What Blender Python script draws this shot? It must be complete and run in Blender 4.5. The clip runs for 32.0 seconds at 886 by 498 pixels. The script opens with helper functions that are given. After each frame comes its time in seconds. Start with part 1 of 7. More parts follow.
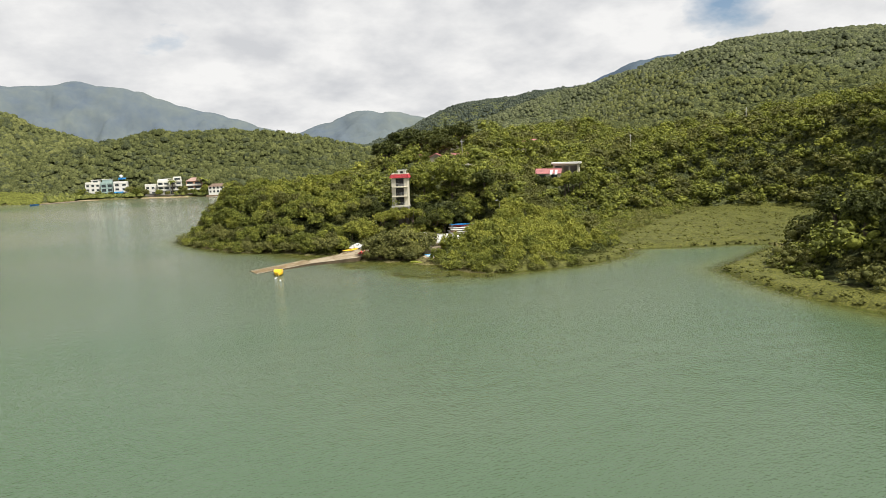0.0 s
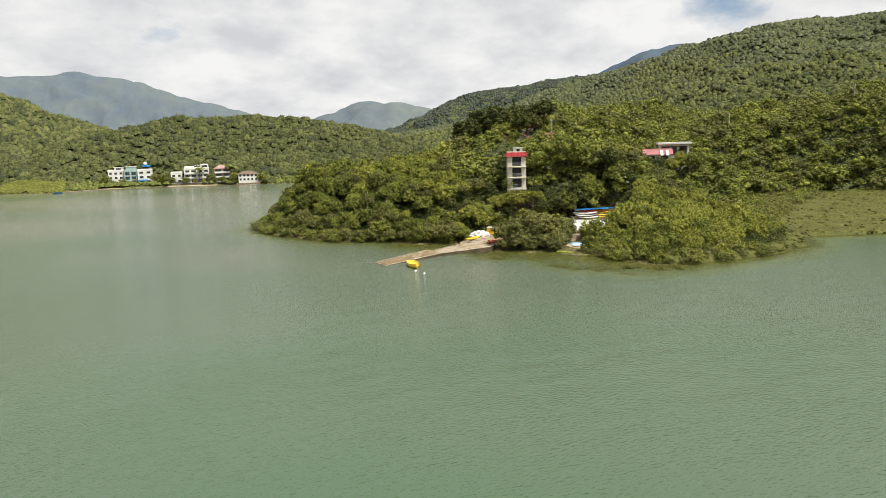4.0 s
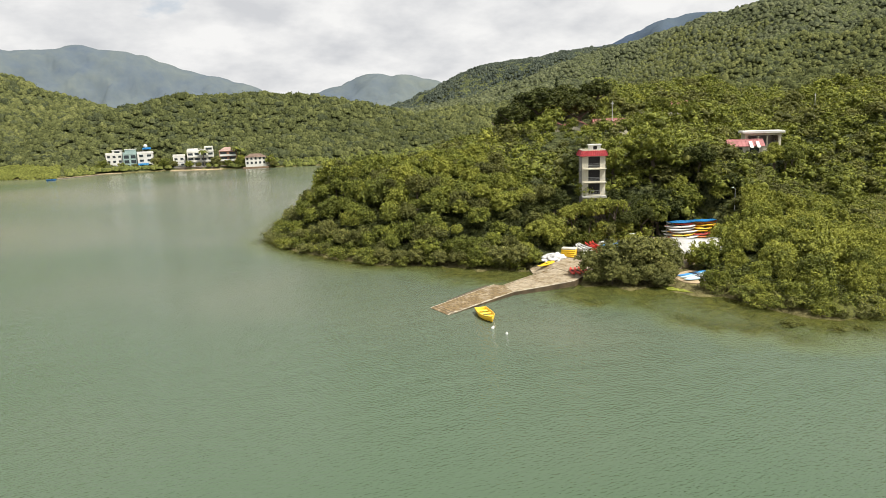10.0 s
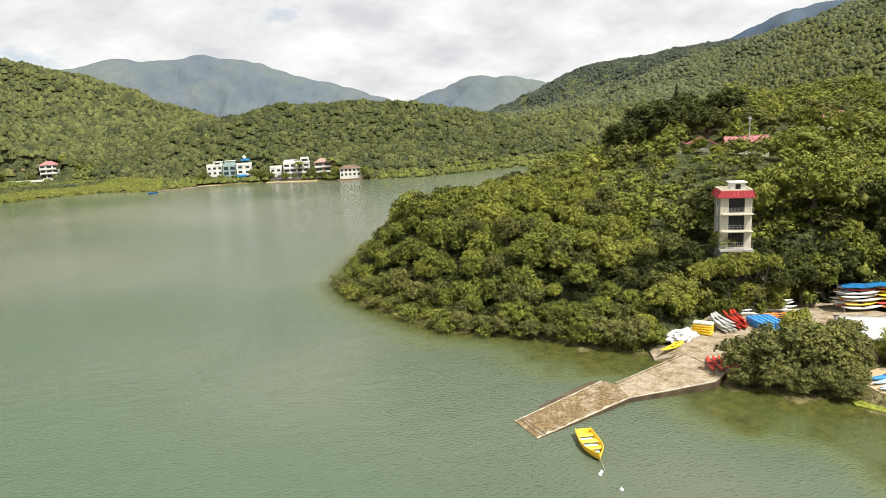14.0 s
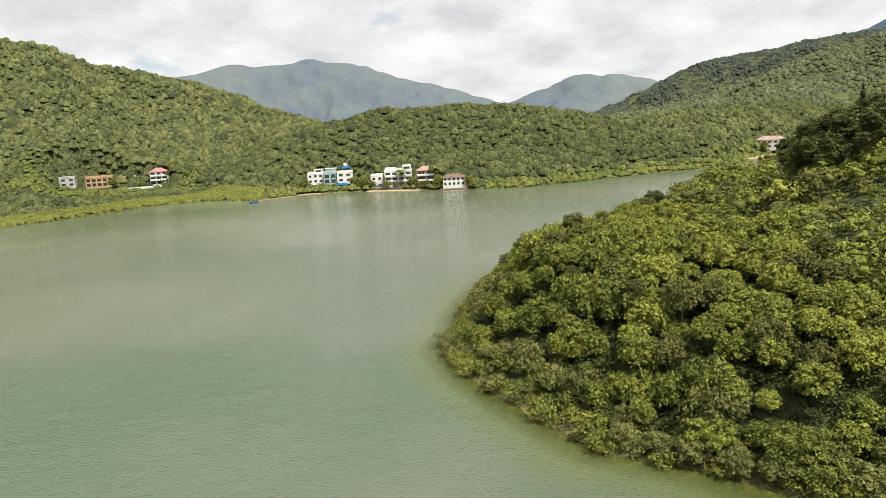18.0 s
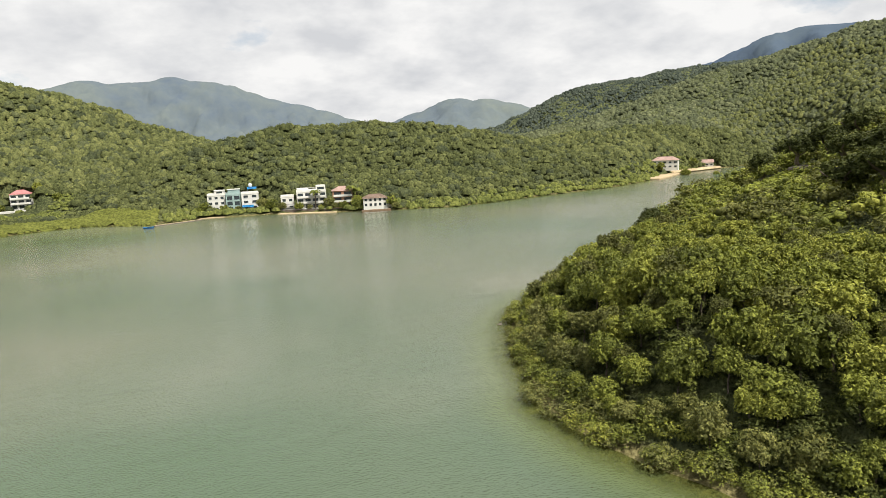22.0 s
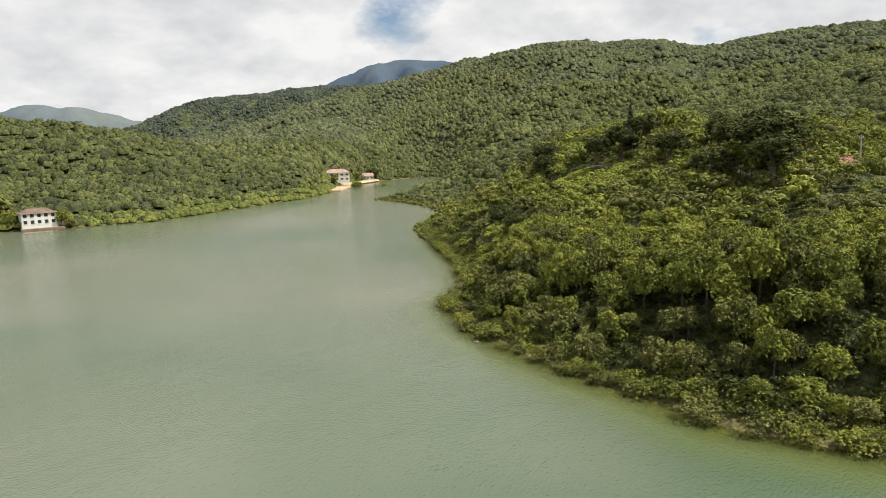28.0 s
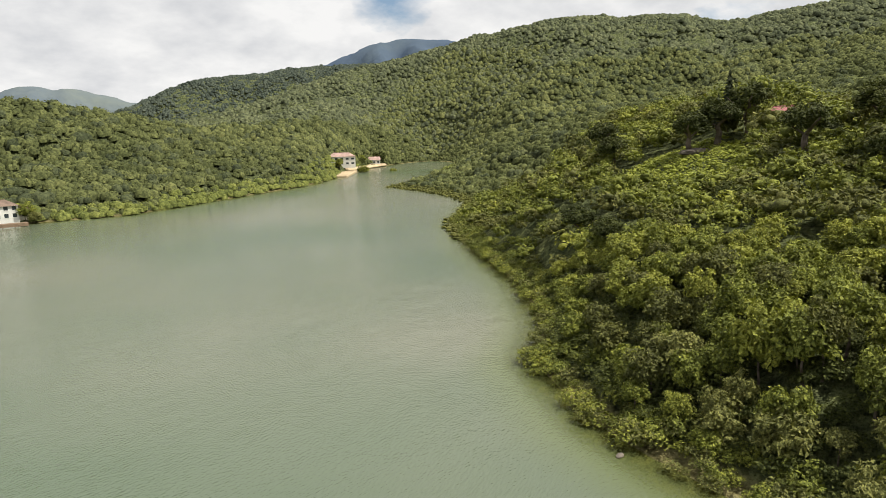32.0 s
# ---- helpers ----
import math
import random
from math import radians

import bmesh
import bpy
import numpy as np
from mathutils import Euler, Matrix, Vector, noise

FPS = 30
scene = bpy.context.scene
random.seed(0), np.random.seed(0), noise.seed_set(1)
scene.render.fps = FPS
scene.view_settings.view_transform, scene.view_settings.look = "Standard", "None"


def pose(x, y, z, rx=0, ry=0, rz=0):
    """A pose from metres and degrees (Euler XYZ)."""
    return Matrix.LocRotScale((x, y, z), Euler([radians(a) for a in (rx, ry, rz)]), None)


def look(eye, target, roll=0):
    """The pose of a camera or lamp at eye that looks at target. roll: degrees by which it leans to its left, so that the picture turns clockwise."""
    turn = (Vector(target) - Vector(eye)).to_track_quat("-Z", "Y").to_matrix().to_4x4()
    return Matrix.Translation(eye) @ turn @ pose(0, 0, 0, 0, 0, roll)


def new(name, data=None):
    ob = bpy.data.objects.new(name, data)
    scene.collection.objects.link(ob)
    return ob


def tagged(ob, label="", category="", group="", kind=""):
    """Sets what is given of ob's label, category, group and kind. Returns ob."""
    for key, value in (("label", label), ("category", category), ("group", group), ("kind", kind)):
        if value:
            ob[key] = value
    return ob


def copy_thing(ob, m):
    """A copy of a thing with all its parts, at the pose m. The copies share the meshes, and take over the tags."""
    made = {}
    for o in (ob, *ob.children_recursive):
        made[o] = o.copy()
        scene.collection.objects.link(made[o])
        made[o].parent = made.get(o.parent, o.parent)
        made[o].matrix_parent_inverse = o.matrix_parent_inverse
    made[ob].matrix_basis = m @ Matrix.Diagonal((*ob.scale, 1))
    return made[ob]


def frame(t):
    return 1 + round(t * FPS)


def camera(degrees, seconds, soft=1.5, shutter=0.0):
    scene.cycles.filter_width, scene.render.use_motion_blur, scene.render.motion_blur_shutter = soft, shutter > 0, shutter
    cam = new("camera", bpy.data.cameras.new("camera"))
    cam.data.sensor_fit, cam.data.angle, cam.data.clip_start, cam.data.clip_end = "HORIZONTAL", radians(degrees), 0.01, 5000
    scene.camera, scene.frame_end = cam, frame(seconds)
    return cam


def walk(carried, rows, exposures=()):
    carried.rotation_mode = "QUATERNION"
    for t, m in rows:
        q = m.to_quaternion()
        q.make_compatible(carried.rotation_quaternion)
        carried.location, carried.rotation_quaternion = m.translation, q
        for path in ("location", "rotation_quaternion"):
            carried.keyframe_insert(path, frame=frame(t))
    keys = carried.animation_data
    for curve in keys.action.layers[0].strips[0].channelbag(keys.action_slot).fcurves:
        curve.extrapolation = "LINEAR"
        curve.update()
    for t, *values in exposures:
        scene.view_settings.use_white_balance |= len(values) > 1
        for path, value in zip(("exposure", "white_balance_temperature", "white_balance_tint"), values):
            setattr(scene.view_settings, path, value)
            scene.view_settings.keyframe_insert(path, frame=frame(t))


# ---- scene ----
# ================= camera =================
cam = camera(66.72, 32.0, soft=0.85)
# seconds, x, y, z, yaw to the left of +y, pitch, lean
PATH = [
    (0, -14.00, 22.00, 21.91, -24.70, -7.93, -1.81),
    (0.5, -16.80, 25.41, 21.90, -24.73, -7.96, -1.93),
    (1, -19.52, 29.14, 21.83, -24.72, -7.91, -2.00),
    (1.5, -21.94, 33.13, 21.68, -24.71, -7.82, -1.94),
    (2, -24.14, 37.09, 21.42, -24.70, -7.85, -1.96),
    (2.5, -26.17, 40.83, 20.99, -24.74, -8.02, -2.02),
    (3, -28.02, 44.48, 20.34, -24.80, -8.19, -1.93),
    (3.5, -29.51, 48.09, 19.63, -24.87, -8.35, -1.82),
    (5.5, -31.29, 63.35, 18.79, -24.86, -9.56, -1.80),
    (6, -30.84, 67.05, 18.75, -24.82, -9.80, -1.91),
    (6.5, -30.23, 70.69, 18.55, -24.79, -9.96, -1.91),
    (7, -29.37, 74.21, 18.44, -24.81, -10.12, -1.96),
    (7.5, -28.50, 77.27, 18.65, -24.78, -10.14, -2.10),
    (8, -27.82, 79.72, 19.23, -24.72, -10.09, -2.03),
    (8.5, -27.18, 81.27, 20.30, -24.55, -10.42, -2.05),
    (9, -26.86, 81.84, 21.43, -24.42, -10.82, -1.97),
    (9.5, -26.53, 81.91, 22.66, -24.25, -11.04, -2.00),
    (10, -26.22, 82.40, 23.82, -24.25, -10.88, -2.06),
    (10.5, -25.62, 83.34, 24.57, -24.31, -10.76, -2.15),
    (10.6, -25.43, 83.63, 24.64, -24.22, -10.77, -2.17),
    (10.7, -25.24, 83.91, 24.71, -21.96, -10.92, -2.64),
    (10.8, -25.05, 84.20, 24.78, -19.26, -11.11, -3.21),
    (10.9, -24.86, 84.49, 24.85, -16.82, -11.27, -3.72),
    (11, -24.67, 84.78, 24.93, -15.28, -11.38, -4.04),
    (11.1, -24.45, 85.21, 24.99, -16.49, -11.40, -3.79),
    (11.2, -24.22, 85.64, 25.06, -19.33, -11.46, -3.21),
    (11.3, -24.00, 86.07, 25.13, -22.35, -11.51, -2.59),
    (11.4, -23.78, 86.50, 25.20, -23.55, -11.54, -2.34),
    (11.5, -23.55, 86.93, 25.27, -23.90, -11.54, -2.27),
    (12, -22.10, 89.65, 25.66, -23.75, -11.59, -2.22),
    (12.5, -20.40, 92.77, 26.17, -23.75, -11.60, -2.26),
    (13, -18.66, 95.99, 26.77, -22.79, -11.36, -2.40),
    (13.5, -16.93, 99.48, 27.52, -19.68, -10.83, -2.70),
    (14, -15.30, 103.28, 28.17, -15.46, -10.46, -2.80),
    (14.5, -13.92, 107.00, 28.77, -12.53, -10.31, -2.84),
    (15, -12.89, 110.75, 29.23, -10.65, -10.28, -2.77),
    (15.5, -11.97, 114.50, 29.65, -8.81, -10.30, -2.79),
    (17.5, -11.49, 128.04, 31.20, -5.59, -10.24, -3.19),
    (18, -12.96, 131.36, 31.23, -6.97, -10.00, -3.20),
    (18.5, -14.87, 134.67, 31.21, -8.34, -9.72, -3.16),
    (19, -17.12, 138.03, 31.20, -9.75, -9.42, -3.12),
    (19.5, -19.60, 141.34, 31.38, -11.14, -9.21, -3.03),
    (20, -22.30, 144.64, 31.39, -12.51, -9.00, -2.96),
    (20.5, -25.22, 147.93, 31.26, -13.90, -8.86, -2.95),
    (21, -28.17, 151.19, 30.98, -15.28, -8.78, -2.94),
    (21.5, -31.24, 154.52, 30.52, -16.68, -8.71, -2.85),
    (22, -34.40, 157.87, 29.99, -18.06, -8.67, -2.81),
    (22.5, -37.62, 161.29, 29.39, -19.46, -8.62, -2.72),
    (23, -40.81, 164.77, 28.62, -21.09, -8.63, -2.79),
    (23.1, -41.41, 165.50, 28.46, -21.26, -8.60, -2.73),
    (23.3, -42.63, 166.95, 28.14, -20.27, -8.75, -3.10),
    (23.4, -43.23, 167.68, 27.98, -19.06, -8.93, -3.56),
    (23.5, -43.84, 168.40, 27.83, -17.81, -9.11, -4.03),
    (24, -46.47, 172.00, 27.07, -21.80, -10.03, -4.07),
    (24.4, -48.45, 175.37, 26.54, -23.66, -10.21, -4.14),
    (24.5, -48.95, 176.21, 26.41, -25.18, -10.37, -4.19),
    (24.7, -49.82, 178.08, 26.26, -31.54, -10.46, -3.54),
    (24.8, -50.25, 179.02, 26.18, -34.08, -10.49, -3.28),
    (25, -51.12, 180.89, 26.03, -36.74, -10.53, -3.00),
    (25.5, -53.18, 185.67, 25.84, -41.11, -9.56, -2.55),
    (27.5, -64.27, 202.72, 26.23, -51.04, -7.85, -1.61),
    (28, -63.46, 206.91, 25.80, -51.06, -8.30, -1.46),
    (28.5, -61.83, 211.02, 25.19, -51.06, -8.68, -1.62),
    (29, -59.62, 215.02, 24.65, -51.05, -8.98, -1.59),
    (29.5, -56.95, 219.01, 24.35, -51.04, -9.20, -1.58),
    (30, -53.83, 223.14, 24.39, -51.00, -9.37, -1.55),
    (30.5, -50.42, 227.12, 24.63, -50.97, -9.54, -1.55),
    (31, -46.78, 231.03, 25.03, -50.95, -9.61, -1.74),
    (31.5, -43.06, 234.79, 25.34, -50.98, -9.71, -1.71),
    (32, -39.41, 238.36, 25.74, -50.99, -9.77, -1.57),
]
walk(cam, [(t, pose(x, y, z, 90 + pitch, 0, yaw) @ pose(0, 0, 0, 0, 0, lean)) for t, x, y, z, yaw, pitch, lean in PATH],
     exposures=[(0, 0.36), (9, 0.36), (13, 0.48), (15.5, 0.50), (19, 0.46), (21, 0.46), (23, 0.28), (24, 0.20), (25.5, 0.22), (28, 0.37), (32, 0.38)])

# ================= light =================
SUN_AZ, SUN_EL = radians(152), radians(59)
world = bpy.data.worlds.new("sky")
scene.world = world
world.use_nodes = True
wn, wl = world.node_tree.nodes, world.node_tree.links
wn.clear()
w_out = wn.new("ShaderNodeOutputWorld")
w_bg = wn.new("ShaderNodeBackground")
w_bg.inputs["Strength"].default_value = 0.084
w_sky = wn.new("ShaderNodeTexSky")
w_sky.sky_type, w_sky.sun_disc = "NISHITA", False
w_sky.sun_elevation, w_sky.sun_rotation = SUN_EL, SUN_AZ
# clouds on a flat layer overhead: direction divided by its height
w_dir = wn.new("ShaderNodeTexCoord")
w_sep = wn.new("ShaderNodeSeparateXYZ")
wl.new(w_dir.outputs["Generated"], w_sep.inputs[0])
w_up = wn.new("ShaderNodeMath"); w_up.operation = "MAXIMUM"; w_up.inputs[1].default_value = 0.0
wl.new(w_sep.outputs["Z"], w_up.inputs[0])
w_lift = wn.new("ShaderNodeMath"); w_lift.operation = "ADD"; w_lift.inputs[1].default_value = 0.40
wl.new(w_up.outputs[0], w_lift.inputs[0])
w_cmb = wn.new("ShaderNodeCombineXYZ")
for k in range(3):
    wl.new(w_lift.outputs[0], w_cmb.inputs[k])
w_div = wn.new("ShaderNodeVectorMath"); w_div.operation = "DIVIDE"
wl.new(w_dir.outputs["Generated"], w_div.inputs[0])
wl.new(w_cmb.outputs[0], w_div.inputs[1])


def sky_noise(scale, detail, rough, shift):
    move = wn.new("ShaderNodeVectorMath"); move.inputs[1].default_value = shift
    wl.new(w_div.outputs[0], move.inputs[0])
    t = wn.new("ShaderNodeTexNoise")
    t.inputs["Scale"].default_value, t.inputs["Detail"].default_value, t.inputs["Roughness"].default_value = scale, detail, rough
    wl.new(move.outputs[0], t.inputs["Vector"])
    return t.outputs["Fac"]


w_cov = wn.new("ShaderNodeValToRGB")
w_cov.color_ramp.elements[0].position, w_cov.color_ramp.elements[1].position = 0.24, 0.37
# a gap in the cloud low in the north-east
w_gap = wn.new("ShaderNodeVectorMath"); w_gap.operation = "DOT_PRODUCT"; w_gap.inputs[1].default_value = Vector((0.690, 0.688, 0.215)).normalized()
wl.new(w_dir.outputs["Generated"], w_gap.inputs[0])
w_near = wn.new("ShaderNodeMapRange"); w_near.inputs["From Min"].default_value, w_near.inputs["From Max"].default_value = 0.9925, 0.9996
w_near.inputs["To Min"].default_value, w_near.inputs["To Max"].default_value = 0.0, -0.125
wl.new(w_gap.outputs["Value"], w_near.inputs["Value"])
w_less = wn.new("ShaderNodeMath")
wl.new(sky_noise(2.3, 9, 0.56, (0, 0, 0)), w_less.inputs[0]); wl.new(w_near.outputs[0], w_less.inputs[1])
wl.new(w_less.outputs[0], w_cov.inputs[0])
w_tone = wn.new("ShaderNodeValToRGB")
w_tone.color_ramp.elements[0].position, w_tone.color_ramp.elements[1].position = 0.34, 0.62
w_tone.color_ramp.elements[0].color = (6.0, 6.1, 6.3, 1)
w_tone.color_ramp.elements[1].color = (8.5, 8.45, 8.35, 1)
wl.new(sky_noise(4.2, 9, 0.55, (7.3, 2.1, 4.4)), w_tone.inputs[0])
w_mix = wn.new("ShaderNodeMix"); w_mix.data_type = "RGBA"
wl.new(w_cov.outputs[0], w_mix.inputs["Factor"])
wl.new(w_sky.outputs[0], [s for s in w_mix.inputs if s.name == "A" and s.type == "RGBA"][0])
wl.new(w_tone.outputs[0], [s for s in w_mix.inputs if s.name == "B" and s.type == "RGBA"][0])
wl.new([s for s in w_mix.outputs if s.type == "RGBA"][0], w_bg.inputs["Color"])
wl.new(w_bg.outputs[0], w_out.inputs[0])

sun_data = bpy.data.lights.new("sun", "SUN")
sun_data.energy, sun_data.angle, sun_data.color = 5.0, radians(0.6), (1.0, 0.95, 0.86)
SUN_TO = Vector((math.cos(SUN_EL) * math.sin(SUN_AZ), math.cos(SUN_EL) * math.cos(SUN_AZ), math.sin(SUN_EL)))
sun = new("sun", sun_data)
sun.matrix_world = look(SUN_TO * 100, (0, 0, 0))


# ================= materials =================
def shader(name, rough=0.8):
    m = bpy.data.materials.new(name)
    m.use_nodes = True
    n, l = m.node_tree.nodes, m.node_tree.links
    b = n["Principled BSDF"]
    b.inputs["Roughness"].default_value = rough
    b.inputs["Specular IOR Level"].default_value = 0.3
    return m, n, l, b


def noise_node(n, l, scale, detail=4, rough=0.55, coord="Object"):
    tc = n.new("ShaderNodeNewGeometry") if coord == "World" else n.new("ShaderNodeTexCoord")
    t = n.new("ShaderNodeTexNoise")
    t.inputs["Scale"].default_value, t.inputs["Detail"].default_value, t.inputs["Roughness"].default_value = scale, detail, rough
    l.new(tc.outputs["Position" if coord == "World" else coord], t.inputs["Vector"])
    return t.outputs["Fac"]


def ramp(n, l, fac, stops):
    r = n.new("ShaderNodeValToRGB")
    e = r.color_ramp.elements
    while len(e) < len(stops):
        e.new(0.5)
    for k, (p, c) in enumerate(stops):
        e[k].position, e[k].color = p, (*c, 1)
    l.new(fac, r.inputs[0])
    return r.outputs[0]


def blend(n, l, fac, a, b, mode="MIX"):
    m = n.new("ShaderNodeMix")
    m.data_type, m.blend_type = "RGBA", mode
    for value, key in ((fac, "Factor"), (a, "A"), (b, "B")):
        sock = m.inputs[0] if key == "Factor" else [s for s in m.inputs if s.name == key and s.type == "RGBA"][0]
        if isinstance(value, (int, float)):
            sock.default_value = value
        elif isinstance(value, tuple):
            sock.default_value = (*value, 1)
        else:
            l.new(value, sock)
    return [s for s in m.outputs if s.type == "RGBA"][0]


def bump(n, l, b, height, strength=0.4, distance=0.05):
    k = n.new("ShaderNodeBump")
    k.inputs["Strength"].default_value, k.inputs["Distance"].default_value = strength, distance
    l.new(height, k.inputs["Height"])
    l.new(k.outputs[0], b.inputs["Normal"])


def plain(name, color, rough=0.7, var=0.18, scale=1.2, metal=0.0, relief=0.15):
    """Paint, plaster, plastic: one colour with stains at two scales."""
    m, n, l, b = shader(name, rough)
    big = noise_node(n, l, scale * 0.35, 5)
    fine = noise_node(n, l, scale * 6, 4)
    c1 = tuple(v * (1 - var) for v in color)
    c2 = tuple(min(1, v * (1 + var * 0.6)) for v in color)
    col = ramp(n, l, big, [(0.3, c1), (0.65, c2)])
    worn = ramp(n, l, fine, [(0.3, (1 - var * 0.7,) * 3), (0.6, (1, 1, 1))])
    l.new(blend(n, l, 1.0, col, worn, "MULTIPLY"), b.inputs["Base Color"])
    b.inputs["Metallic"].default_value = metal
    bump(n, l, b, fine, relief, 0.02)
    return m


def foliage(name, dark, mid, light, patch=0.05, scale=0.35, grain=7.0, relief=0.12, gloss=0.13):
    """Leaves: hue by patch and by spray, single leaves as grain and relief, a little light coming through."""
    m, n, l, b = shader(name, 0.6 if gloss > 0.1 else 0.9)
    geo = n.new("ShaderNodeNewGeometry")
    info = n.new("ShaderNodeObjectInfo")
    big = noise_node(n, l, patch, 4, 0.6, "World")
    small = noise_node(n, l, scale, 3, 0.6, "World")
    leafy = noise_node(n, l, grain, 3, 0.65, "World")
    wide = blend(n, l, big, dark, light)

    def add(value, by, to):
        k = n.new("ShaderNodeMath"); k.operation = "MULTIPLY_ADD"
        l.new(value, k.inputs[0]); k.inputs[1].default_value = by
        if isinstance(to, float):
            k.inputs[2].default_value = to
        else:
            l.new(to, k.inputs[2])
        return k.outputs[0]

    tone = add(info.outputs["Random"], 0.35, add(small, 1.4, add(geo.outputs["Random Per Island"], 0.6, -0.70)))
    col = ramp(n, l, tone, [(0.15, dark), (0.5, mid), (0.95, light)])
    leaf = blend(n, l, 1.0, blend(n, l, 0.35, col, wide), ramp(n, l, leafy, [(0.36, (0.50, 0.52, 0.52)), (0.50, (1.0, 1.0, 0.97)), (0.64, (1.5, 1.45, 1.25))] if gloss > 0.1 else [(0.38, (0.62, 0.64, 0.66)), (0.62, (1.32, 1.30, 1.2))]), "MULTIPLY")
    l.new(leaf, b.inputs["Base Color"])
    b.inputs["Specular IOR Level"].default_value = gloss
    bump(n, l, b, leafy, 1.0, relief)
    tr = n.new("ShaderNodeBsdfTranslucent")
    l.new(blend(n, l, 1.0, leaf, (1.0, 1.0, 0.45), "MULTIPLY"), tr.inputs["Color"])
    mx = n.new("ShaderNodeMixShader"); mx.inputs[0].default_value = 0.14
    l.new(b.outputs[0], mx.inputs[1]); l.new(tr.outputs[0], mx.inputs[2])
    l.new(mx.outputs[0], n["Material Output"].inputs["Surface"])
    return m


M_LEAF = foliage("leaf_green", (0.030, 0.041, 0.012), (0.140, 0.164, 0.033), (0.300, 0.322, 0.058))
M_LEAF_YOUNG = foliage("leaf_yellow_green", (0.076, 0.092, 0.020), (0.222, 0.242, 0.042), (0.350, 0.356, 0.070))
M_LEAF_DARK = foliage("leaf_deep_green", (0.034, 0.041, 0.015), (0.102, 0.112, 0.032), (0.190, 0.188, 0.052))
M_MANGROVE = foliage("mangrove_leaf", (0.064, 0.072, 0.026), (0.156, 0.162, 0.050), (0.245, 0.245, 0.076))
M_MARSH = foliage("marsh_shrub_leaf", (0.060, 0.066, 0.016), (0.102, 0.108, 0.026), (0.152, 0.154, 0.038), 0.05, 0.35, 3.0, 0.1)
# hill forest leaves hold extra blue, haze put into their colour
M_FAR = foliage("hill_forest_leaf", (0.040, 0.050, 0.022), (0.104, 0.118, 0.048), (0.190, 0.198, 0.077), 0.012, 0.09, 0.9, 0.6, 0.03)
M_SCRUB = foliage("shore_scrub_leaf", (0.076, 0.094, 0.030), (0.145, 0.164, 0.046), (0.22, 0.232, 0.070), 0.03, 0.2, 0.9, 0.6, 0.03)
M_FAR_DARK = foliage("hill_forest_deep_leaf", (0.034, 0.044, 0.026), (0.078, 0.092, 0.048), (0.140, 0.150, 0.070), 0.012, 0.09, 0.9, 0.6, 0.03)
M_BANYAN_SHADE = foliage("banyan_and_gap_shade_leaf", (0.020, 0.028, 0.009), (0.056, 0.070, 0.018), (0.118, 0.130, 0.034))
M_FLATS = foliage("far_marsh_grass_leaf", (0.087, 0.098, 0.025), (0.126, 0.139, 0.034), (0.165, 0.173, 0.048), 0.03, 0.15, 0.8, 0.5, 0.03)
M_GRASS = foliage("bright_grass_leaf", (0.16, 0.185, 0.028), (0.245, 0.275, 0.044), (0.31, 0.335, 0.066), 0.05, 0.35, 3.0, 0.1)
# cloud shade and haze on the far ridge, mixed into the leaf colour
M_RIDGE_SHADED = foliage("shaded_hill_leaf", (0.040, 0.052, 0.044), (0.074, 0.090, 0.072), (0.112, 0.128, 0.096), 0.008, 0.05, 0.4, 1.2, 0.03)
# greyer, bluer leaf that holds the haze over the large hills
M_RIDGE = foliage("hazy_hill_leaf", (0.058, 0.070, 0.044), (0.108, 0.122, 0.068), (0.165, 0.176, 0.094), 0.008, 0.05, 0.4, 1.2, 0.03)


def bark_material():
    m, n, l, b = shader("bark", 0.9)
    f = noise_node(n, l, 5, 5)
    l.new(ramp(n, l, f, [(0.3, (0.055, 0.042, 0.030)), (0.7, (0.16, 0.13, 0.10))]), b.inputs["Base Color"])
    bump(n, l, b, f, 0.6, 0.05)
    return m


M_BARK = bark_material()


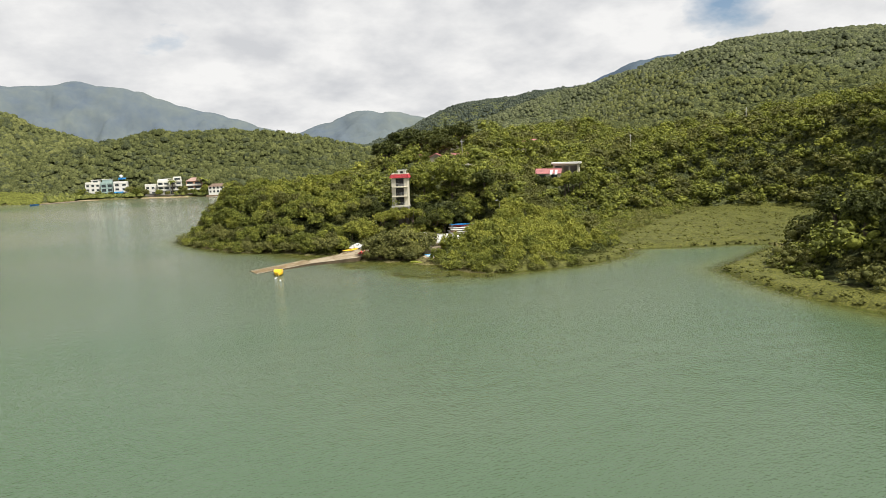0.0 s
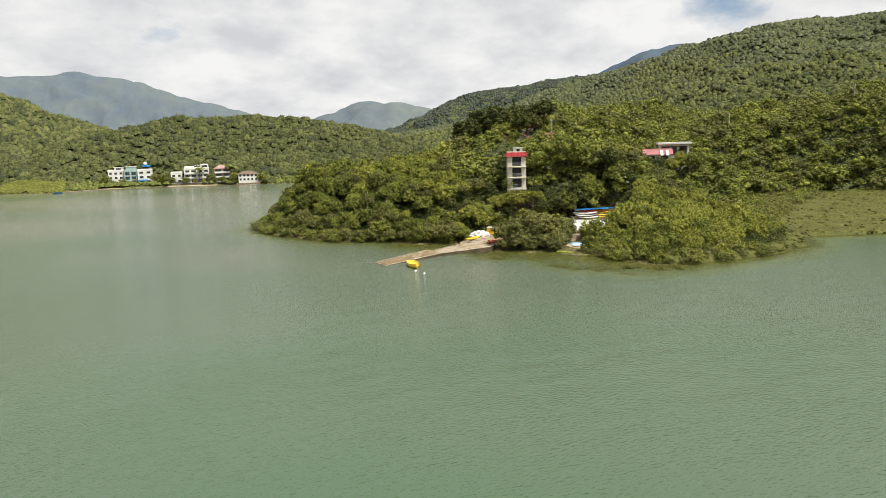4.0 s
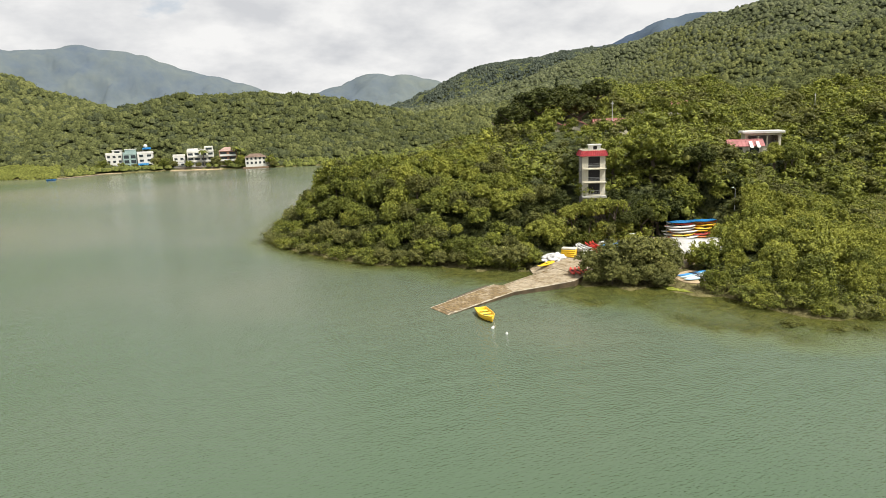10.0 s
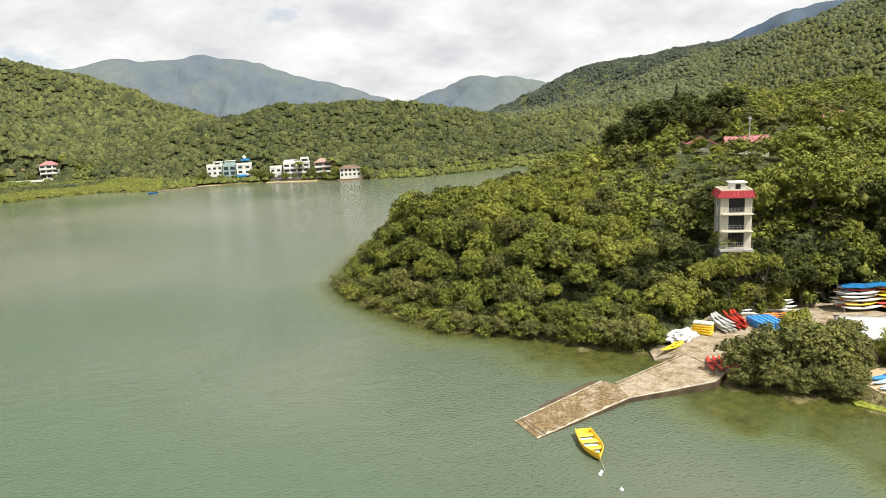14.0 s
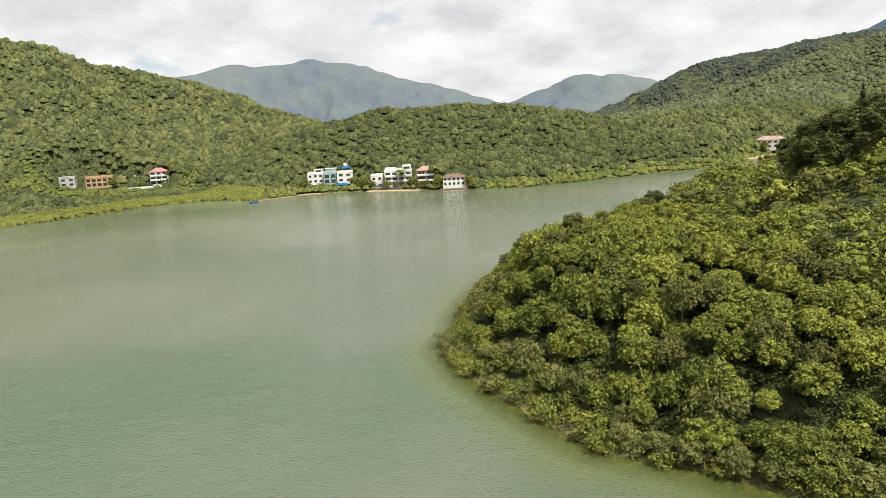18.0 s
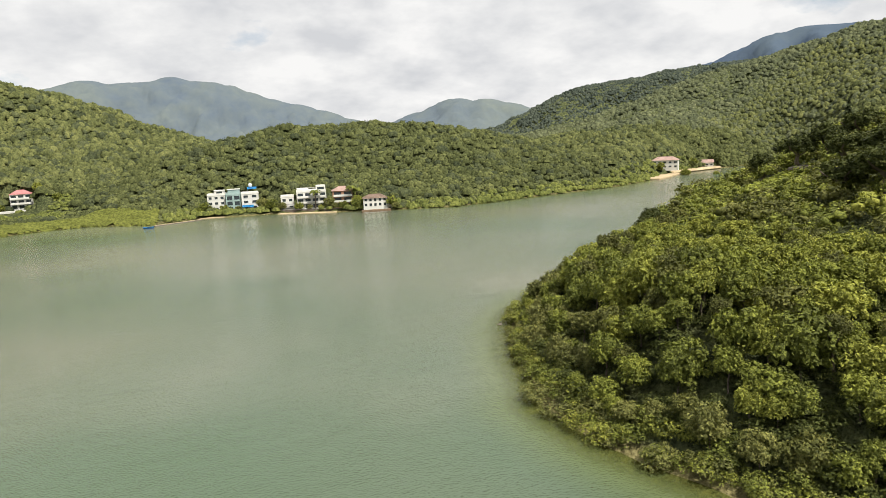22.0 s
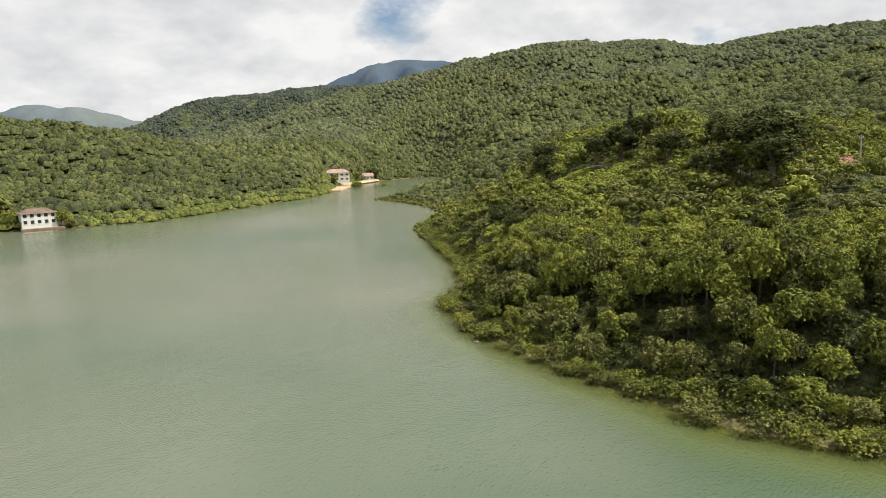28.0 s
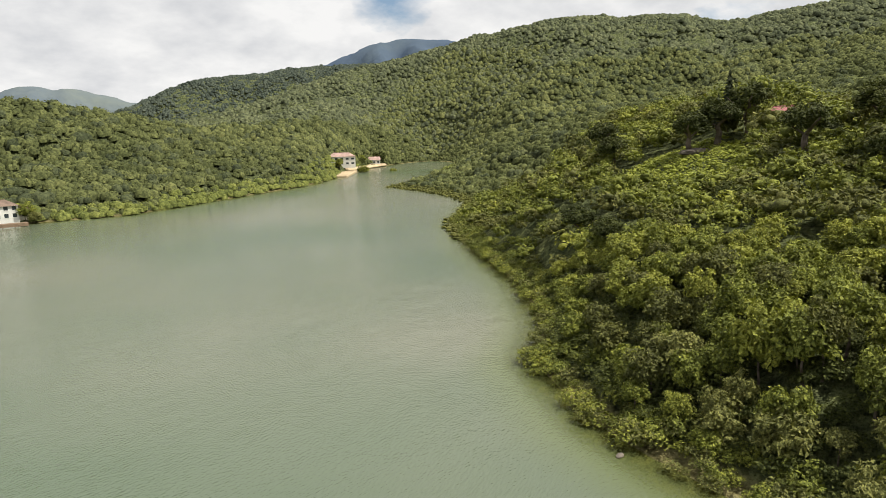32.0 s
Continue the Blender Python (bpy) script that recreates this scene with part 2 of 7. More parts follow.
def ground_material():
    """Undergrowth on the hills, sand and silt near the water, haze-tinted heath on the far mountains."""
    m, n, l, b = shader("forest_floor", 0.95)
    geo = n.new("ShaderNodeNewGeometry")
    sep = n.new("ShaderNodeSeparateXYZ")
    l.new(geo.outputs["Position"], sep.inputs[0])
    fine = noise_node(n, l, 0.8, 5, 0.65, "World")
    big = noise_node(n, l, 0.02, 6, 0.65, "World")
    vast = noise_node(n, l, 0.0022, 5, 0.6, "World")
    # closed canopy: rounded cells a few metres wide, each with its own tone
    cell = n.new("ShaderNodeTexVoronoi")
    cell.inputs["Scale"].default_value = 0.21
    jog = n.new("ShaderNodeTexNoise"); jog.inputs["Scale"].default_value, jog.inputs["Detail"].default_value = 0.16, 3
    l.new(geo.outputs["Position"], jog.inputs["Vector"])
    away = n.new("ShaderNodeVectorMath"); away.operation = "MULTIPLY_ADD"; away.inputs[1].default_value = (7, 7, 7)
    l.new(jog.outputs["Color"], away.inputs[0]); l.new(geo.outputs["Position"], away.inputs[2])
    l.new(away.outputs[0], cell.inputs["Vector"])
    pick = n.new("ShaderNodeSeparateColor"); l.new(cell.outputs["Color"], pick.inputs[0])
    # canopy greens get extra blue, a little haze put into the colour
    green = ramp(n, l, pick.outputs[0], [(0.0, (0.052, 0.064, 0.032)), (0.5, (0.096, 0.110, 0.050)), (1.0, (0.155, 0.166, 0.072))])
    patch = ramp(n, l, big, [(0.35, (0.068, 0.082, 0.038)), (0.7, (0.132, 0.144, 0.056))])
    grain = ramp(n, l, fine, [(0.38, (0.45, 0.47, 0.48)), (0.5, (0.95, 0.97, 0.95)), (0.62, (1.45, 1.42, 1.3))])
    veg = blend(n, l, 1.0, blend(n, l, 0.45, green, patch), grain, "MULTIPLY")
    dome = n.new("ShaderNodeMath"); dome.operation = "MULTIPLY_ADD"; dome.inputs[1].default_value = -1.0
    l.new(cell.outputs["Distance"], dome.inputs[0]); l.new(fine, dome.inputs[2])
    silt = ramp(n, l, fine, [(0.36, (0.110, 0.100, 0.044)), (0.5, (0.195, 0.172, 0.074)), (0.64, (0.28, 0.25, 0.115))])
    # blue-grey heath: distance haze painted into the ground, blended in far off
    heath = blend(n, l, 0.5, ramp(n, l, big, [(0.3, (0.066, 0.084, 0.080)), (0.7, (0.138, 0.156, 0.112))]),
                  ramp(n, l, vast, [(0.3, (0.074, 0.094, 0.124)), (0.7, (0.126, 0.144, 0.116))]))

    def step(value, lo, hi):
        k = n.new("ShaderNodeMapRange")
        k.inputs["From Min"].default_value, k.inputs["From Max"].default_value = lo, hi
        l.new(value, k.inputs["Value"])
        return k.outputs[0]

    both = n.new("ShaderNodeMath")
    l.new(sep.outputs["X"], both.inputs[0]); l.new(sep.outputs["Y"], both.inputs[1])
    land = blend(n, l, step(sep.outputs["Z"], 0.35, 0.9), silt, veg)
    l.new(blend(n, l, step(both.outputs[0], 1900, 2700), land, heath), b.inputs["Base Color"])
    b.inputs["Specular IOR Level"].default_value = 0.05
    bump(n, l, b, dome.outputs[0], 1.0, 2.6)
    return m


M_GROUND = ground_material()


def heath_material(name="haze_tinted_heath", tint=(1, 1, 1)):
    """Heath and scrub of the mountains behind everything, haze painted in as blue-grey."""
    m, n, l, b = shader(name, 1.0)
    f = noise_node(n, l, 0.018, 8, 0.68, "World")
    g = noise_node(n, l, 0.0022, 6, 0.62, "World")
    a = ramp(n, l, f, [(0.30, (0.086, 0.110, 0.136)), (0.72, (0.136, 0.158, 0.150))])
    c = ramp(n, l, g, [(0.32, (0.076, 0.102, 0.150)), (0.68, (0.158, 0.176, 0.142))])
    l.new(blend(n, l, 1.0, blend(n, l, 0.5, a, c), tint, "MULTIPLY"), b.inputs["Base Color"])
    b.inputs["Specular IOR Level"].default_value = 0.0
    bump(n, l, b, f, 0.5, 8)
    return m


M_HAZE_HEATH = heath_material()
# same heath, tinted bluer and darker to paint thicker haze on one peak
M_HAZE_BLUE_HEATH = heath_material("haze_blue_heath", (0.60, 0.68, 0.88))


def water_material():
    """Turbid green lagoon: silt-green body, clear in the shallows by the depth stored on the mesh, rippled surface."""
    m, n, l, b = shader("lagoon_water", 0.16)
    att = n.new("ShaderNodeAttribute"); att.attribute_name = "depth"
    deep = n.new("ShaderNodeMapRange"); deep.interpolation_type = "SMOOTHSTEP"
    deep.inputs["From Min"].default_value, deep.inputs["From Max"].default_value = 0.0, 1.15
    deep.inputs["To Min"].default_value = 0.3
    l.new(att.outputs["Fac"], deep.inputs["Value"])
    spot = n.new("ShaderNodeNewGeometry")
    axes = n.new("ShaderNodeSeparateXYZ"); l.new(spot.outputs["Position"], axes.inputs[0])
    inner = n.new("ShaderNodeMapRange")  # more silt towards the inner bay
    inner.inputs["From Min"].default_value, inner.inputs["From Max"].default_value = 90, 290
    inner.inputs["To Min"].default_value, inner.inputs["To Max"].default_value = -0.075, 0.075
    l.new(axes.outputs["Y"], inner.inputs["Value"])
    silt = n.new("ShaderNodeMath")
    soft_silt = n.new("ShaderNodeMapRange")
    soft_silt.inputs["To Min"].default_value, soft_silt.inputs["To Max"].default_value = 0.22, 0.78
    l.new(noise_node(n, l, 0.010, 3, 0.5, "World"), soft_silt.inputs["Value"])
    l.new(soft_silt.outputs[0], silt.inputs[0]); l.new(inner.outputs[0], silt.inputs[1])
    big = silt.outputs[0]
    bay = ramp(n, l, big, [(0.36, (0.050, 0.095, 0.047)), (0.5, (0.074, 0.104, 0.063)), (0.68, (0.164, 0.164, 0.122))])
    shallow = n.new("ShaderNodeMapRange"); shallow.interpolation_type = "SMOOTHSTEP"  # olive over the silt near the shores
    shallow.inputs["From Min"].default_value, shallow.inputs["From Max"].default_value = 0.1, 2.3
    shallow.inputs["To Min"].default_value, shallow.inputs["To Max"].default_value = 0.85, 0.0
    l.new(att.outputs["Fac"], shallow.inputs["Value"])
    l.new(blend(n, l, shallow.outputs[0], bay, (0.098, 0.118, 0.034)), b.inputs["Base Color"])
    b.inputs["IOR"].default_value = 1.36
    b.inputs["Specular IOR Level"].default_value = 0.7
    geo = n.new("ShaderNodeNewGeometry")
    lay = n.new("ShaderNodeMapping")
    lay.inputs["Rotation"].default_value = (0, 0, radians(-20)); lay.inputs["Scale"].default_value = (1, 2.2, 1)
    l.new(geo.outputs["Position"], lay.inputs["Vector"])
    ripple = n.new("ShaderNodeTexNoise"); ripple.inputs["Scale"].default_value, ripple.inputs["Detail"].default_value = 1.9, 2
    swell = n.new("ShaderNodeTexNoise"); swell.inputs["Scale"].default_value, swell.inputs["Detail"].default_value = 0.16, 2
    l.new(lay.outputs[0], ripple.inputs["Vector"]); l.new(lay.outputs[0], swell.inputs["Vector"])
    calm = n.new("ShaderNodeMapRange"); calm.inputs["From Min"].default_value, calm.inputs["From Max"].default_value = 0.35, 0.65
    calm.inputs["To Min"].default_value, calm.inputs["To Max"].default_value = 0.45, 1.0
    l.new(noise_node(n, l, 0.009, 3, 0.5, "World"), calm.inputs["Value"])
    lee = n.new("ShaderNodeMapRange")  # sheltered water under the far hills
    lee.inputs["From Min"].default_value, lee.inputs["From Max"].default_value = 290, 450
    lee.inputs["To Min"].default_value, lee.inputs["To Max"].default_value = 1.0, 0.40
    l.new(axes.outputs["Y"], lee.inputs["Value"])
    quiet = n.new("ShaderNodeMath"); quiet.operation = "MULTIPLY"
    l.new(calm.outputs[0], quiet.inputs[0]); l.new(lee.outputs[0], quiet.inputs[1])
    both = n.new("ShaderNodeMath"); both.operation = "MULTIPLY_ADD"
    l.new(swell.outputs["Fac"], both.inputs[0]); both.inputs[1].default_value = 1.2
    l.new(ripple.outputs["Fac"], both.inputs[2])
    wave = n.new("ShaderNodeMath"); wave.operation = "MULTIPLY"
    l.new(both.outputs[0], wave.inputs[0]); l.new(quiet.outputs[0], wave.inputs[1])
    bump(n, l, b, wave.outputs[0], 0.42, 0.38)
    tr = n.new("ShaderNodeBsdfTransparent"); tr.inputs[0].default_value = (0.80, 0.82, 0.52, 1)
    mx = n.new("ShaderNodeMixShader")
    l.new(deep.outputs[0], mx.inputs[0]); l.new(tr.outputs[0], mx.inputs[1]); l.new(b.outputs[0], mx.inputs[2])
    l.new(mx.outputs[0], n["Material Output"].inputs["Surface"])
    return m


M_WATER = water_material()

# ================= terrain =================
SHORE_EAST = [(73, -4800), (73, 40), (73, 80), (74, 91), (77, 100), (81, 109), (88, 112), (100, 117), (117, 125), (109, 131), (96, 135),
              (86, 140), (78, 132), (66, 128), (54, 128), (45, 130.5), (41.5, 137), (41, 145), (39, 151), (36, 156), (31, 160), (29, 171), (23, 177),
              (17, 183), (8, 190), (3, 202), (-1, 214), (-2, 225), (1, 232), (3, 241), (7, 252), (12, 263), (23, 276), (37, 283), (56, 299)]
SHORE_EAST += [(76, 322), (93, 339), (114, 358), (160, 384), (181, 411), (195, 440), (205, 468), (216, 470), (230, 465), (342, 542), (430, 600), (457, 655), (4800, 655), (4800, -4800)]
SHORE_WEST = [(-4800, 250), (-600, 300), (-300, 385), (-200, 425), (-157, 457), (-140, 480), (-117, 511), (-93, 517), (-69, 499), (-46, 515),
              (-9, 511), (31, 489), (75, 474), (112, 488), (150, 503), (190, 518), (225, 538), (262, 570), (305, 606), (406, 644), (456, 650), (4800, 650), (4800, 4800), (-4800, 4800)]
POLYS = [np.array(SHORE_EAST, float), np.array(SHORE_WEST, float)]

# crest lines: (x, y, height, half width)
HEADLAND = [(10, 228, 3, 18), (22, 222, 8, 26), (45, 212, 10.5, 32), (76, 226, 17, 42), (116, 270, 23, 52), (180, 305, 28, 68), (250, 345, 32, 80), (370, 410, 34, 100), (560, 520, 50, 130), (726, 637, 110, 200)]
COVE_SPUR = [(76, 226, 17, 42), (84, 182, 11.5, 36), (112, 168, 12, 40), (170, 155, 22, 70), (300, 150, 46, 140), (500, 200, 80, 220), (900, 300, 140, 320)]
BIG_HILL = [(470, 930, 60, 110), (525, 887, 76, 160), (574, 841, 97, 200), (619, 792, 116, 230), (656, 746, 127, 250), (690, 698, 140, 260), (726, 637, 154, 260), (743, 606, 147, 260), (759, 571, 151, 260), (789, 495, 129, 260), (799, 464, 139, 260), (820, 377, 148, 280), (831, 303, 147, 300), (870, 150, 146, 300), (960, -50, 146, 330), (1010, -400, 136, 330)]
FAR_RIDGE = [(440, 1330, 46, 120), (560, 1404, 76, 140), (604, 1381, 94, 150), (638, 1360, 113, 170), (682, 1333, 132, 190), (723, 1305, 137, 200), (764, 1274, 141, 200), (797, 1247, 148, 200), (838, 1212, 152, 210), (900, 1150, 154, 220), (1000, 1020, 144, 240)]
HOUSE_HILL = [(-37, 617, 34, 58), (-18, 618, 39, 62), (5, 617, 45, 64), (36, 615, 45, 64), (94, 604, 45, 64), (113, 599, 41, 62), (132, 594, 36, 58), (153, 586, 30, 54), (178, 576, 22, 50), (201, 565, 14, 44), (226, 553, 8, 36)]
LEFT_HILL = [(-45, 648, 28, 66), (-83, 734, 56, 80), (-116, 729, 71, 78), (-145, 724, 82, 76), (-208, 706, 95, 76), (-240, 694, 108, 84), (-350, 690, 140, 95), (-620, 640, 185, 130)]
TWIN_PEAK = [(480, 2960, 80, 220), (600, 2935, 108, 240), (721, 2899, 142, 260), (813, 2873, 178, 260), (927, 2837, 224, 250), (982, 2817, 204, 240), (1040, 2795, 217, 240), (1102, 2770, 199, 250), (1205, 2724, 170, 260), (1400, 2640, 120, 260)]
BLUE_PEAK = [(960, 1740, 95, 240), (1080, 1655, 158, 250), (1150, 1602, 204, 260), (1194, 1563, 210, 260), (1238, 1521, 231, 250), (1281, 1477, 258, 250), (1321, 1433, 270, 250), (1370, 1375, 263, 260), (1398, 1340, 252, 270), (1434, 1292, 240, 280), (1540, 1150, 208, 290)]
MOUNTAIN = [(-1700, 3900, 330, 520), (-887, 4195, 414, 430), (-662, 4237, 467, 400), (-559, 4252, 449, 390), (-419, 4268, 454, 380), (-290, 4270, 466, 350), (-235, 4275, 485, 330), (-187, 4270, 464, 340), (-37, 4265, 453, 340),
            (45, 4260, 434, 330), (156, 4255, 390, 330), (271, 4245, 350, 330), (419, 4230, 316, 330), (539, 4215, 278, 340), (675, 4195, 224, 350), (900, 4150, 150, 360), (1100, 4100, 105, 360)]
RIDGES = [HEADLAND, COVE_SPUR, BIG_HILL, FAR_RIDGE, HOUSE_HILL, LEFT_HILL]


def seg_dist(px, py, a, b):
    d = b - a
    t = np.clip(((px - a[0]) * d[0] + (py - a[1]) * d[1]) / max(d @ d, 1e-9), 0, 1)
    return np.hypot(px - a[0] - t * d[0], py - a[1] - t * d[1]), t


def shore_distance(px, py):
    """Metres from the waterline: positive on land, negative on the water."""
    best = np.full(px.shape, 1e9)
    land = np.zeros(px.shape, bool)
    for poly in POLYS:
        inside = np.zeros(px.shape, bool)
        for k in range(len(poly)):
            a, b = poly[k], poly[(k + 1) % len(poly)]
            if min(a[0], b[0]) < 455 and not (abs(a).max() >= 4800 and abs(b).max() >= 4800):
                best = np.minimum(best, seg_dist(px, py, a, b)[0])
            if a[1] != b[1]:
                cross = (a[1] > py) != (b[1] > py)
                inside ^= cross & (px < (b[0] - a[0]) * (py - a[1]) / (b[1] - a[1]) + a[0])
        land |= inside
    return np.where(land, best, -best)


WAVES = [(0.9, 0.31, 0.013), (-0.4, 0.8, 0.019), (0.7, -0.72, 0.034), (0.25, 0.97, 0.055), (-0.85, 0.4, 0.083), (0.5, 0.6, 0.13)]


def rough(px, py):
    """A smooth uneven field, about -1 to 1."""
    out = 0
    for k, (a, b, f) in enumerate(WAVES):
        out = out + np.sin((a * px + b * py) * f * 6.28 + 1.7 * k + 1.3 * np.sin((b * px - a * py) * f * 4.1 + k)) / (1 + 0.5 * k)
    return out / 2.6


def hills(px, py, ridges):
    hill = np.zeros(px.shape)
    for line in ridges:
        for (ax, ay, az, aw), (bx, by, bz, bw) in zip(line, line[1:]):
            d, t = seg_dist(px, py, np.array([ax, ay], float), np.array([bx, by], float))
            z, w = az + t * (bz - az), aw + t * (bw - aw)
            d = d * (1 + 0.10 * rough(px * 0.6, py * 0.6))
            soft = 0.16 * w * np.clip((w - 120) / 60, 0, 1)
            d = np.sqrt(d * d + soft * soft) - soft
            hill = np.maximum(hill, z * np.exp(-(d / w) ** 1.6))
    return hill


# levelled ground: (x, y, radius, height)
PADS = [(44, 170, 9, 0.85), (53, 167, 10, 0.9), (62, 171, 6, 1.2), (45.5, 152.5, 5, 0.42), (37, 164, 7, 0.75), (48, 176, 7, 0.9), (48.6, 184.2, 3.6, 8.9), (85, 234, 9, 17.9), (93, 228, 6, 17.9), (116, 246, 5, 21.8), (121, 239, 5, 22.2), (111, 201, 6, 14.3), (102, 197, 4.5, 12.8),
        (-28, 528, 18, 1.4), (8, 511, 14, 1.4), (25, 503, 9, 1.4), (38, 486, 8, 1.3), (-150, 548, 32, 2.6), (-118, 545, 20, 2.4), (-150, 582, 15, 4.6), (-185, 578, 15, 5.2), (-143, 604, 8, 5.4), (-178, 597, 11, 6.6), (-196, 592, 7, 7.6), (289, 594, 12, 4.6), (307, 579, 10, 3.6)]


# flat marsh round the cove
MARSH = np.array([(56, 128), (66, 128), (78, 132), (86, 140), (96, 135), (109, 131), (117, 125), (130, 119), (160, 135), (164, 160), (148, 177), (132, 179), (110, 172), (92, 160), (74, 147), (58, 138)], float)


def marsh_distance(px, py):
    """Metres inside the edge of the cove's marsh; negative outside."""
    best, inside = np.full(px.shape, 1e9), np.zeros(px.shape, bool)
    for a, b in zip(MARSH, np.roll(MARSH, -1, 0)):
        best = np.minimum(best, seg_dist(px, py, a, b)[0])
        if a[1] != b[1]:
            inside ^= ((a[1] > py) != (b[1] > py)) & (px < (b[0] - a[0]) * (py - a[1]) / (b[1] - a[1]) + a[0])
    return np.where(inside, best, -best)


SHOALS = [(38, 138, 13, 15), (33, 151, 9, 8), (21, 172, 9, 8), (29, 153, 9, 8)]


def height(px, py):
    px, py = np.asarray(px, float), np.asarray(py, float)
    s = shore_distance(px, py)
    hill = hills(px, py, RIDGES)
    base = np.clip(s * 0.16, 0, 2.0) + np.clip((s - 20) * 0.03, 0, 10)
    # the slope eases off towards the inlet
    ease = np.clip((px - 70) / 60, 0, 1) * np.clip((py - 300) / 50, 0, 1) * (py < 0.75 * px + 340)
    head = np.clip((px - 290) / 60, 0, 1) * np.clip((py - 540) / 50, 0, 1) * np.clip((600 - px) / 150, 0, 1) * np.clip((860 - py) / 120, 0, 1)
    up = np.clip(s / (14 + 44 * ease), 0, 1)
    up = up * up * (3 - 2 * up)
    up = up + (1 - np.exp(-(0.95 * np.maximum(s, 0) / np.maximum(hill, 5)) ** 1.4) - up) * head
    base = base * (1 - np.clip((hill - 25) / 25, 0, 1))
    z = base + hill * up * (1 + 0.05 * np.minimum(1, 40 / np.maximum(hill, 1)) * rough(px * 1.3, py * 1.3)) + 0.25 * rough(px * 6, py * 6) * np.clip(s / 6, 0, 1)
    low = np.clip(np.maximum((marsh_distance(px, py) + 34) / 35, np.where((px > 60) & (px < 110) & (py < 120), (26 - s) / 19, 0)), 0, 1)
    z = z + (np.minimum(z, 0.12 + 0.05 * s) - z) * low * low * (3 - 2 * low)
    for x, y, q, level in PADS:
        f = np.clip((1.55 * q - np.hypot(px - x, py - y)) / (0.55 * q), 0, 1)
        f = f * f * (3 - 2 * f)
        z = z + (level - z) * f
    # silt shoals off the little beach and beside the pier
    shoal = np.zeros(px.shape)
    for x, y, qx, qy in SHOALS:
        shoal = np.maximum(shoal, np.clip(1.6 - np.hypot((px - x) / qx, (py - y) / qy), 0, 1))
    shoal = shoal * (0.6 + 0.4 * np.clip(rough(px * 9, py * 9) + 0.6, 0, 1))
    return np.where(s > 0, z, np.maximum(s * 0.22 * (1 - 0.93 * shoal), -3.0) - 0.05)


def grid_lines(lo, hi, fine_lo, fine_hi, step, grow=1.16, most=24.0, reach=2000.0):
    """Line positions: even steps in the middle, growing outward, slowly as far as reach."""
    mid = list(np.arange(fine_lo, fine_hi + 0.1, step))

    def outward(start, stop, sign):
        d, line = step, [start]
        while sign * line[-1] < sign * stop:
            d = d * grow if abs(line[-1]) > reach else min(d * grow, most)
            line.append(sign * min(sign * (line[-1] + sign * d), sign * stop))
        return line[1:]

    return np.array(outward(mid[0], lo, -1)[::-1] + mid + outward(mid[-1], hi, 1))


def sheet(name, xs, ys, zfun, material):
    gx, gy = np.meshgrid(xs, ys)
    z = zfun(gx.ravel(), gy.ravel())
    co = np.stack([gx.ravel(), gy.ravel(), z], 1)
    nx, ny = len(xs), len(ys)
    i = (np.arange(ny - 1)[:, None] * nx + np.arange(nx - 1)).ravel()
    return mesh_object(name, co, np.stack([i, i + 1, i + 1 + nx, i + nx], 1), material, smooth=True)


def mesh_data(name, co, faces, material, smooth=False):
    me = bpy.data.meshes.new(name)
    faces = np.asarray(faces)
    k = faces.shape[1]
    me.vertices.add(len(co))
    me.vertices.foreach_set("co", np.asarray(co, np.float32).ravel())
    me.loops.add(faces.size)
    me.loops.foreach_set("vertex_index", faces.astype(np.int32).ravel())
    me.polygons.add(len(faces))
    me.polygons.foreach_set("loop_start", np.arange(0, faces.size, k, dtype=np.int32))
    me.update(calc_edges=True)
    me.polygons.foreach_set("use_smooth", np.full(len(faces), smooth))
    me.materials.append(material)
    return me


def mesh_object(name, co, faces, material, smooth=False):
    return new(name, mesh_data(name, co, faces, material, smooth))


XS = grid_lines(-4700, 4700, -190, 420, 4.2, 1.16, 30, 1900)
YS = grid_lines(-4700, 4700, 60, 660, 4.2, 1.16, 30, 2400)
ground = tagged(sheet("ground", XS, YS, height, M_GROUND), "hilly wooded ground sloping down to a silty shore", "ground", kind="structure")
def mountain(x, y, line):
    """A hazy mountain: its crest line, with spurs and gullies running down the flanks."""
    top = max(p[2] for p in line)
    z = hills(x, y, [line])
    off = np.min([seg_dist(x, y, np.array(a[:2], float), np.array(b[:2], float))[0] for a, b in zip(line, line[1:])], 0)
    flank = np.clip(off / line[1][3] * 2.5 - 0.12, 0, 1) * np.clip(z / (0.2 * top), 0, 1)
    spur = 1 - np.abs(rough(x * 0.16 + 40, y * 0.16)) * 1.6 + 0.35 * rough(x * 0.55, y * 0.55)
    return z + 0.08 * top * flank * (spur - 0.4) + 0.004 * top * rough(x * 0.9, y * 0.9) - 3


for line, x0, x1, y0, y1, step, heath in ((TWIN_PEAK, 150, 1800, 2300, 3400, 16, M_HAZE_HEATH), (MOUNTAIN, -2600, 1700, 3300, 4550, 26, M_HAZE_HEATH), (BLUE_PEAK, 700, 2000, 950, 2150, 15, M_HAZE_BLUE_HEATH)):
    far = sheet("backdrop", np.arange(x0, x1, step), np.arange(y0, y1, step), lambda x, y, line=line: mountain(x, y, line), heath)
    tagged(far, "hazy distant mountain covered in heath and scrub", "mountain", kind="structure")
XW = grid_lines(-4700, 4700, -60, 130, 2.5, 1.16, 4000)
YW = grid_lines(-4700, 4700, 70, 420, 2.5, 1.16, 4000)
water = sheet("water", XW, YW, lambda x, y: np.zeros(x.shape), M_WATER)
wx, wy = np.meshgrid(XW, YW)
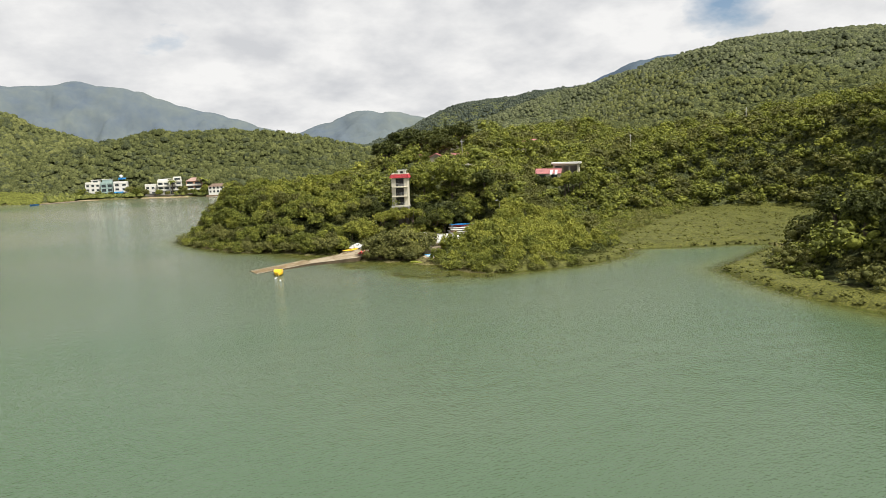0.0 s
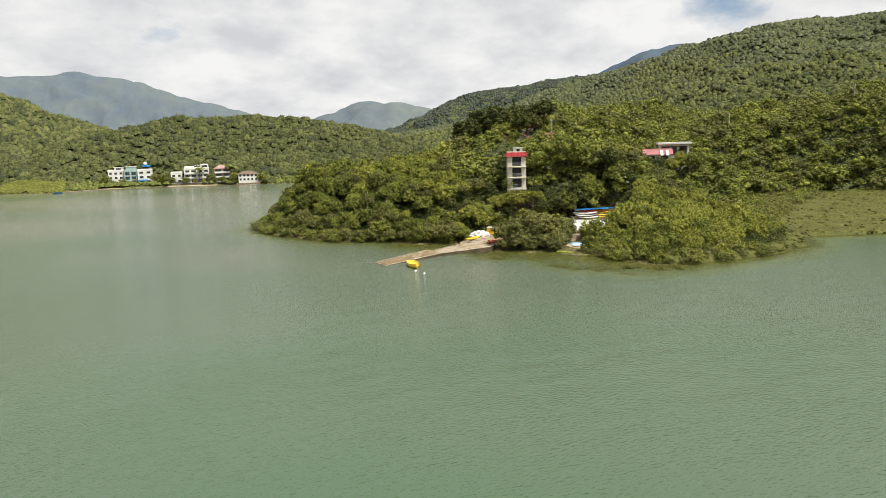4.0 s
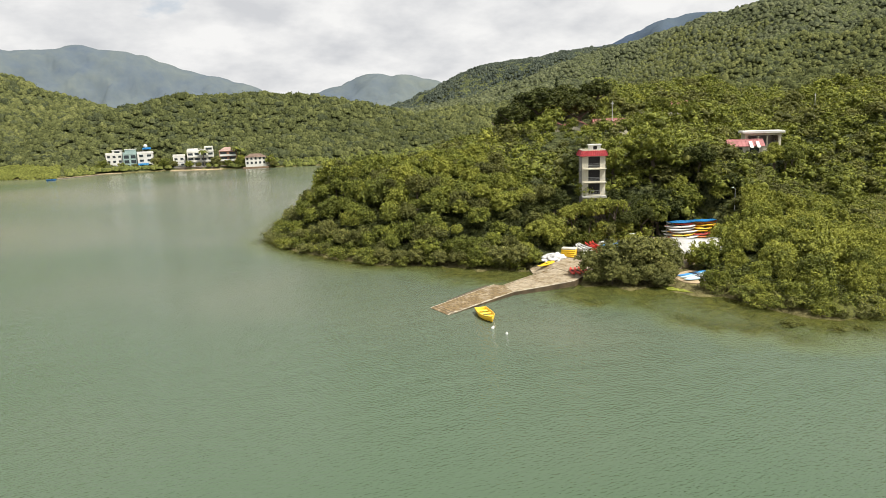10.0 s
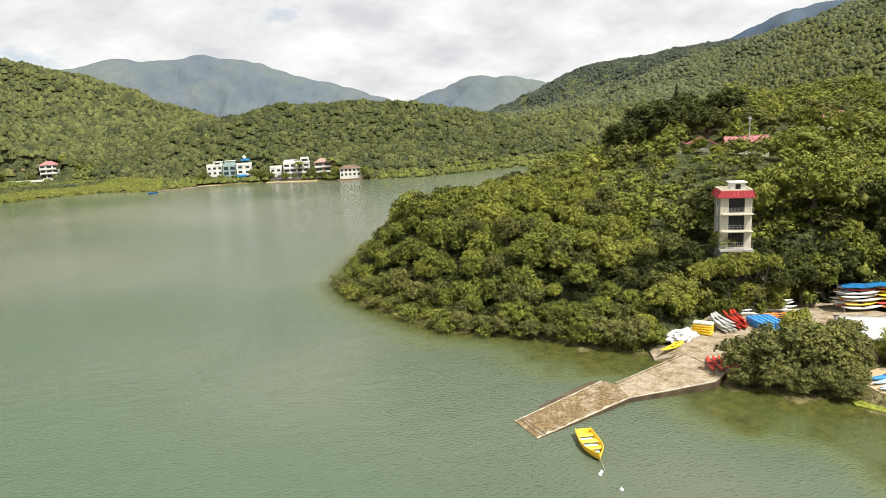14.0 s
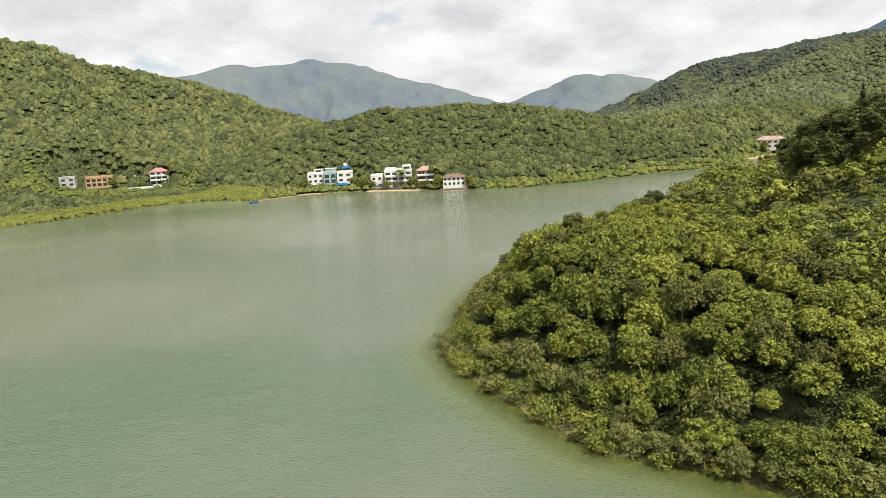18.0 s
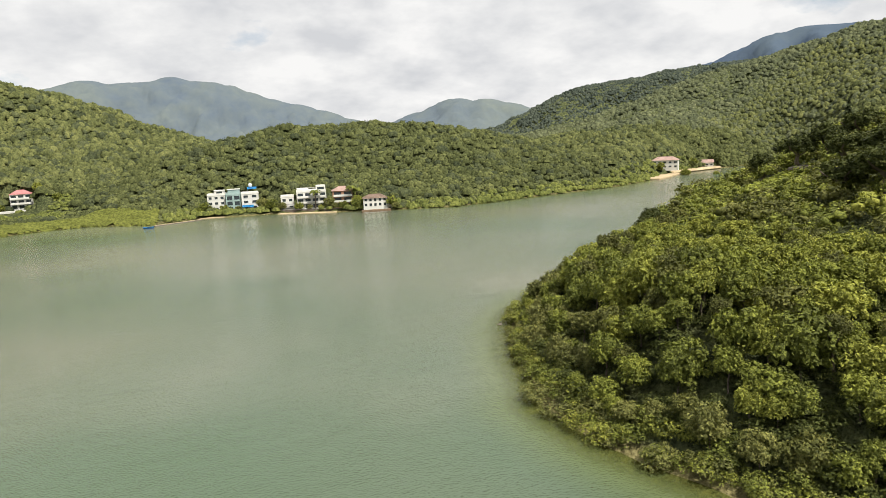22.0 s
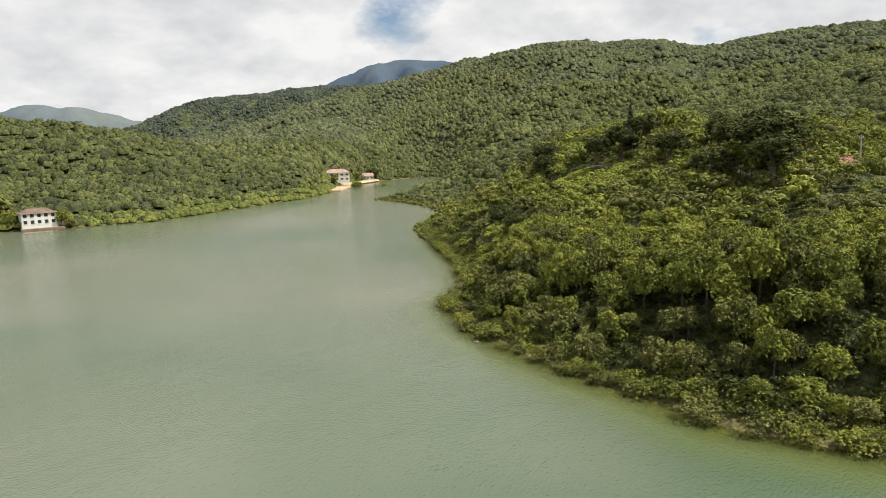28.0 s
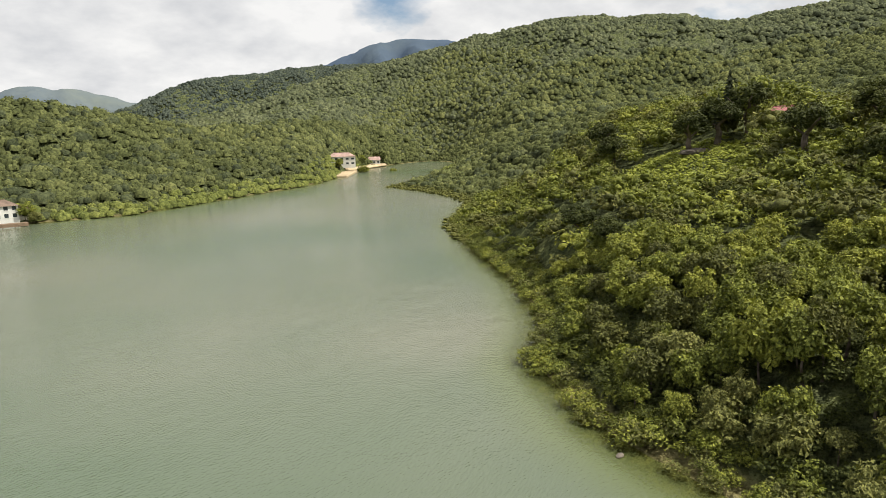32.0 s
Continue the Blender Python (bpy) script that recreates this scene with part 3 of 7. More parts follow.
depth = water.data.attributes.new("depth", "FLOAT", "POINT")
depth.data.foreach_set("value", np.maximum(-height(wx.ravel(), wy.ravel()), 0).astype(np.float32))
tagged(water, "calm turbid green lagoon water with fine ripples", "water", kind="structure")

# ================= trees =================


def ico(level):
    bm = bmesh.new()
    bmesh.ops.create_icosphere(bm, subdivisions=level, radius=1)
    v = np.array([p.co[:] for p in bm.verts])
    f = np.array([[p.index for p in q.verts] for q in bm.faces])
    bm.free()
    return v, f


ICO1 = ico(1)


def crown_mesh(seed, lobes, leaves, spray, spread=0.62, flat=0.9, heart=1.0):
    """A crown of radius about 1 with its middle at the origin: boughs set over an uneven dome, each a clump covered with sprays of leaves."""
    r = np.random.default_rng(seed)
    co, fa = [], []
    count = 0
    v0, f0 = ICO1
    if lobes > 6:
        v = v0 * spread * 0.75 * (0.7 + 0.4 * r.random((len(v0), 1))) * np.array([1, 1, flat])
        co.append(v); fa.append(f0); count = len(v)
    n = leaves // lobes
    for k in range(lobes):
        zc = 0.95 - 1.5 * (k + 0.5) / lobes
        a = k * 2.39996 + r.uniform(-0.5, 0.5)
        ring = math.sqrt(1 - zc * zc)
        d = spread * r.uniform(0.72, 1.2)
        c = np.array([math.cos(a) * ring * d, math.sin(a) * ring * d, zc * d * flat])
        size = r.uniform(0.72, 1.3) * 1.25 / math.sqrt(lobes + 0.6)
        v = v0 * size * heart * ((0.36 if n else 0.8) + 0.34 * r.random((len(v0), 1))) * np.array([1, 1, 0.8]) + c
        co.append(v); fa.append(f0 + count); count += len(v)
        if not n:
            continue
        d3 = r.normal(size=(n, 3)); d3 /= np.linalg.norm(d3, axis=1)[:, None]
        d3[:, 2] = np.where(d3[:, 2] < -0.35, -d3[:, 2], d3[:, 2])
        p = c + d3 * size * (0.78 + 0.42 * r.random((n, 1))) * np.array([1, 1, 0.8])
        nrm = d3 * 0.8 + r.normal(size=(n, 3)) * 0.55 + np.array([0, 0, 0.5])
        nrm /= np.linalg.norm(nrm, axis=1)[:, None]
        u = np.cross(nrm, r.normal(size=(n, 3))); u /= np.linalg.norm(u, axis=1)[:, None]
        w = np.cross(nrm, u)
        q = spray * (0.5 + 1.0 * r.random((n, 1)))
        tri = np.stack([p - u * q, p + u * q * 0.7 - w * q * 0.6 + nrm * q * 0.15, p + u * q * 0.7 + w * q * 0.6 + nrm * q * 0.15], 1)
        co.append(tri.reshape(-1, 3))
        fa.append(count + 3 * np.arange(n)[:, None] + [0, 1, 2])
        count += 3 * n
    return np.concatenate(co), np.concatenate(fa)


def dome_mesh(seed, domes, leaves, spray):
    """A small far crown: low domes with uneven rims, and a few sprays."""
    r = np.random.default_rng(seed)
    co, fa, count = [], [], 0
    for k in range(domes):
        a = np.arange(5) * 1.2566 + r.uniform(0, 1.2)
        size = 1.0 if domes == 1 else r.uniform(0.6, 0.85)
        turn = r.uniform(0, 6.28)
        mid = np.array([math.cos(turn), math.sin(turn), r.uniform(-0.25, 0.35)]) * (0 if domes == 1 else 0.5)
        ring = lambda q, z, shift: np.stack([np.cos(a + shift) * q, np.sin(a + shift) * q, np.full(5, z)], 1) * r.uniform(0.78, 1.18, (5, 1))
        v = np.concatenate([[[r.uniform(-0.15, 0.15), r.uniform(-0.15, 0.15), r.uniform(0.8, 1.0)]], ring(0.78, 0.45, 0), ring(1.02, -0.6, 0.63)]) * size + mid
        f = [(0, 1 + j, 1 + (j + 1) % 5) for j in range(5)] + [(1 + j, 6 + j, 1 + (j + 1) % 5) for j in range(5)] + [(1 + (j + 1) % 5, 6 + j, 6 + (j + 1) % 5) for j in range(5)]
        co.append(v); fa.append(np.array(f) + count); count += 11
    if leaves:
        d = r.normal(size=(leaves, 3)); d /= np.linalg.norm(d, axis=1)[:, None]
        d[:, 2] = np.abs(d[:, 2])
        side = np.cross(d, r.normal(size=(leaves, 3))); side /= np.linalg.norm(side, axis=1)[:, None]
        p, q = d * r.uniform(0.85, 1.1, (leaves, 1)), spray * r.uniform(0.6, 1.4, (leaves, 1))
        co.append(np.stack([p - side * q, p + side * q, p + d * q * 0.4 + np.cross(d, side) * q * 1.5], 1).reshape(-1, 3))
        fa.append(count + 3 * np.arange(leaves)[:, None] + [0, 1, 2])
    return np.concatenate(co), np.concatenate(fa)


def trunk_mesh(name, seed):
    """A tapered bent trunk, one metre high to the crown's middle, with three limbs."""
    r = np.random.default_rng(seed)
    bm = bmesh.new()

    def limb(p, q, r0, r1, rings=4):
        last = None
        for k in range(rings + 1):
            t = k / rings
            c = Vector(p).lerp(Vector(q), t) + Vector((0.03 * math.sin(3 * t + seed), 0.03 * math.cos(4 * t), 0)) * (t * (1 - t) * 4)
            rad = r0 + (r1 - r0) * t
            ring = [bm.verts.new(c + Vector((math.cos(a) * rad, math.sin(a) * rad, 0))) for a in (0, 1.26, 2.51, 3.77, 5.03)]
            if last:
                for j in range(5):
                    bm.faces.new((last[j], last[(j + 1) % 5], ring[(j + 1) % 5], ring[j]))
            last = ring

    top = (r.uniform(-0.06, 0.06), r.uniform(-0.06, 0.06), 0.62)
    limb((0, 0, -0.12), top, 0.055, 0.035)
    for k in range(3):
        a = k * 2.1 + r.uniform(0, 1)
        limb(top, (top[0] + 0.3 * math.cos(a), top[1] + 0.3 * math.sin(a), 1.05), 0.028, 0.01, 3)
    me = bpy.data.meshes.new(name)
    bm.to_mesh(me)
    bm.free()
    me.materials.append(M_BARK)
    return me


def scatter(x0, x1, y0, y1, step, keep, seed):
    """Uneven points over a rectangle of the plan, about step apart, where keep(x, y, shore distance) holds."""
    r = np.random.default_rng(seed)
    gx, gy = np.meshgrid(np.arange(x0, x1, step), np.arange(y0, y1, step * 0.87))
    gx = gx + (np.arange(gx.shape[0]) % 2)[:, None] * step * 0.5
    px = gx.ravel() + r.uniform(-0.42, 0.42, gx.size) * step
    py = gy.ravel() + r.uniform(-0.42, 0.42, gx.size) * step
    s = shore_distance(px, py)
    ok = keep(px, py, s)
    return px[ok], py[ok], s[ok], r


# a coarse copy of the ground, to tell which slopes look onto the lagoon
CX, CY = np.arange(-700, 2300, 12.0), np.arange(-250, 2500, 12.0)
cgx, cgy = np.meshgrid(CX, CY)
COARSE = height(cgx.ravel(), cgy.ravel()).reshape(cgx.shape)
LAGOON = [(-14, 22), (-25, 85), (-14, 120), (-45, 175), (-62, 205), (-35, 235)]


def faces_lagoon(px, py, top):
    """Whether a point top metres over the ground is in sight from over the lagoon."""
    def ground_at(x, y):
        i = np.clip(((x - CX[0]) / 12).round().astype(int), 0, len(CX) - 1)
        j = np.clip(((y - CY[0]) / 12).round().astype(int), 0, len(CY) - 1)
        return COARSE[j, i]
    pz = ground_at(px, py) + top
    seen = np.zeros(px.shape, bool)
    for ex, ey in LAGOON:
        clear = np.ones(px.shape, bool)
        for f in np.linspace(0.08, 0.97, 60):
            clear &= 28 + (pz - 28) * f > ground_at(ex + (px - ex) * f, ey + (py - ey) * f) + 2
        seen |= clear
    return seen


def joined_crowns(name, px, py, pz, rad, tall, shapes, material, r, label, category="trees", smooth=False):
    """Many crowns in one mesh, as woods that nobody could count."""
    co, fa, count = [], [], 0
    pick = r.integers(0, len(shapes), len(px))
    for k, (v, f) in enumerate(shapes):
        sel = np.where(pick == k)[0]
        if not len(sel):
            continue
        a = r.uniform(0, 6.28, len(sel))
        c, s_ = np.cos(a)[:, None], np.sin(a)[:, None]
        x = (v[None, :, 0] * c - v[None, :, 1] * s_) * rad[sel][:, None] + px[sel][:, None]
        y = (v[None, :, 0] * s_ + v[None, :, 1] * c) * rad[sel][:, None] + py[sel][:, None]
        z = v[None, :, 2] * tall[sel][:, None] + pz[sel][:, None]
        co.append(np.stack([x, y, z], -1).reshape(-1, 3))
        fa.append((f[None] + (np.arange(len(sel)) * len(v))[:, None, None]).reshape(-1, 3) + count)
        count += len(sel) * len(v)
    ob = mesh_object(name, np.concatenate(co), np.concatenate(fa), material, smooth=smooth)
    return tagged(ob, label, category, kind="stuff")

# ---- ground kept free of trees: (x, y, radius)
CLEAR = [(47, 176, 5), (42, 171, 7), (35, 167, 7), (50, 168, 7), (61, 171, 6), (64, 170, 4.2), (56, 166, 5), (52.4, 160.6, 5), (46, 160, 4), (43.5, 152.5, 4.6), (48, 182, 4), (110, 270, 4), (84, 234, 7.5), (91, 228, 6), (116, 246, 4.5), (121, 239, 4.5), (111, 200, 5.5), (106, 193.5, 4.5), (101, 188, 4), (102, 197, 4.5), (96, 190, 3.5), (68, 196, 3)]
CLEAR += [(78, 227, 5.5), (84, 221, 5), (74, 223, 4.5), (70, 218, 4), (-36, 530, 7), (-24, 527, 9), (-1, 514, 6), (10, 509, 9), (25, 502, 7), (38, 484, 8), (-143, 603, 8), (-181, 594, 13), (-160, 598, 5), (288, 592, 9), (354.5, 629, 9), (343, 622, 5), (348, 631, 6), (360, 625, 6)]
CLEAR += [(-150, 585, 9), (-132, 586, 9), (-140, 575, 8), (-170, 582, 7), (280, 580, 8), (296, 569, 7)]


def open_ground(px, py):
    out = np.zeros(px.shape, bool)
    for x, y, q in CLEAR:
        out |= np.hypot(px - x, py - y) < q
    return out


def near_zone(x, y):
    return (x < 40 + 0.12 * (y - 190)) & (y > 172) & (y < 292)


def in_view(x, y, margin=0.0):
    """The sector of the plan that the walk looks over."""
    a = np.degrees(np.arctan2(x + 40, y + 40))
    return (a > -32 - margin) & (a < 88 + margin)


def yard_zone(x, y):
    return (x > 41) & (x < 84) & (y > 127) & (y < 168)


KINDS = [M_LEAF, M_LEAF, M_LEAF_YOUNG, M_LEAF, M_LEAF_DARK, M_LEAF, M_LEAF, M_LEAF_YOUNG, M_LEAF_DARK]
WORDS = {M_LEAF: "broadleaf tree with a dense rounded green crown", M_LEAF_YOUNG: "broadleaf tree with a bright yellow-green crown", M_LEAF_DARK: "broadleaf tree with a deep green crown", M_MANGROVE: "mangrove tree with a dense grey-green crown near the water"}
CROWNS = [mesh_data("crown", *crown_mesh(20 + k, 26, 1500, 0.070, 0.62, 0.9, 0.8), KINDS[k]) for k in range(9)]
THICKET = [mesh_data("crown", *crown_mesh(40 + k, 28, 1500, 0.064, 0.64, 0.95), (M_LEAF_YOUNG, M_LEAF_YOUNG, M_LEAF_YOUNG, M_LEAF)[k]) for k in range(4)]
SHORE_CROWNS = [mesh_data("crown", *crown_mesh(30 + k, 26, 1500, 0.068, 0.62, 0.9, 0.8), M_MANGROVE) for k in range(3)]
TRUNKS = [trunk_mesh("trunk", k) for k in range(3)]


def plant(px, py, s, r, shapes, rlo, rhi, lift, label, group):
    gz = height(px, py)
    for i in range(len(px)):
        grown = min(1, s[i] / 14)
        rad = r.uniform(rlo, rhi) * (0.7 + 0.3 * grown) * (1.35 if r.random() < 0.12 else 1)
        up = (1.1 + 2.0 * grown + r.uniform(-0.9, 1.8) * (0.35 + 0.65 * grown)) * lift
        tree = new("tree")
        tree.matrix_world = pose(px[i], py[i], gz[i], rz=r.uniform(0, 360))
        trunk = new("trunk", TRUNKS[r.integers(0, 3)])
        trunk.parent, trunk.scale = tree, (up * 0.7, up * 0.7, up)
        kinds = SHORE_CROWNS if shapes is CROWNS and s[i] < 8 and r.random() < 0.35 else shapes
        me = kinds[r.integers(0, len(kinds))]
        crown = new("crown", me)
        crown.parent, crown.location, crown.scale = tree, (0, 0, up), (rad, rad, rad * r.uniform(1.05, 1.5))
        tagged(tree, label or WORDS[me.materials[0]], "tree", group=group)


px, py, s, r = scatter(-5, 60, 170, 295, 3.35, lambda x, y, s: (s > 2.6) & near_zone(x, y) & ~open_ground(x, y), 3)
keep = r.random(len(px)) > 0.04
px, py, s = px[keep], py[keep], s[keep]
front = (px < 21 + 0.12 * (py - 190)) & (py < 262)
plant(px[front], py[front], s[front], r, CROWNS, 1.5, 3.4, 1.0, "", "trees on the headland")
BEHIND = px[~front], py[~front], s[~front]
px, py, s, r = scatter(40, 84, 127, 168, 3.5, lambda x, y, s: (s > 1.5) & yard_zone(x, y) & ~open_ground(x, y) & ~((y < 136) & (x > 60)), 15)
plant(px, py, s, r, THICKET, 1.7, 2.7, 0.66, "bushy tree with dense light green leaves down to the ground", "thicket beside the yard")

NEAR = [crown_mesh(45 + k, 26, 1150, 0.074) for k in range(5)]
px, py, s = BEHIND
grown = np.clip(s / 14, 0, 1)
rad = r.uniform(1.6, 3.0, len(px)) * (0.7 + 0.3 * grown)
pz = height(px, py) + 1.0 + 2.1 * grown + r.uniform(-1.0, 1.0, len(px)) * (0.35 + 0.65 * grown)
kind = r.random(len(px))
for lo, hi, material, word in ((0, 0.5, M_LEAF, "dense green"), (0.5, 0.78, M_LEAF_YOUNG, "bright green"), (0.78, 1, M_LEAF_DARK, "deep green")):
    q = (kind >= lo) & (kind < hi)
    joined_crowns("headland_woods", px[q], py[q], pz[q], rad[q], rad[q] * 1.05, NEAR, material, r, word + " subtropical woods on the headland", smooth=True)

MID = [crown_mesh(60 + k, 6, 200, 0.105, 0.56) for k in range(10)]
FAR = [dome_mesh(90 + k, 3, 10, 0.16) for k in range(12)]
SOFT = [dome_mesh(190 + k, 1, 3, 0.2) for k in range(10)]
FULL = [crown_mesh(230 + k, 3, 30, 0.12, 0.6) for k in range(8)]
ONE = [dome_mesh(170 + k, 1, 0, 0.2) for k in range(8)]
LOW = [crown_mesh(120 + k, 5, 420, 0.088, 0.66, 0.9, 0.55) for k in range(6)]
BUSHY = [crown_mesh(140 + k, 6, 420, 0.098, 0.7, 0.8, 0.6) for k in range(6)]


def woods(name, x0, x1, y0, y1, step, keep, seed, rlo, rhi, shapes, mixes, label, sink=0.75, flat=0.95, check=True):
    """Joined crowns over a stretch of the plan, one mesh for each kind of leaf."""
    px, py, s, r = scatter(x0, x1, y0, y1, step, keep, seed)
    if check:
        ok = faces_lagoon(px, py, rhi * 1.7)
        px, py, s = px[ok], py[ok], s[ok]
    rad = r.uniform(rlo, rhi, len(px)) * np.clip(0.62 + s / 45, 0.62, 1.0) * np.where(r.random(len(px)) < 0.08, 1.4, 1)
    # stunted growth on the crown of the rise before the bungalows
    rad = rad * np.where((px > 52) & (px < 80) & (py > 192) & (py < 224), 0.7, 1.0)
    rad = rad * np.where((px > 79) & (px < 106) & (py > 166) & (py < 196), 0.6, 1.0)
    pz = np.maximum(height(px, py), 0) + rad * r.uniform(sink - 0.25, sink + 0.35, len(px))
    draw = r.random(len(px))
    # kinds of tree stand in loose groups
    draw = np.clip(draw * 0.6 + 0.4 * (0.5 + 0.5 * rough(px * 4 + seed, py * 4)), 0, 0.999)
    lo = 0.0
    for share, material, word in mixes:
        sel = (draw >= lo) & (draw < lo + share)
        lo += share
        if sel.any():
            joined_crowns(name, px[sel], py[sel], pz[sel], rad[sel], rad[sel] * flat, shapes, material, r, word + label, smooth=True)


def span(x, y):
    return np.hypot(x - 0, y - 190)


GRASSY = lambda x, y: (((x - 91) * 0.9 + (y - 284) * 0.42) / 19) ** 2 + (((y - 284) * 0.9 - (x - 91) * 0.42) / 13) ** 2 < 1
COVE = lambda x, y, s: (marsh_distance(x, y) > 0) | ((x > 60) & (x < 110) & (y < 120) & (s < 7))
FLATS = lambda x, y, s: (x < -62) & (y < 540) & (s < 15)
HOUSES_LEFT = lambda x, y, s: (x < -112) & (x > -215) & (y < 594) & (y > 540)
woods("woods", -5, 310, 40, 450, 4.3, lambda x, y, s: (s > 3.0) & ~near_zone(x, y) & ~yard_zone(x, y) & ~open_ground(x, y) & (span(x, y) < 240) & in_view(x, y) & ~GRASSY(x, y) & ~COVE(x, y, s), 4, 1.9, 3.4, MID,
      ((0.42, M_LEAF_DARK, "deep green "), (0.42, M_LEAF, "dense green "), (0.16, M_LEAF_YOUNG, "bright green ")), "subtropical woods on the slope", 0.9)
woods("hill_woods", -560, 640, 60, 840, 3.9, lambda x, y, s: (s > 3.0) & (span(x, y) >= 240) & (span(x, y) < 430) & ~open_ground(x, y) & ~HOUSES_LEFT(x, y, s) & ~FLATS(x, y, s) & in_view(x, y), 7, 1.7, 3.0, FAR,
      ((0.30, M_FAR_DARK, "deep green "), (0.70, M_FAR, "green ")), "wooded hillside across the water", 0.25, 0.9)
woods("hill_woods", -560, 640, 60, 840, 3.6, lambda x, y, s: (s > 3.0) & (span(x, y) >= 430) & (span(x, y) < 640) & ~open_ground(x, y) & ~HOUSES_LEFT(x, y, s) & ~FLATS(x, y, s) & in_view(x, y), 21, 1.5, 2.9, SOFT,
      ((0.30, M_FAR_DARK, "deep green "), (0.70, M_FAR, "green ")), "woods on the hills behind the shore", 0.15, 0.85)
woods("hill_woods", 330, 480, 590, 700, 4.0, lambda x, y, s: (s > 0.5) & (np.hypot(x - 400, y - 650) < 70), 27, 1.8, 3.2, FAR, ((1.0, M_FAR, "dense green "),), "woods at the head of the inlet", check=False)
woods("hill_woods", -260, -95, 596, 690, 3.6, lambda x, y, s: ~open_ground(x, y) & ((y > 610) | (x < -203)), 28, 1.5, 2.9, SOFT, ((0.4, M_FAR_DARK, "deep green "), (0.6, M_FAR, "green ")), "woods behind the houses", 0.15, 0.85, False)
woods("hill_woods", 425, 575, 585, 725, 3.8, lambda x, y, s: (np.hypot(x - 400, y - 650) >= 70), 29, 1.6, 3.0, SOFT, ((1.0, M_FAR, "green "),), "woods above the head of the inlet", 0.15, 0.85, False)
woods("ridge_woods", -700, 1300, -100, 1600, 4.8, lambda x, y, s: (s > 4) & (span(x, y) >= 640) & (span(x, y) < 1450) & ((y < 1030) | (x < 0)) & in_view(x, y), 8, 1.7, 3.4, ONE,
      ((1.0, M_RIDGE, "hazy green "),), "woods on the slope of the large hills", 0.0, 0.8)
woods("ridge_woods", 0, 1300, 1030, 1600, 4.8, lambda x, y, s: (span(x, y) < 1450) & in_view(x, y), 38, 1.7, 3.4, ONE, ((1.0, M_RIDGE_SHADED, "haze-dimmed green "),), "woods on the ridge behind the large hill", 0.0, 0.8)


def fringe(name, x0, x1, y0, y1, step, keep, seed, rlo, rhi, material, label, shapes=LOW, flat=0.8):
    px, py, s, r = scatter(x0, x1, y0, y1, step, lambda x, y, s: keep(x, y, s) & ~open_ground(x, y), seed)
    rad = r.uniform(rlo, rhi, len(px))
    return joined_crowns(name, px, py, np.maximum(height(px, py), 0.0) + rad * (0.45 if flat > 0.6 else 0.05), rad, rad * flat, shapes, material, r, label, "shrubs", True)


WATERLINE = lambda x, y, s: ((x > 40) | (y > 171)) & ~((x > 64) & (y < 150)) & ~((x > 28) & (x < 46) & (y < 176) & (y > 146.5)) & (rough(x * 6, y * 6) > -0.3 - 1.6 * (s + 0.6))
for step, low, high, rlo, rhi, seed, material, word in ((3.0, 0.1, 4.5, 0.9, 1.9, 5, M_LEAF, "green"), (3.0, -0.7, 3.0, 0.7, 1.7, 31, M_MANGROVE, "grey-green"), (3.2, -0.5, 4.0, 0.8, 1.7, 32, M_LEAF_YOUNG, "yellow-green"), (3.6, -1.0, 1.0, 0.5, 1.0, 33, M_MARSH, "low olive")):
    fringe("mangrove", -10, 150, 120, 380, step, lambda x, y, s: (s > low) & (s < high) & WATERLINE(x, y, s), seed, rlo, rhi, material, word + " mangrove shrubs along the waterline", BUSHY, 0.9)


def carpet(x0, x1, y0, y1, step, keep, lift, material, label):
    """Low growth closed over like a carpet: one uneven sheet a little over the ground."""
    gx, gy = np.meshgrid(np.arange(x0, x1, step), np.arange(y0, y1, step))
    r = np.random.default_rng(9)
    px = gx.ravel() + r.uniform(-0.3, 0.3, gx.size) * step
    py = gy.ravel() + r.uniform(-0.3, 0.3, gx.size) * step
    s = shore_distance(px, py)
    z = np.maximum(height(px, py), 0) + lift * np.clip(s / 1.2 + 0.2, 0.1, 1) * (0.75 + 0.5 * r.random(gx.size)) + 0.2 * lift * rough(px * 5, py * 5)
    z = np.where(s > 0.15, z, -0.2)
    ok = (keep(px, py, s) & ~open_ground(px, py)).reshape(gx.shape)
    cell = (ok[:-1, :-1] & ok[:-1, 1:] & ok[1:, :-1] & ok[1:, 1:]).ravel()
    nx = gx.shape[1]
    i = (np.arange(gx.shape[0] - 1)[:, None] * nx + np.arange(nx - 1)).ravel()[cell]
    used, back = np.unique(np.stack([i, i + 1, i + 1 + nx, i + nx], 1), return_inverse=True)
    ob = mesh_object("marsh_carpet", np.stack([px, py, z], 1)[used], back.reshape(-1, 4), material, smooth=True)
    return tagged(ob, label, "marsh", kind="stuff")


INLAND = lambda x, y, s: (marsh_distance(x, y) > -3) & (marsh_distance(x, y) < 9) & (y > 0.55 * x + 99) & (x < 150)
SALT = lambda x, y, s: (s > -0.9) & (COVE(x, y, s) | (marsh_distance(x, y) > -3) & (y < 175) | (x > 44) & (x < 70) & (y < 138) & (s < 7))
carpet(42, 168, 55, 182, 0.8, SALT, 0.7, M_MARSH, "low yellow-green marsh growth around the cove")
carpet(-330, -60, 360, 540, 2.2, lambda x, y, s: (s > -1.2) & FLATS(x, y, s), 1.0, M_FLATS, "low bright marsh grass along the far shore")
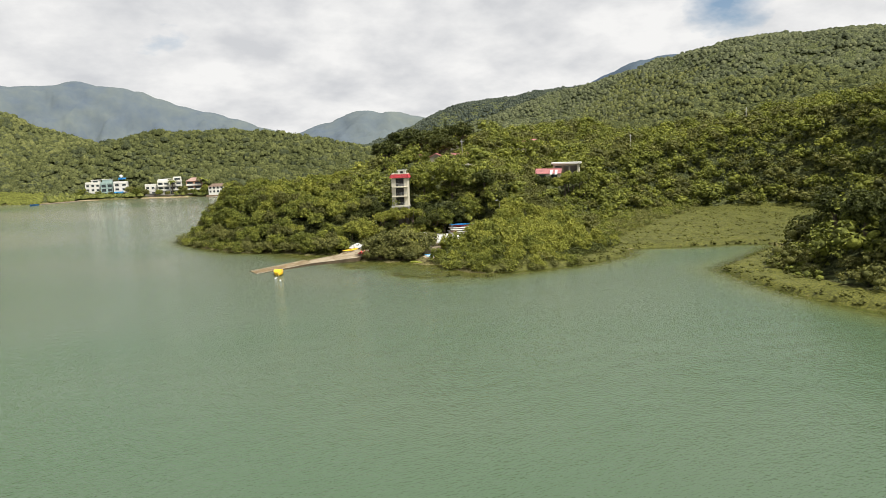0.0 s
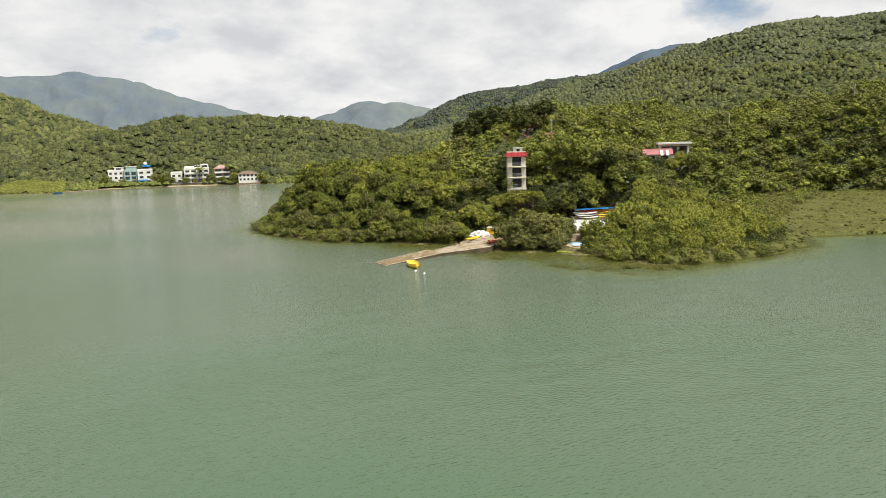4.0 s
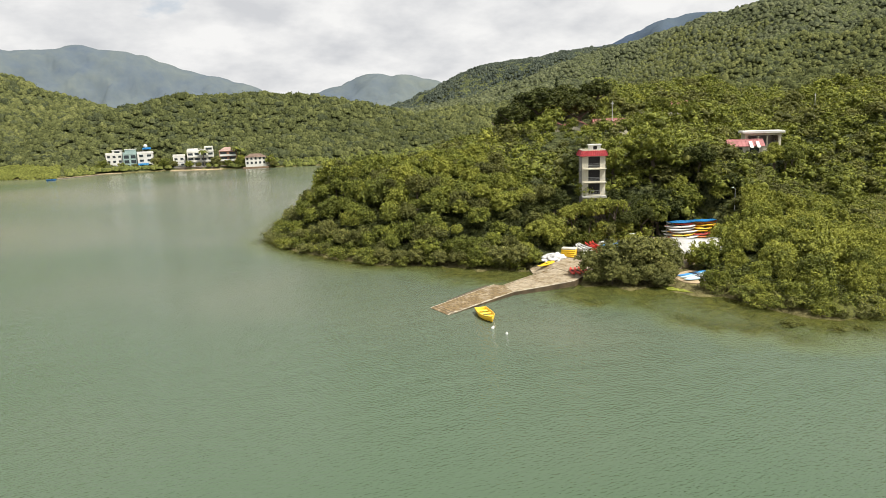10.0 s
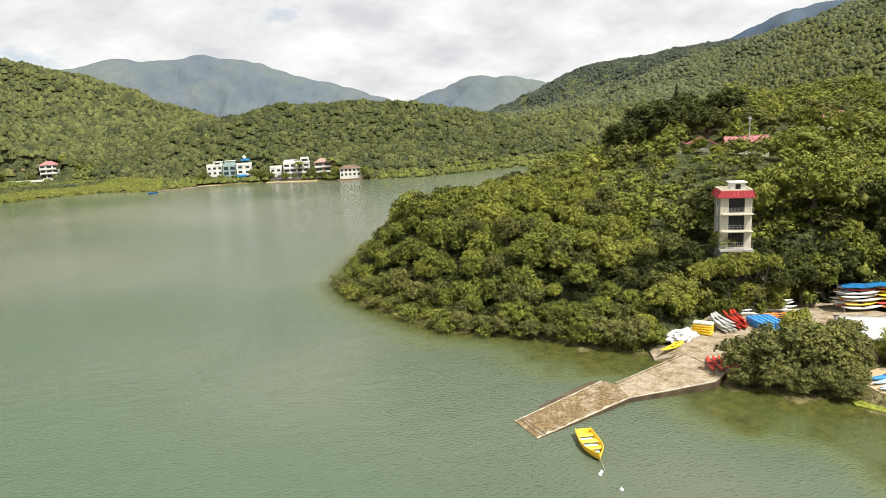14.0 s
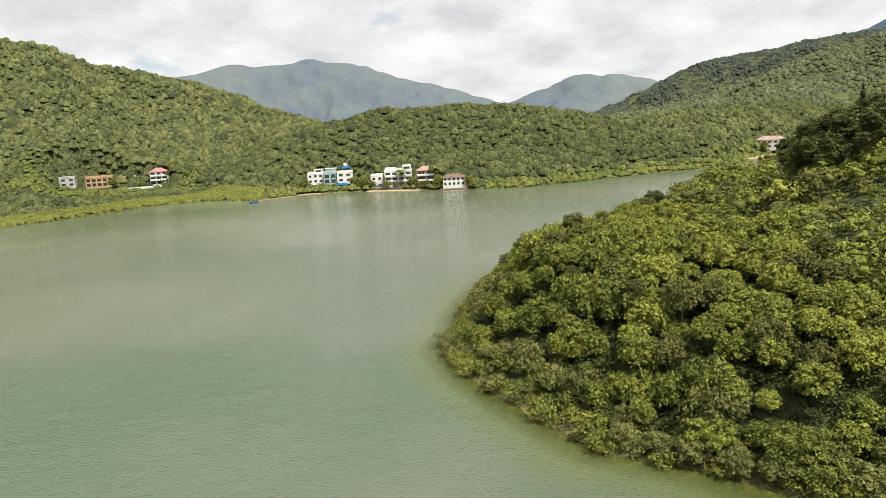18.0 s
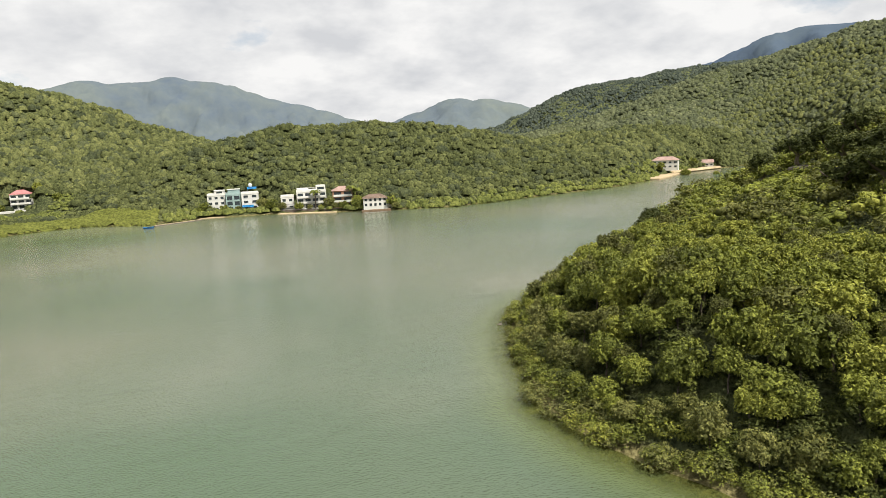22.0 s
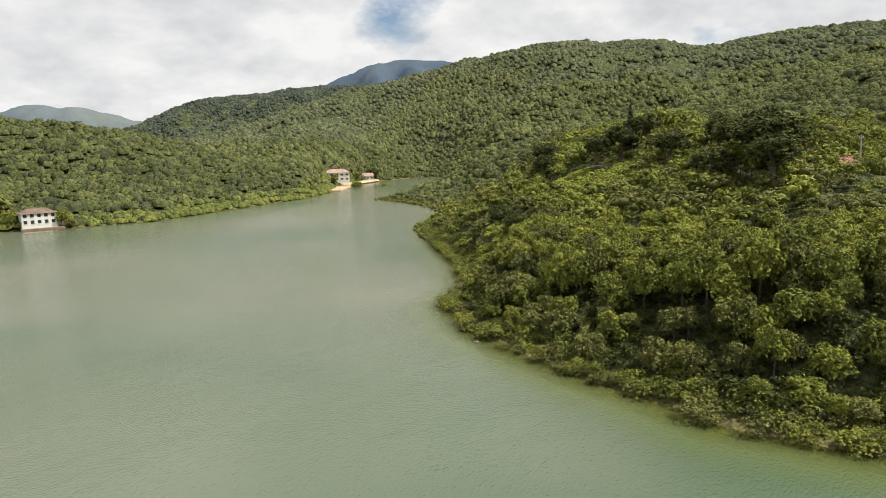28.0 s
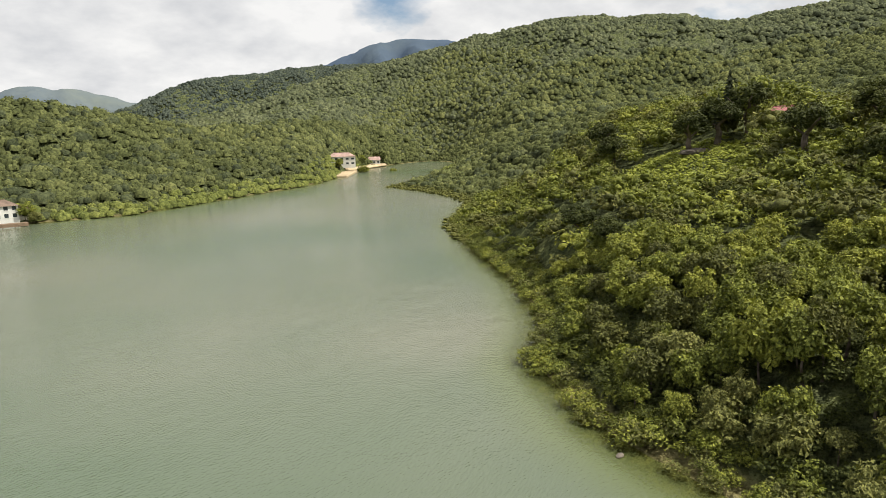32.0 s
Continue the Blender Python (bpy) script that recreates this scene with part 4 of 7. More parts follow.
fringe("marsh", 42, 168, 55, 182, 1.5, lambda x, y, s: (s > 0.1) & SALT(x, y, s), 6, 0.5, 1.1, M_MARSH, "low yellow-green marsh shrubs around the cove", FULL, 0.7)
fringe("marsh_shrubs", 56, 150, 128, 182, 3.0, INLAND, 41, 1.0, 2.0, M_MANGROVE, "grey-green shrubs along the inner edge of the marsh", BUSHY, 0.9)
fringe("marsh_shrubs", 56, 150, 128, 182, 3.4, INLAND, 42, 1.0, 2.2, M_LEAF, "green shrubs along the inner edge of the marsh", BUSHY, 0.9)
fringe("bank_shrubs", 64, 90, 166, 192, 2.6, lambda x, y, s: s > 3, 43, 1.4, 2.4, M_LEAF_DARK, "deep green shrubs on the slope behind the rack", BUSHY, 1.0)
fringe("shore_scrub", -330, 340, 350, 640, 3.4, lambda x, y, s: (s > -0.5) & (s < 8) & (span(x, y) > 180) & ~((x > 90) & (y < 475)) & ~FLATS(x, y, s), 12, 1.5, 2.6, M_SCRUB, "bright green scrub along the far shore", FAR)
fringe("slope_scrub", 60, 200, 60, 215, 2.5, lambda x, y, s: (s > 6) & ~SALT(x, y, s) & (marsh_distance(x, y) > -40) & ~yard_zone(x, y), 24, 1.0, 1.9, M_LEAF, "green undergrowth on the slope behind the marsh", FULL, 0.9)
fringe("bright_thicket", 66, 118, 262, 306, 1.35, lambda x, y, s: GRASSY(x, y), 13, 0.9, 1.7, M_GRASS, "low bright green thicket in a clearing on the slope", FULL, 0.6)
fringe("marsh", 88, 235, 335, 475, 2.6, lambda x, y, s: (s > -2.5) & (s < 6) & (y < 0.9 * x + 310), 16, 1.9, 3.0, M_MARSH, "low yellow-green marsh shrubs along the spit", FULL, 0.55)
fringe("low_scrub", -230, -105, 500, 600, 3.0, lambda x, y, s: (s > 3) & HOUSES_LEFT(x, y, s), 17, 1.0, 1.9, M_SCRUB, "low green scrub below the road wall", FAR, 0.75)
# undergrowth leaf is darkened to paint the shade in the canopy gaps
fringe("undergrowth", -5, 84, 127, 295, 2.5, lambda x, y, s: (s > 3) & (near_zone(x, y) | yard_zone(x, y)), 19, 1.1, 2.0, M_BANYAN_SHADE, "undergrowth below the trees, its green darkened for the shade in the gaps", LOW)
fringe("marsh", -330, -62, 360, 540, 3.6, lambda x, y, s: (s > -1.5) & FLATS(x, y, s), 22, 0.9, 1.6, M_FLATS, "low bright marsh shrubs along the far shore", ONE, 0.7)

# ================= helpers for built things =================
def part(name, bm, material, parent, label="", smooth=False):
    me = bpy.data.meshes.new(name)
    bm.normal_update()
    bm.to_mesh(me)
    bm.free()
    me.materials.append(material)
    if smooth:
        for p in me.polygons:
            p.use_smooth = True
    ob = new(name, me)
    ob.parent = parent
    if label:
        ob["label"] = label
    return ob


def box(bm, x0, x1, y0, y1, z0, z1, bevel=0.0):
    res = bmesh.ops.create_cube(bm, size=1)
    vs = res["verts"]
    for v in vs:
        v.co = Vector((x0 + (v.co.x + 0.5) * (x1 - x0), y0 + (v.co.y + 0.5) * (y1 - y0), z0 + (v.co.z + 0.5) * (z1 - z0)))
    if bevel:
        es = list({e for v in vs for e in v.link_edges})
        bmesh.ops.bevel(bm, geom=es, offset=bevel, segments=1, affect="EDGES")
    return bm


def boxed(*args, bevel=0.0):
    return box(bmesh.new(), *args, bevel=bevel)


def wall_with_holes(bm, x0, x1, z0, z1, y0, y1, holes):
    """A wall in the x-z plane, y0 to y1 thick, with rectangular openings that go through it."""
    xs = sorted({x0, x1, *[h[0] for h in holes], *[h[1] for h in holes]})
    zs = sorted({z0, z1, *[h[2] for h in holes], *[h[3] for h in holes]})
    for a, b in zip(xs, xs[1:]):
        for c, d in zip(zs, zs[1:]):
            mx, mz = (a + b) / 2, (c + d) / 2
            if not any(h[0] < mx < h[1] and h[2] < mz < h[3] for h in holes):
                box(bm, a, b, y0, y1, c, d)
    bmesh.ops.remove_doubles(bm, verts=bm.verts, dist=0.001)
    return bm


def tube(bm, p, q, r0, r1=None, sides=7):
    p, q = Vector(p), Vector(q)
    r1 = r0 if r1 is None else r1
    turn = (q - p).to_track_quat("Z", "Y")
    rings = []
    for c, rad in ((p, r0), (q, r1)):
        rings.append([bm.verts.new(c + turn @ Vector((math.cos(6.2832 * k / sides) * rad, math.sin(6.2832 * k / sides) * rad, 0))) for k in range(sides)])
    for k in range(sides):
        bm.faces.new((rings[0][k], rings[0][(k + 1) % sides], rings[1][(k + 1) % sides], rings[1][k]))
    bm.faces.new(rings[0][::-1]); bm.faces.new(rings[1])
    return bm


def thing(name, m, label, category, group="", kind=""):
    ob = new(name)
    ob.matrix_world = m
    return tagged(ob, label, category, group, kind)


def gz_at(x, y):
    return float(height(np.array([x], float), np.array([y], float))[0])


M_WHITE = plain("white_plaster", (0.68, 0.67, 0.62), 0.8, 0.14, 0.6)
M_CREAM = plain("cream_render", (0.62, 0.58, 0.46), 0.85, 0.2, 0.7)
M_GREYWALL = plain("grey_render", (0.42, 0.41, 0.38), 0.9, 0.25, 0.6)
M_BRICK = plain("brick_render", (0.36, 0.20, 0.13), 0.9, 0.3, 0.8)
M_OCHRE = plain("ochre_render", (0.48, 0.30, 0.16), 0.9, 0.25, 0.8)
M_REDTILE = plain("red_glazed_tile", (0.50, 0.06, 0.07), 0.45, 0.25, 2.0)
M_REDROOF = plain("faded_red_roofing", (0.40, 0.165, 0.16), 0.7, 0.3, 1.0)
M_BROWNTILE = plain("weathered_brown_tile", (0.17, 0.12, 0.09), 0.85, 0.35, 1.5)
M_PINKTILE = plain("faded_pink_tile", (0.38, 0.26, 0.22), 0.85, 0.35, 0.8)
M_TEAL = plain("teal_cladding", (0.33, 0.44, 0.42), 0.3, 0.2, 0.7)
M_BLUE = plain("blue_awning_cloth", (0.03, 0.26, 0.55), 0.7, 0.2, 1.0)
M_STEEL = plain("grey_metal", (0.45, 0.46, 0.46), 0.4, 0.2, 3.0, 0.8)
M_DARK = plain("dark_interior", (0.022, 0.020, 0.020), 0.6, 0.2, 1.0)
M_WOOD = plain("weathered_timber", (0.20, 0.14, 0.09), 0.85, 0.3, 3.0)
M_SANDY = plain("sandy_ground", (0.44, 0.34, 0.21), 0.95, 0.25, 0.5)
M_ROCK = plain("shore_rock", (0.16, 0.135, 0.11), 0.9, 0.35, 1.5, relief=0.5)
M_YELLOW = plain("yellow_plastic", (0.80, 0.50, 0.03), 0.35, 0.1, 2.0)
M_RED = plain("red_plastic", (0.52, 0.05, 0.035), 0.4, 0.25, 2.0)
M_ORANGE = plain("orange_plastic", (0.72, 0.20, 0.03), 0.4, 0.12, 2.0)
M_HULLWHITE = plain("white_gelcoat", (0.66, 0.66, 0.63), 0.35, 0.22, 2.0)
M_HULLBLUE = plain("blue_gelcoat", (0.05, 0.26, 0.58), 0.35, 0.12, 2.0)
M_PALEBLUE = plain("pale_blue_gelcoat", (0.42, 0.62, 0.78), 0.35, 0.1, 2.0)
M_SHEET = plain("clean_white_tarpaulin", (0.78, 0.78, 0.76), 0.6, 0.15, 1.2)
M_TARP = plain("white_tarpaulin", (0.55, 0.55, 0.54), 0.6, 0.3, 1.6, relief=0.5)
M_GREYBOARD = plain("grey_board", (0.30, 0.28, 0.25), 0.6, 0.2, 2.0)
M_ROPE = plain("rope", (0.35, 0.30, 0.22), 0.9, 0.2, 6.0)


def glass_material():
    m, n, l, b = shader("window_glass", 0.06)
    b.inputs["Base Color"].default_value = (0.03, 0.04, 0.045, 1)
    b.inputs["Specular IOR Level"].default_value = 0.5
    return m


M_GLASS = glass_material()


def concrete_material(name, wet):
    """Old tidal concrete: pale where it is dry, brown with algae and stains below."""
    m, n, l, b = shader(name, 0.85)
    a = noise_node(n, l, 0.75, 7, 0.72, "World")
    c = noise_node(n, l, 3.5, 5, 0.6, "World")
    dry = ramp(n, l, c, [(0.3, (0.27, 0.225, 0.16)), (0.7, (0.43, 0.375, 0.28))])
    stain = ramp(n, l, c, [(0.32, (0.075, 0.050, 0.026)), (0.5, (0.155, 0.108, 0.052)), (0.68, (0.27, 0.20, 0.095))])
    f = ramp(n, l, a, [(0.34, (1, 1, 1)), (0.62, (0, 0, 0))]) if wet < 0 else ramp(n, l, a, [(0.42 + wet * 0.3, (1, 1, 1)), (0.60 + wet * 0.3, (0, 0, 0))])
    l.new(blend(n, l, f, dry, stain), b.inputs["Base Color"])
    bump(n, l, b, c, 0.4, 0.03)
    return m


M_PIER = concrete_material("stained_concrete", 0.30)
M_WET = plain("wet_algae_concrete", (0.095, 0.070, 0.042), 0.6, 0.45, 2.0, relief=0.4)
M_LIP = plain("worn_pale_concrete_edge", (0.46, 0.41, 0.32), 0.85, 0.35, 2.5)
M_RAMP = concrete_material("pale_concrete", -0.02)


# ================= pier and apron =================
def prism(bm, outline, top, bottom):
    """A slab over an outline of (x, y); top(x, y) gives its upper face."""
    hi = [bm.verts.new((x, y, top(x, y))) for x, y in outline]
    lo = [bm.verts.new((x, y, bottom)) for x, y in outline]
    bm.faces.new(hi)
    bm.faces.new(lo[::-1])
    for k in range(len(outline)):
        j = (k + 1) % len(outline)
        bm.faces.new((hi[k], lo[k], lo[j], hi[j]))
    bmesh.ops.recalc_face_normals(bm, faces=bm.faces)
    return bm


pier = thing("pier", pose(0, 0, 0), "low stained concrete pier sloping into the water", "pier")
along = Vector((13.1, 4.7)).normalized()
slope_z = lambda x, y: 0.06 + 0.036 * ((x - 6.8) * along.x + (y - 157.2) * along.y)
P_A, P_B, P_C, P_D, P_E = (6.5, 159.6), (7.1, 155.5), (18.8, 159.4), (18.4, 164.4), (19.3, 162.9)
part("end_slab", prism(bmesh.new(), [P_A, P_B, P_C, P_E, P_D], slope_z, -1.2), M_PIER, pier, "brown stained concrete landing slab")
part("ledge", prism(bmesh.new(), [(7.6, 160.9), (6.9, 159.8), (18.2, 164.5), (17.6, 165.3)], lambda x, y: slope_z(x, y) - 0.22, -1.2), M_WET, pier, "lower side ledge, wet and dark")
part("step", prism(bmesh.new(), [(5.6, 159.2), (6.1, 155.7), (7.1, 155.5), (6.5, 159.6)], lambda x, y: -0.06, -1.2), M_WET, pier, "submerged end step")
part("ramp", prism(bmesh.new(), [P_E, P_C, (23.4, 159.15), (28.6, 159.1), (31.2, 160.6), (30.6, 166.8), (25.5, 165.0)],
                   lambda x, y: slope_z(x, y) + 0.004, -1.0), M_RAMP, pier, "pale dry concrete ramp")
for (ax, ay), (bx, by) in (((7.1, 155.5), (18.8, 159.4)), ((18.8, 159.4), (23.4, 159.15)), ((23.4, 159.15), (28.6, 159.1)), ((28.6, 159.1), (31.2, 160.6)), ((6.5, 159.6), (7.1, 155.5))):
    out = Vector((by - ay, ax - bx)).normalized() * 0.03
    part("wet_edge", prism(bmesh.new(), [(ax, ay), (bx, by), (bx + out.x, by + out.y), (ax + out.x, ay + out.y)], lambda x, y: slope_z(x, y) - 0.07, -1.0), M_WET, pier, "dark wet side at the waterline")
for (ax, ay), (bx, by), wide in ((P_B, P_C, 0.24), (P_D, P_A, 0.14), (P_C, (23.4, 159.15), 0.2), ((23.4, 159.15), (28.6, 159.1), 0.22)):
    into = Vector((ay - by, bx - ax)).normalized() * wide
    lip = bmesh.new()
    cuts = [k / 24 for k in range(25)]
    near = [Vector((ax + (bx - ax) * k, ay + (by - ay) * k)) for k in cuts]
    away = [q + into * (0.9 + 1.1 * noise.noise(Vector((q.x * 1.7, q.y * 1.7, 0)))) for q in near]
    prism(lip, [q[:] for q in near + away[::-1]], lambda x, y: slope_z(x, y) + 0.012, 0.0)
    part("edge_lip", lip, M_LIP, pier, "worn pale edge of the slab")
for d in (0.55, 1.0):
    part("end_tread", prism(bmesh.new(), [(6.5 + d * 0.94, 159.6 + d * 0.30), (7.1 + d * 0.94, 155.5 + d * 0.30), (7.1 + d * 0.94 + 0.10, 155.5 + d * 0.30 + 0.03), (6.5 + d * 0.94 + 0.10, 159.6 + d * 0.30 + 0.03)], lambda x, y: slope_z(x, y) + 0.016, 0.0), M_WET, pier, "dark joint across the slab's end")
kerb = bmesh.new()
for (ax, ay), (bx, by) in (((19.4, 163.0), (25.4, 165.1)), ((25.4, 165.1), (30.4, 166.9))):
    prism(kerb, [(ax, ay), (bx, by), (bx - 0.06, by + 0.17), (ax - 0.06, ay + 0.17)], lambda x, y: slope_z(x, y) + 0.07, 0.0)
part("kerb", kerb, M_RAMP, pier)
apron = new("apron", bpy.data.meshes.new("apron"))
bm = prism(bmesh.new(), [(30.4, 166.7), (30.9, 160.4), (35, 159.4), (41, 158.0), (48, 157.5), (56, 161), (62, 166), (60, 174), (54, 181), (46, 180), (39, 176), (33, 172.5), (28.5, 171.0), (27.6, 168.6)], lambda x, y: 1.02 + 0.02 * (x - 30) - 0.26 * max(0, 31 - x) * (y > 166.8), -0.6)
bm.to_mesh(apron.data); bm.free()
apron.data.materials.append(M_RAMP)
tagged(apron, "worn pale concrete yard by the slipway", "pavement", kind="structure")
APRON = lambda x: 1.03 + 0.02 * (x - 30)
beach = new("beach_sand", bpy.data.meshes.new("beach_sand"))
bm = prism(bmesh.new(), [(41.4, 151.4), (42.6, 149.6), (45, 148.8), (48, 150.6), (50, 153), (49.4, 155.2), (47, 156.4), (44, 156), (42, 154.2)], lambda x, y: 0.5, -0.8)
bm.to_mesh(beach.data); bm.free()
beach.data.materials.append(M_SANDY)
tagged(beach, "small sandy beach with grass at its edge", "sand", kind="structure")


grass_z = lambda x, y: 0.16 + 0.10 * noise.noise(Vector((x * 2, y * 2, 0)))
grass = new("beach_grass", bpy.data.meshes.new("beach_grass"))
bm = prism(bmesh.new(), [(38.4, 152.4), (37.6, 150.6), (38.6, 148.6), (39.8, 146.6), (42.0, 145.2), (44.4, 146.2), (45.6, 147.8), (43.0, 148.8), (41.6, 150.2), (40.6, 152.0)], grass_z, -0.6)
bm.to_mesh(grass.data); bm.free()
grass.data.materials.append(M_GRASS)
tagged(grass, "short yellow-green grass below the small beach", "grass", kind="stuff")


# ================= boats =================
def hull_mesh(length, width, depth, rows=11, sides=8, rocker=0.12, stern=0.25):
    """An open shell: pointed ends, rounded bottom, sheer rising to the ends."""
    bm = bmesh.new()
    rings = []
    for k in range(rows):
        t = k / (rows - 1)
        w = max(0.03, math.sin(math.pi * (stern + (1 - stern) * t)) ** 0.6 if t > 0.5 else max(math.sin(math.pi * (stern + (1 - stern) * t)) ** 0.6, 0.02)) * width / 2
        lift = rocker * (2 * t - 1) ** 2 * depth * 2
        ring = []
        for j in range(sides + 1):
            a = math.pi * j / sides
            ring.append(bm.verts.new(((t - 0.5) * length, -math.cos(a) * w, depth - math.sin(a) ** 0.8 * depth + lift)))
        rings.append(ring)
    for a, b in zip(rings, rings[1:]):
        for j in range(sides):
            bm.faces.new((a[j], a[j + 1], b[j + 1], b[j]))
    bm.faces.new(rings[0]); bm.faces.new(rings[-1][::-1])
    return bm, rings


def kayak(material, label, length=4.4, width=0.72):
    ob = thing("kayak", Matrix(), label, "kayak")
    bm = bmesh.new()
    rows, sides = 11, 10
    rings = []
    for k in range(rows):
        t = k / (rows - 1)
        w = width / 2 * max(0.05, math.sin(math.pi * t) ** 0.65)
        h = 0.18 * max(0.2, math.sin(math.pi * t) ** 0.4)
        z = 0.17 + 0.16 * (2 * t - 1) ** 4
        rings.append([bm.verts.new(((t - 0.5) * length, math.cos(6.2832 * j / sides) * w, z + math.sin(6.2832 * j / sides) * h * (0.75 if j < sides / 2 else 1))) for j in range(sides)])
    for a, b in zip(rings, rings[1:]):
        for j in range(sides):
            bm.faces.new((a[j], a[(j + 1) % sides], b[(j + 1) % sides], b[j]))
    bm.faces.new(rings[0][::-1]); bm.faces.new(rings[-1])
    bmesh.ops.recalc_face_normals(bm, faces=bm.faces)
    part("hull", bm, material, ob, smooth=True)
    cock = bmesh.new()
    for k in range(12):
        a, b = 6.2832 * k / 12, 6.2832 * (k + 1) / 12
        tube(cock, (0.55 * math.cos(a), 0.22 * math.sin(a), 0.315), (0.55 * math.cos(b), 0.22 * math.sin(b), 0.315), 0.025, sides=5)
    part("cockpit_rim", cock, M_DARK, ob, "dark cockpit rim")
    seat = boxed(-0.3, 0.12, -0.15, 0.15, 0.295, 0.325, bevel=0.012)
    part("seat", seat, M_DARK, ob)
    return ob


KAYAKS = {}
for key, mat, word in (("white", M_HULLWHITE, "white"), ("red", M_RED, "red"), ("yellow", M_YELLOW, "yellow"), ("blue", M_HULLBLUE, "blue"), ("pale", M_PALEBLUE, "pale blue"), ("orange", M_ORANGE, "orange")):
    KAYAKS[key] = [mat, word, None]


def put_kayak(key, x, y, z, rz, rx=0.0, ry=0.0, where="lying on the concrete yard", group=""):
    mat, word, first = KAYAKS[key]
    m = pose(x, y, z, rx, ry, rz)
    if first is None:
        KAYAKS[key][2] = kayak(mat, f"{word} plastic kayak {where}")
        KAYAKS[key][2].matrix_world = m
        ob = KAYAKS[key][2]
    else:
        ob = copy_thing(first, m)
    return tagged(ob, f"{word} plastic kayak {where}", group=group)


RB = random.Random(5)
# red kayaks at the ramp's side, yellow pair by the trees
for k in range(4):
    put_kayak("red", 30.6 + 0.75 * k, 162.6 - 0.25 * k, APRON(31) + 0.02, 62 + 5 * k, where="lying beside the concrete ramp", group="red kayaks by the ramp")
for k in range(3):
    put_kayak("yellow", 30.4 + 0.8 * k, 169.2 + 0.55 * k, APRON(30) - 0.08 + 0.06 * k, 18 + 6 * k, where="lying under the trees by the slipway", group="yellow kayaks by the slipway")
# hulls piled along the yard's back
for k in range(9):
    ob = put_kayak("white", 39.4 + 0.62 * (k % 3), 172.7 + 0.3 * (k // 3), APRON(39) + 0.03 + 0.36 * (k // 3) + 0.04 * (k % 3), 72 + RB.uniform(-7, 7), 22, where="leaning on its side in a pile", group="white kayaks piled in the yard")
    ob.scale = (1.2, 1.1, 1.2)
for k in range(9):
    ob = put_kayak("red", 41.7 + 0.62 * (k % 3), 172.9 + 0.3 * (k // 3), APRON(42) + 0.03 + 0.36 * (k // 3) + 0.04 * (k % 3), 70 + RB.uniform(-7, 7), 22, where="leaning on its side in a pile", group="red kayaks piled in the yard")
    ob.scale = (1.2, 1.1, 1.2)
for k in range(25):
    put_kayak("white", 44.8 + 1.25 * (k % 5), 176.4 - 0.62 * (k % 5) + 0.4 * (k // 5), APRON(45) + 0.08 + 0.36 * (k // 5), 150 + RB.uniform(-10, 10), RB.uniform(-12, 12), where="stacked along the back of the yard", group="white kayaks at the back of the yard")
for k in range(4):
    put_kayak("orange", 47.9 + 0.35 * k, 171.6 + 0.5 * k, APRON(48) + 0.02 + 0.1 * k, 165 + RB.uniform(-6, 6), where="lying among the drums", group="orange kayaks in the yard")
# blue ones on the little beach
for k, key in enumerate(("blue", "pale", "white", "pale")):
    ob = put_kayak(key, 45.6 - 0.25 * k, 154.0 - 0.8 * k, 0.52, 2 + 4 * (k % 3), where="drawn up on the small sandy beach", group="kayaks on the beach")
    ob.scale = (1.55, 1.15, 1.1)
cover = thing("covered_dinghy", pose(44.2, 150.3, 0.51, 0, 0, 70), "small dinghy under a grey cover on the beach", "boat")
bm = bmesh.new()
bmesh.ops.create_icosphere(bm, subdivisions=3, radius=1)
for v in bm.verts:
    v.co = Vector((v.co.x * 1.5, v.co.y * 0.62 * (1 - 0.25 * v.co.x), max(-0.05, v.co.z) * 0.75 * (1 + 0.1 * noise.noise(v.co * 3))))
part("cover", bm, M_GREYBOARD, cover, smooth=True)
part("rope", tube(bmesh.new(), (1.4, 0, 0.2), (2.4, 0.3, 0.02), 0.02, sides=5), M_ROPE, cover)

# storage rack with kayaks on its arms
RACK = pose(61.5, 170.6, APRON(61) - 0.02, 0, 0, -14)
rack = thing("kayak_rack", RACK, "steel rack with a blue tarpaulin roof, stacked with kayaks", "rack")
for x in (-4.2, -1.4, 1.4, 4.2):
    for y in (-0.9, 0.9):
        part("post", tube(bmesh.new(), (x, y, 0), (x, y, 3.3), 0.05), M_STEEL, rack)
    for lev in range(6):
        part("arm", boxed(x - 0.04, x + 0.04, -1.1, 1.1, 0.28 + 0.48 * lev, 0.34 + 0.48 * lev), M_STEEL, rack)
roof = bmesh.new()
cells = [[roof.verts.new((-4.6 + 9.2 * i / 12, -1.3 + 2.6 * j / 4, 3.34 + 0.10 * math.sin(i * 1.3 + j) - 0.06 * abs(j - 2))) for j in range(5)] for i in range(13)]
for i in range(12):
    for j in range(4):
        roof.faces.new((cells[i][j], cells[i + 1][j], cells[i + 1][j + 1], cells[i][j + 1]))
bmesh.ops.solidify(roof, geom=roof.faces, thickness=0.05)
part("tarpaulin", roof, M_BLUE, rack, "sagging blue tarpaulin", smooth=True)
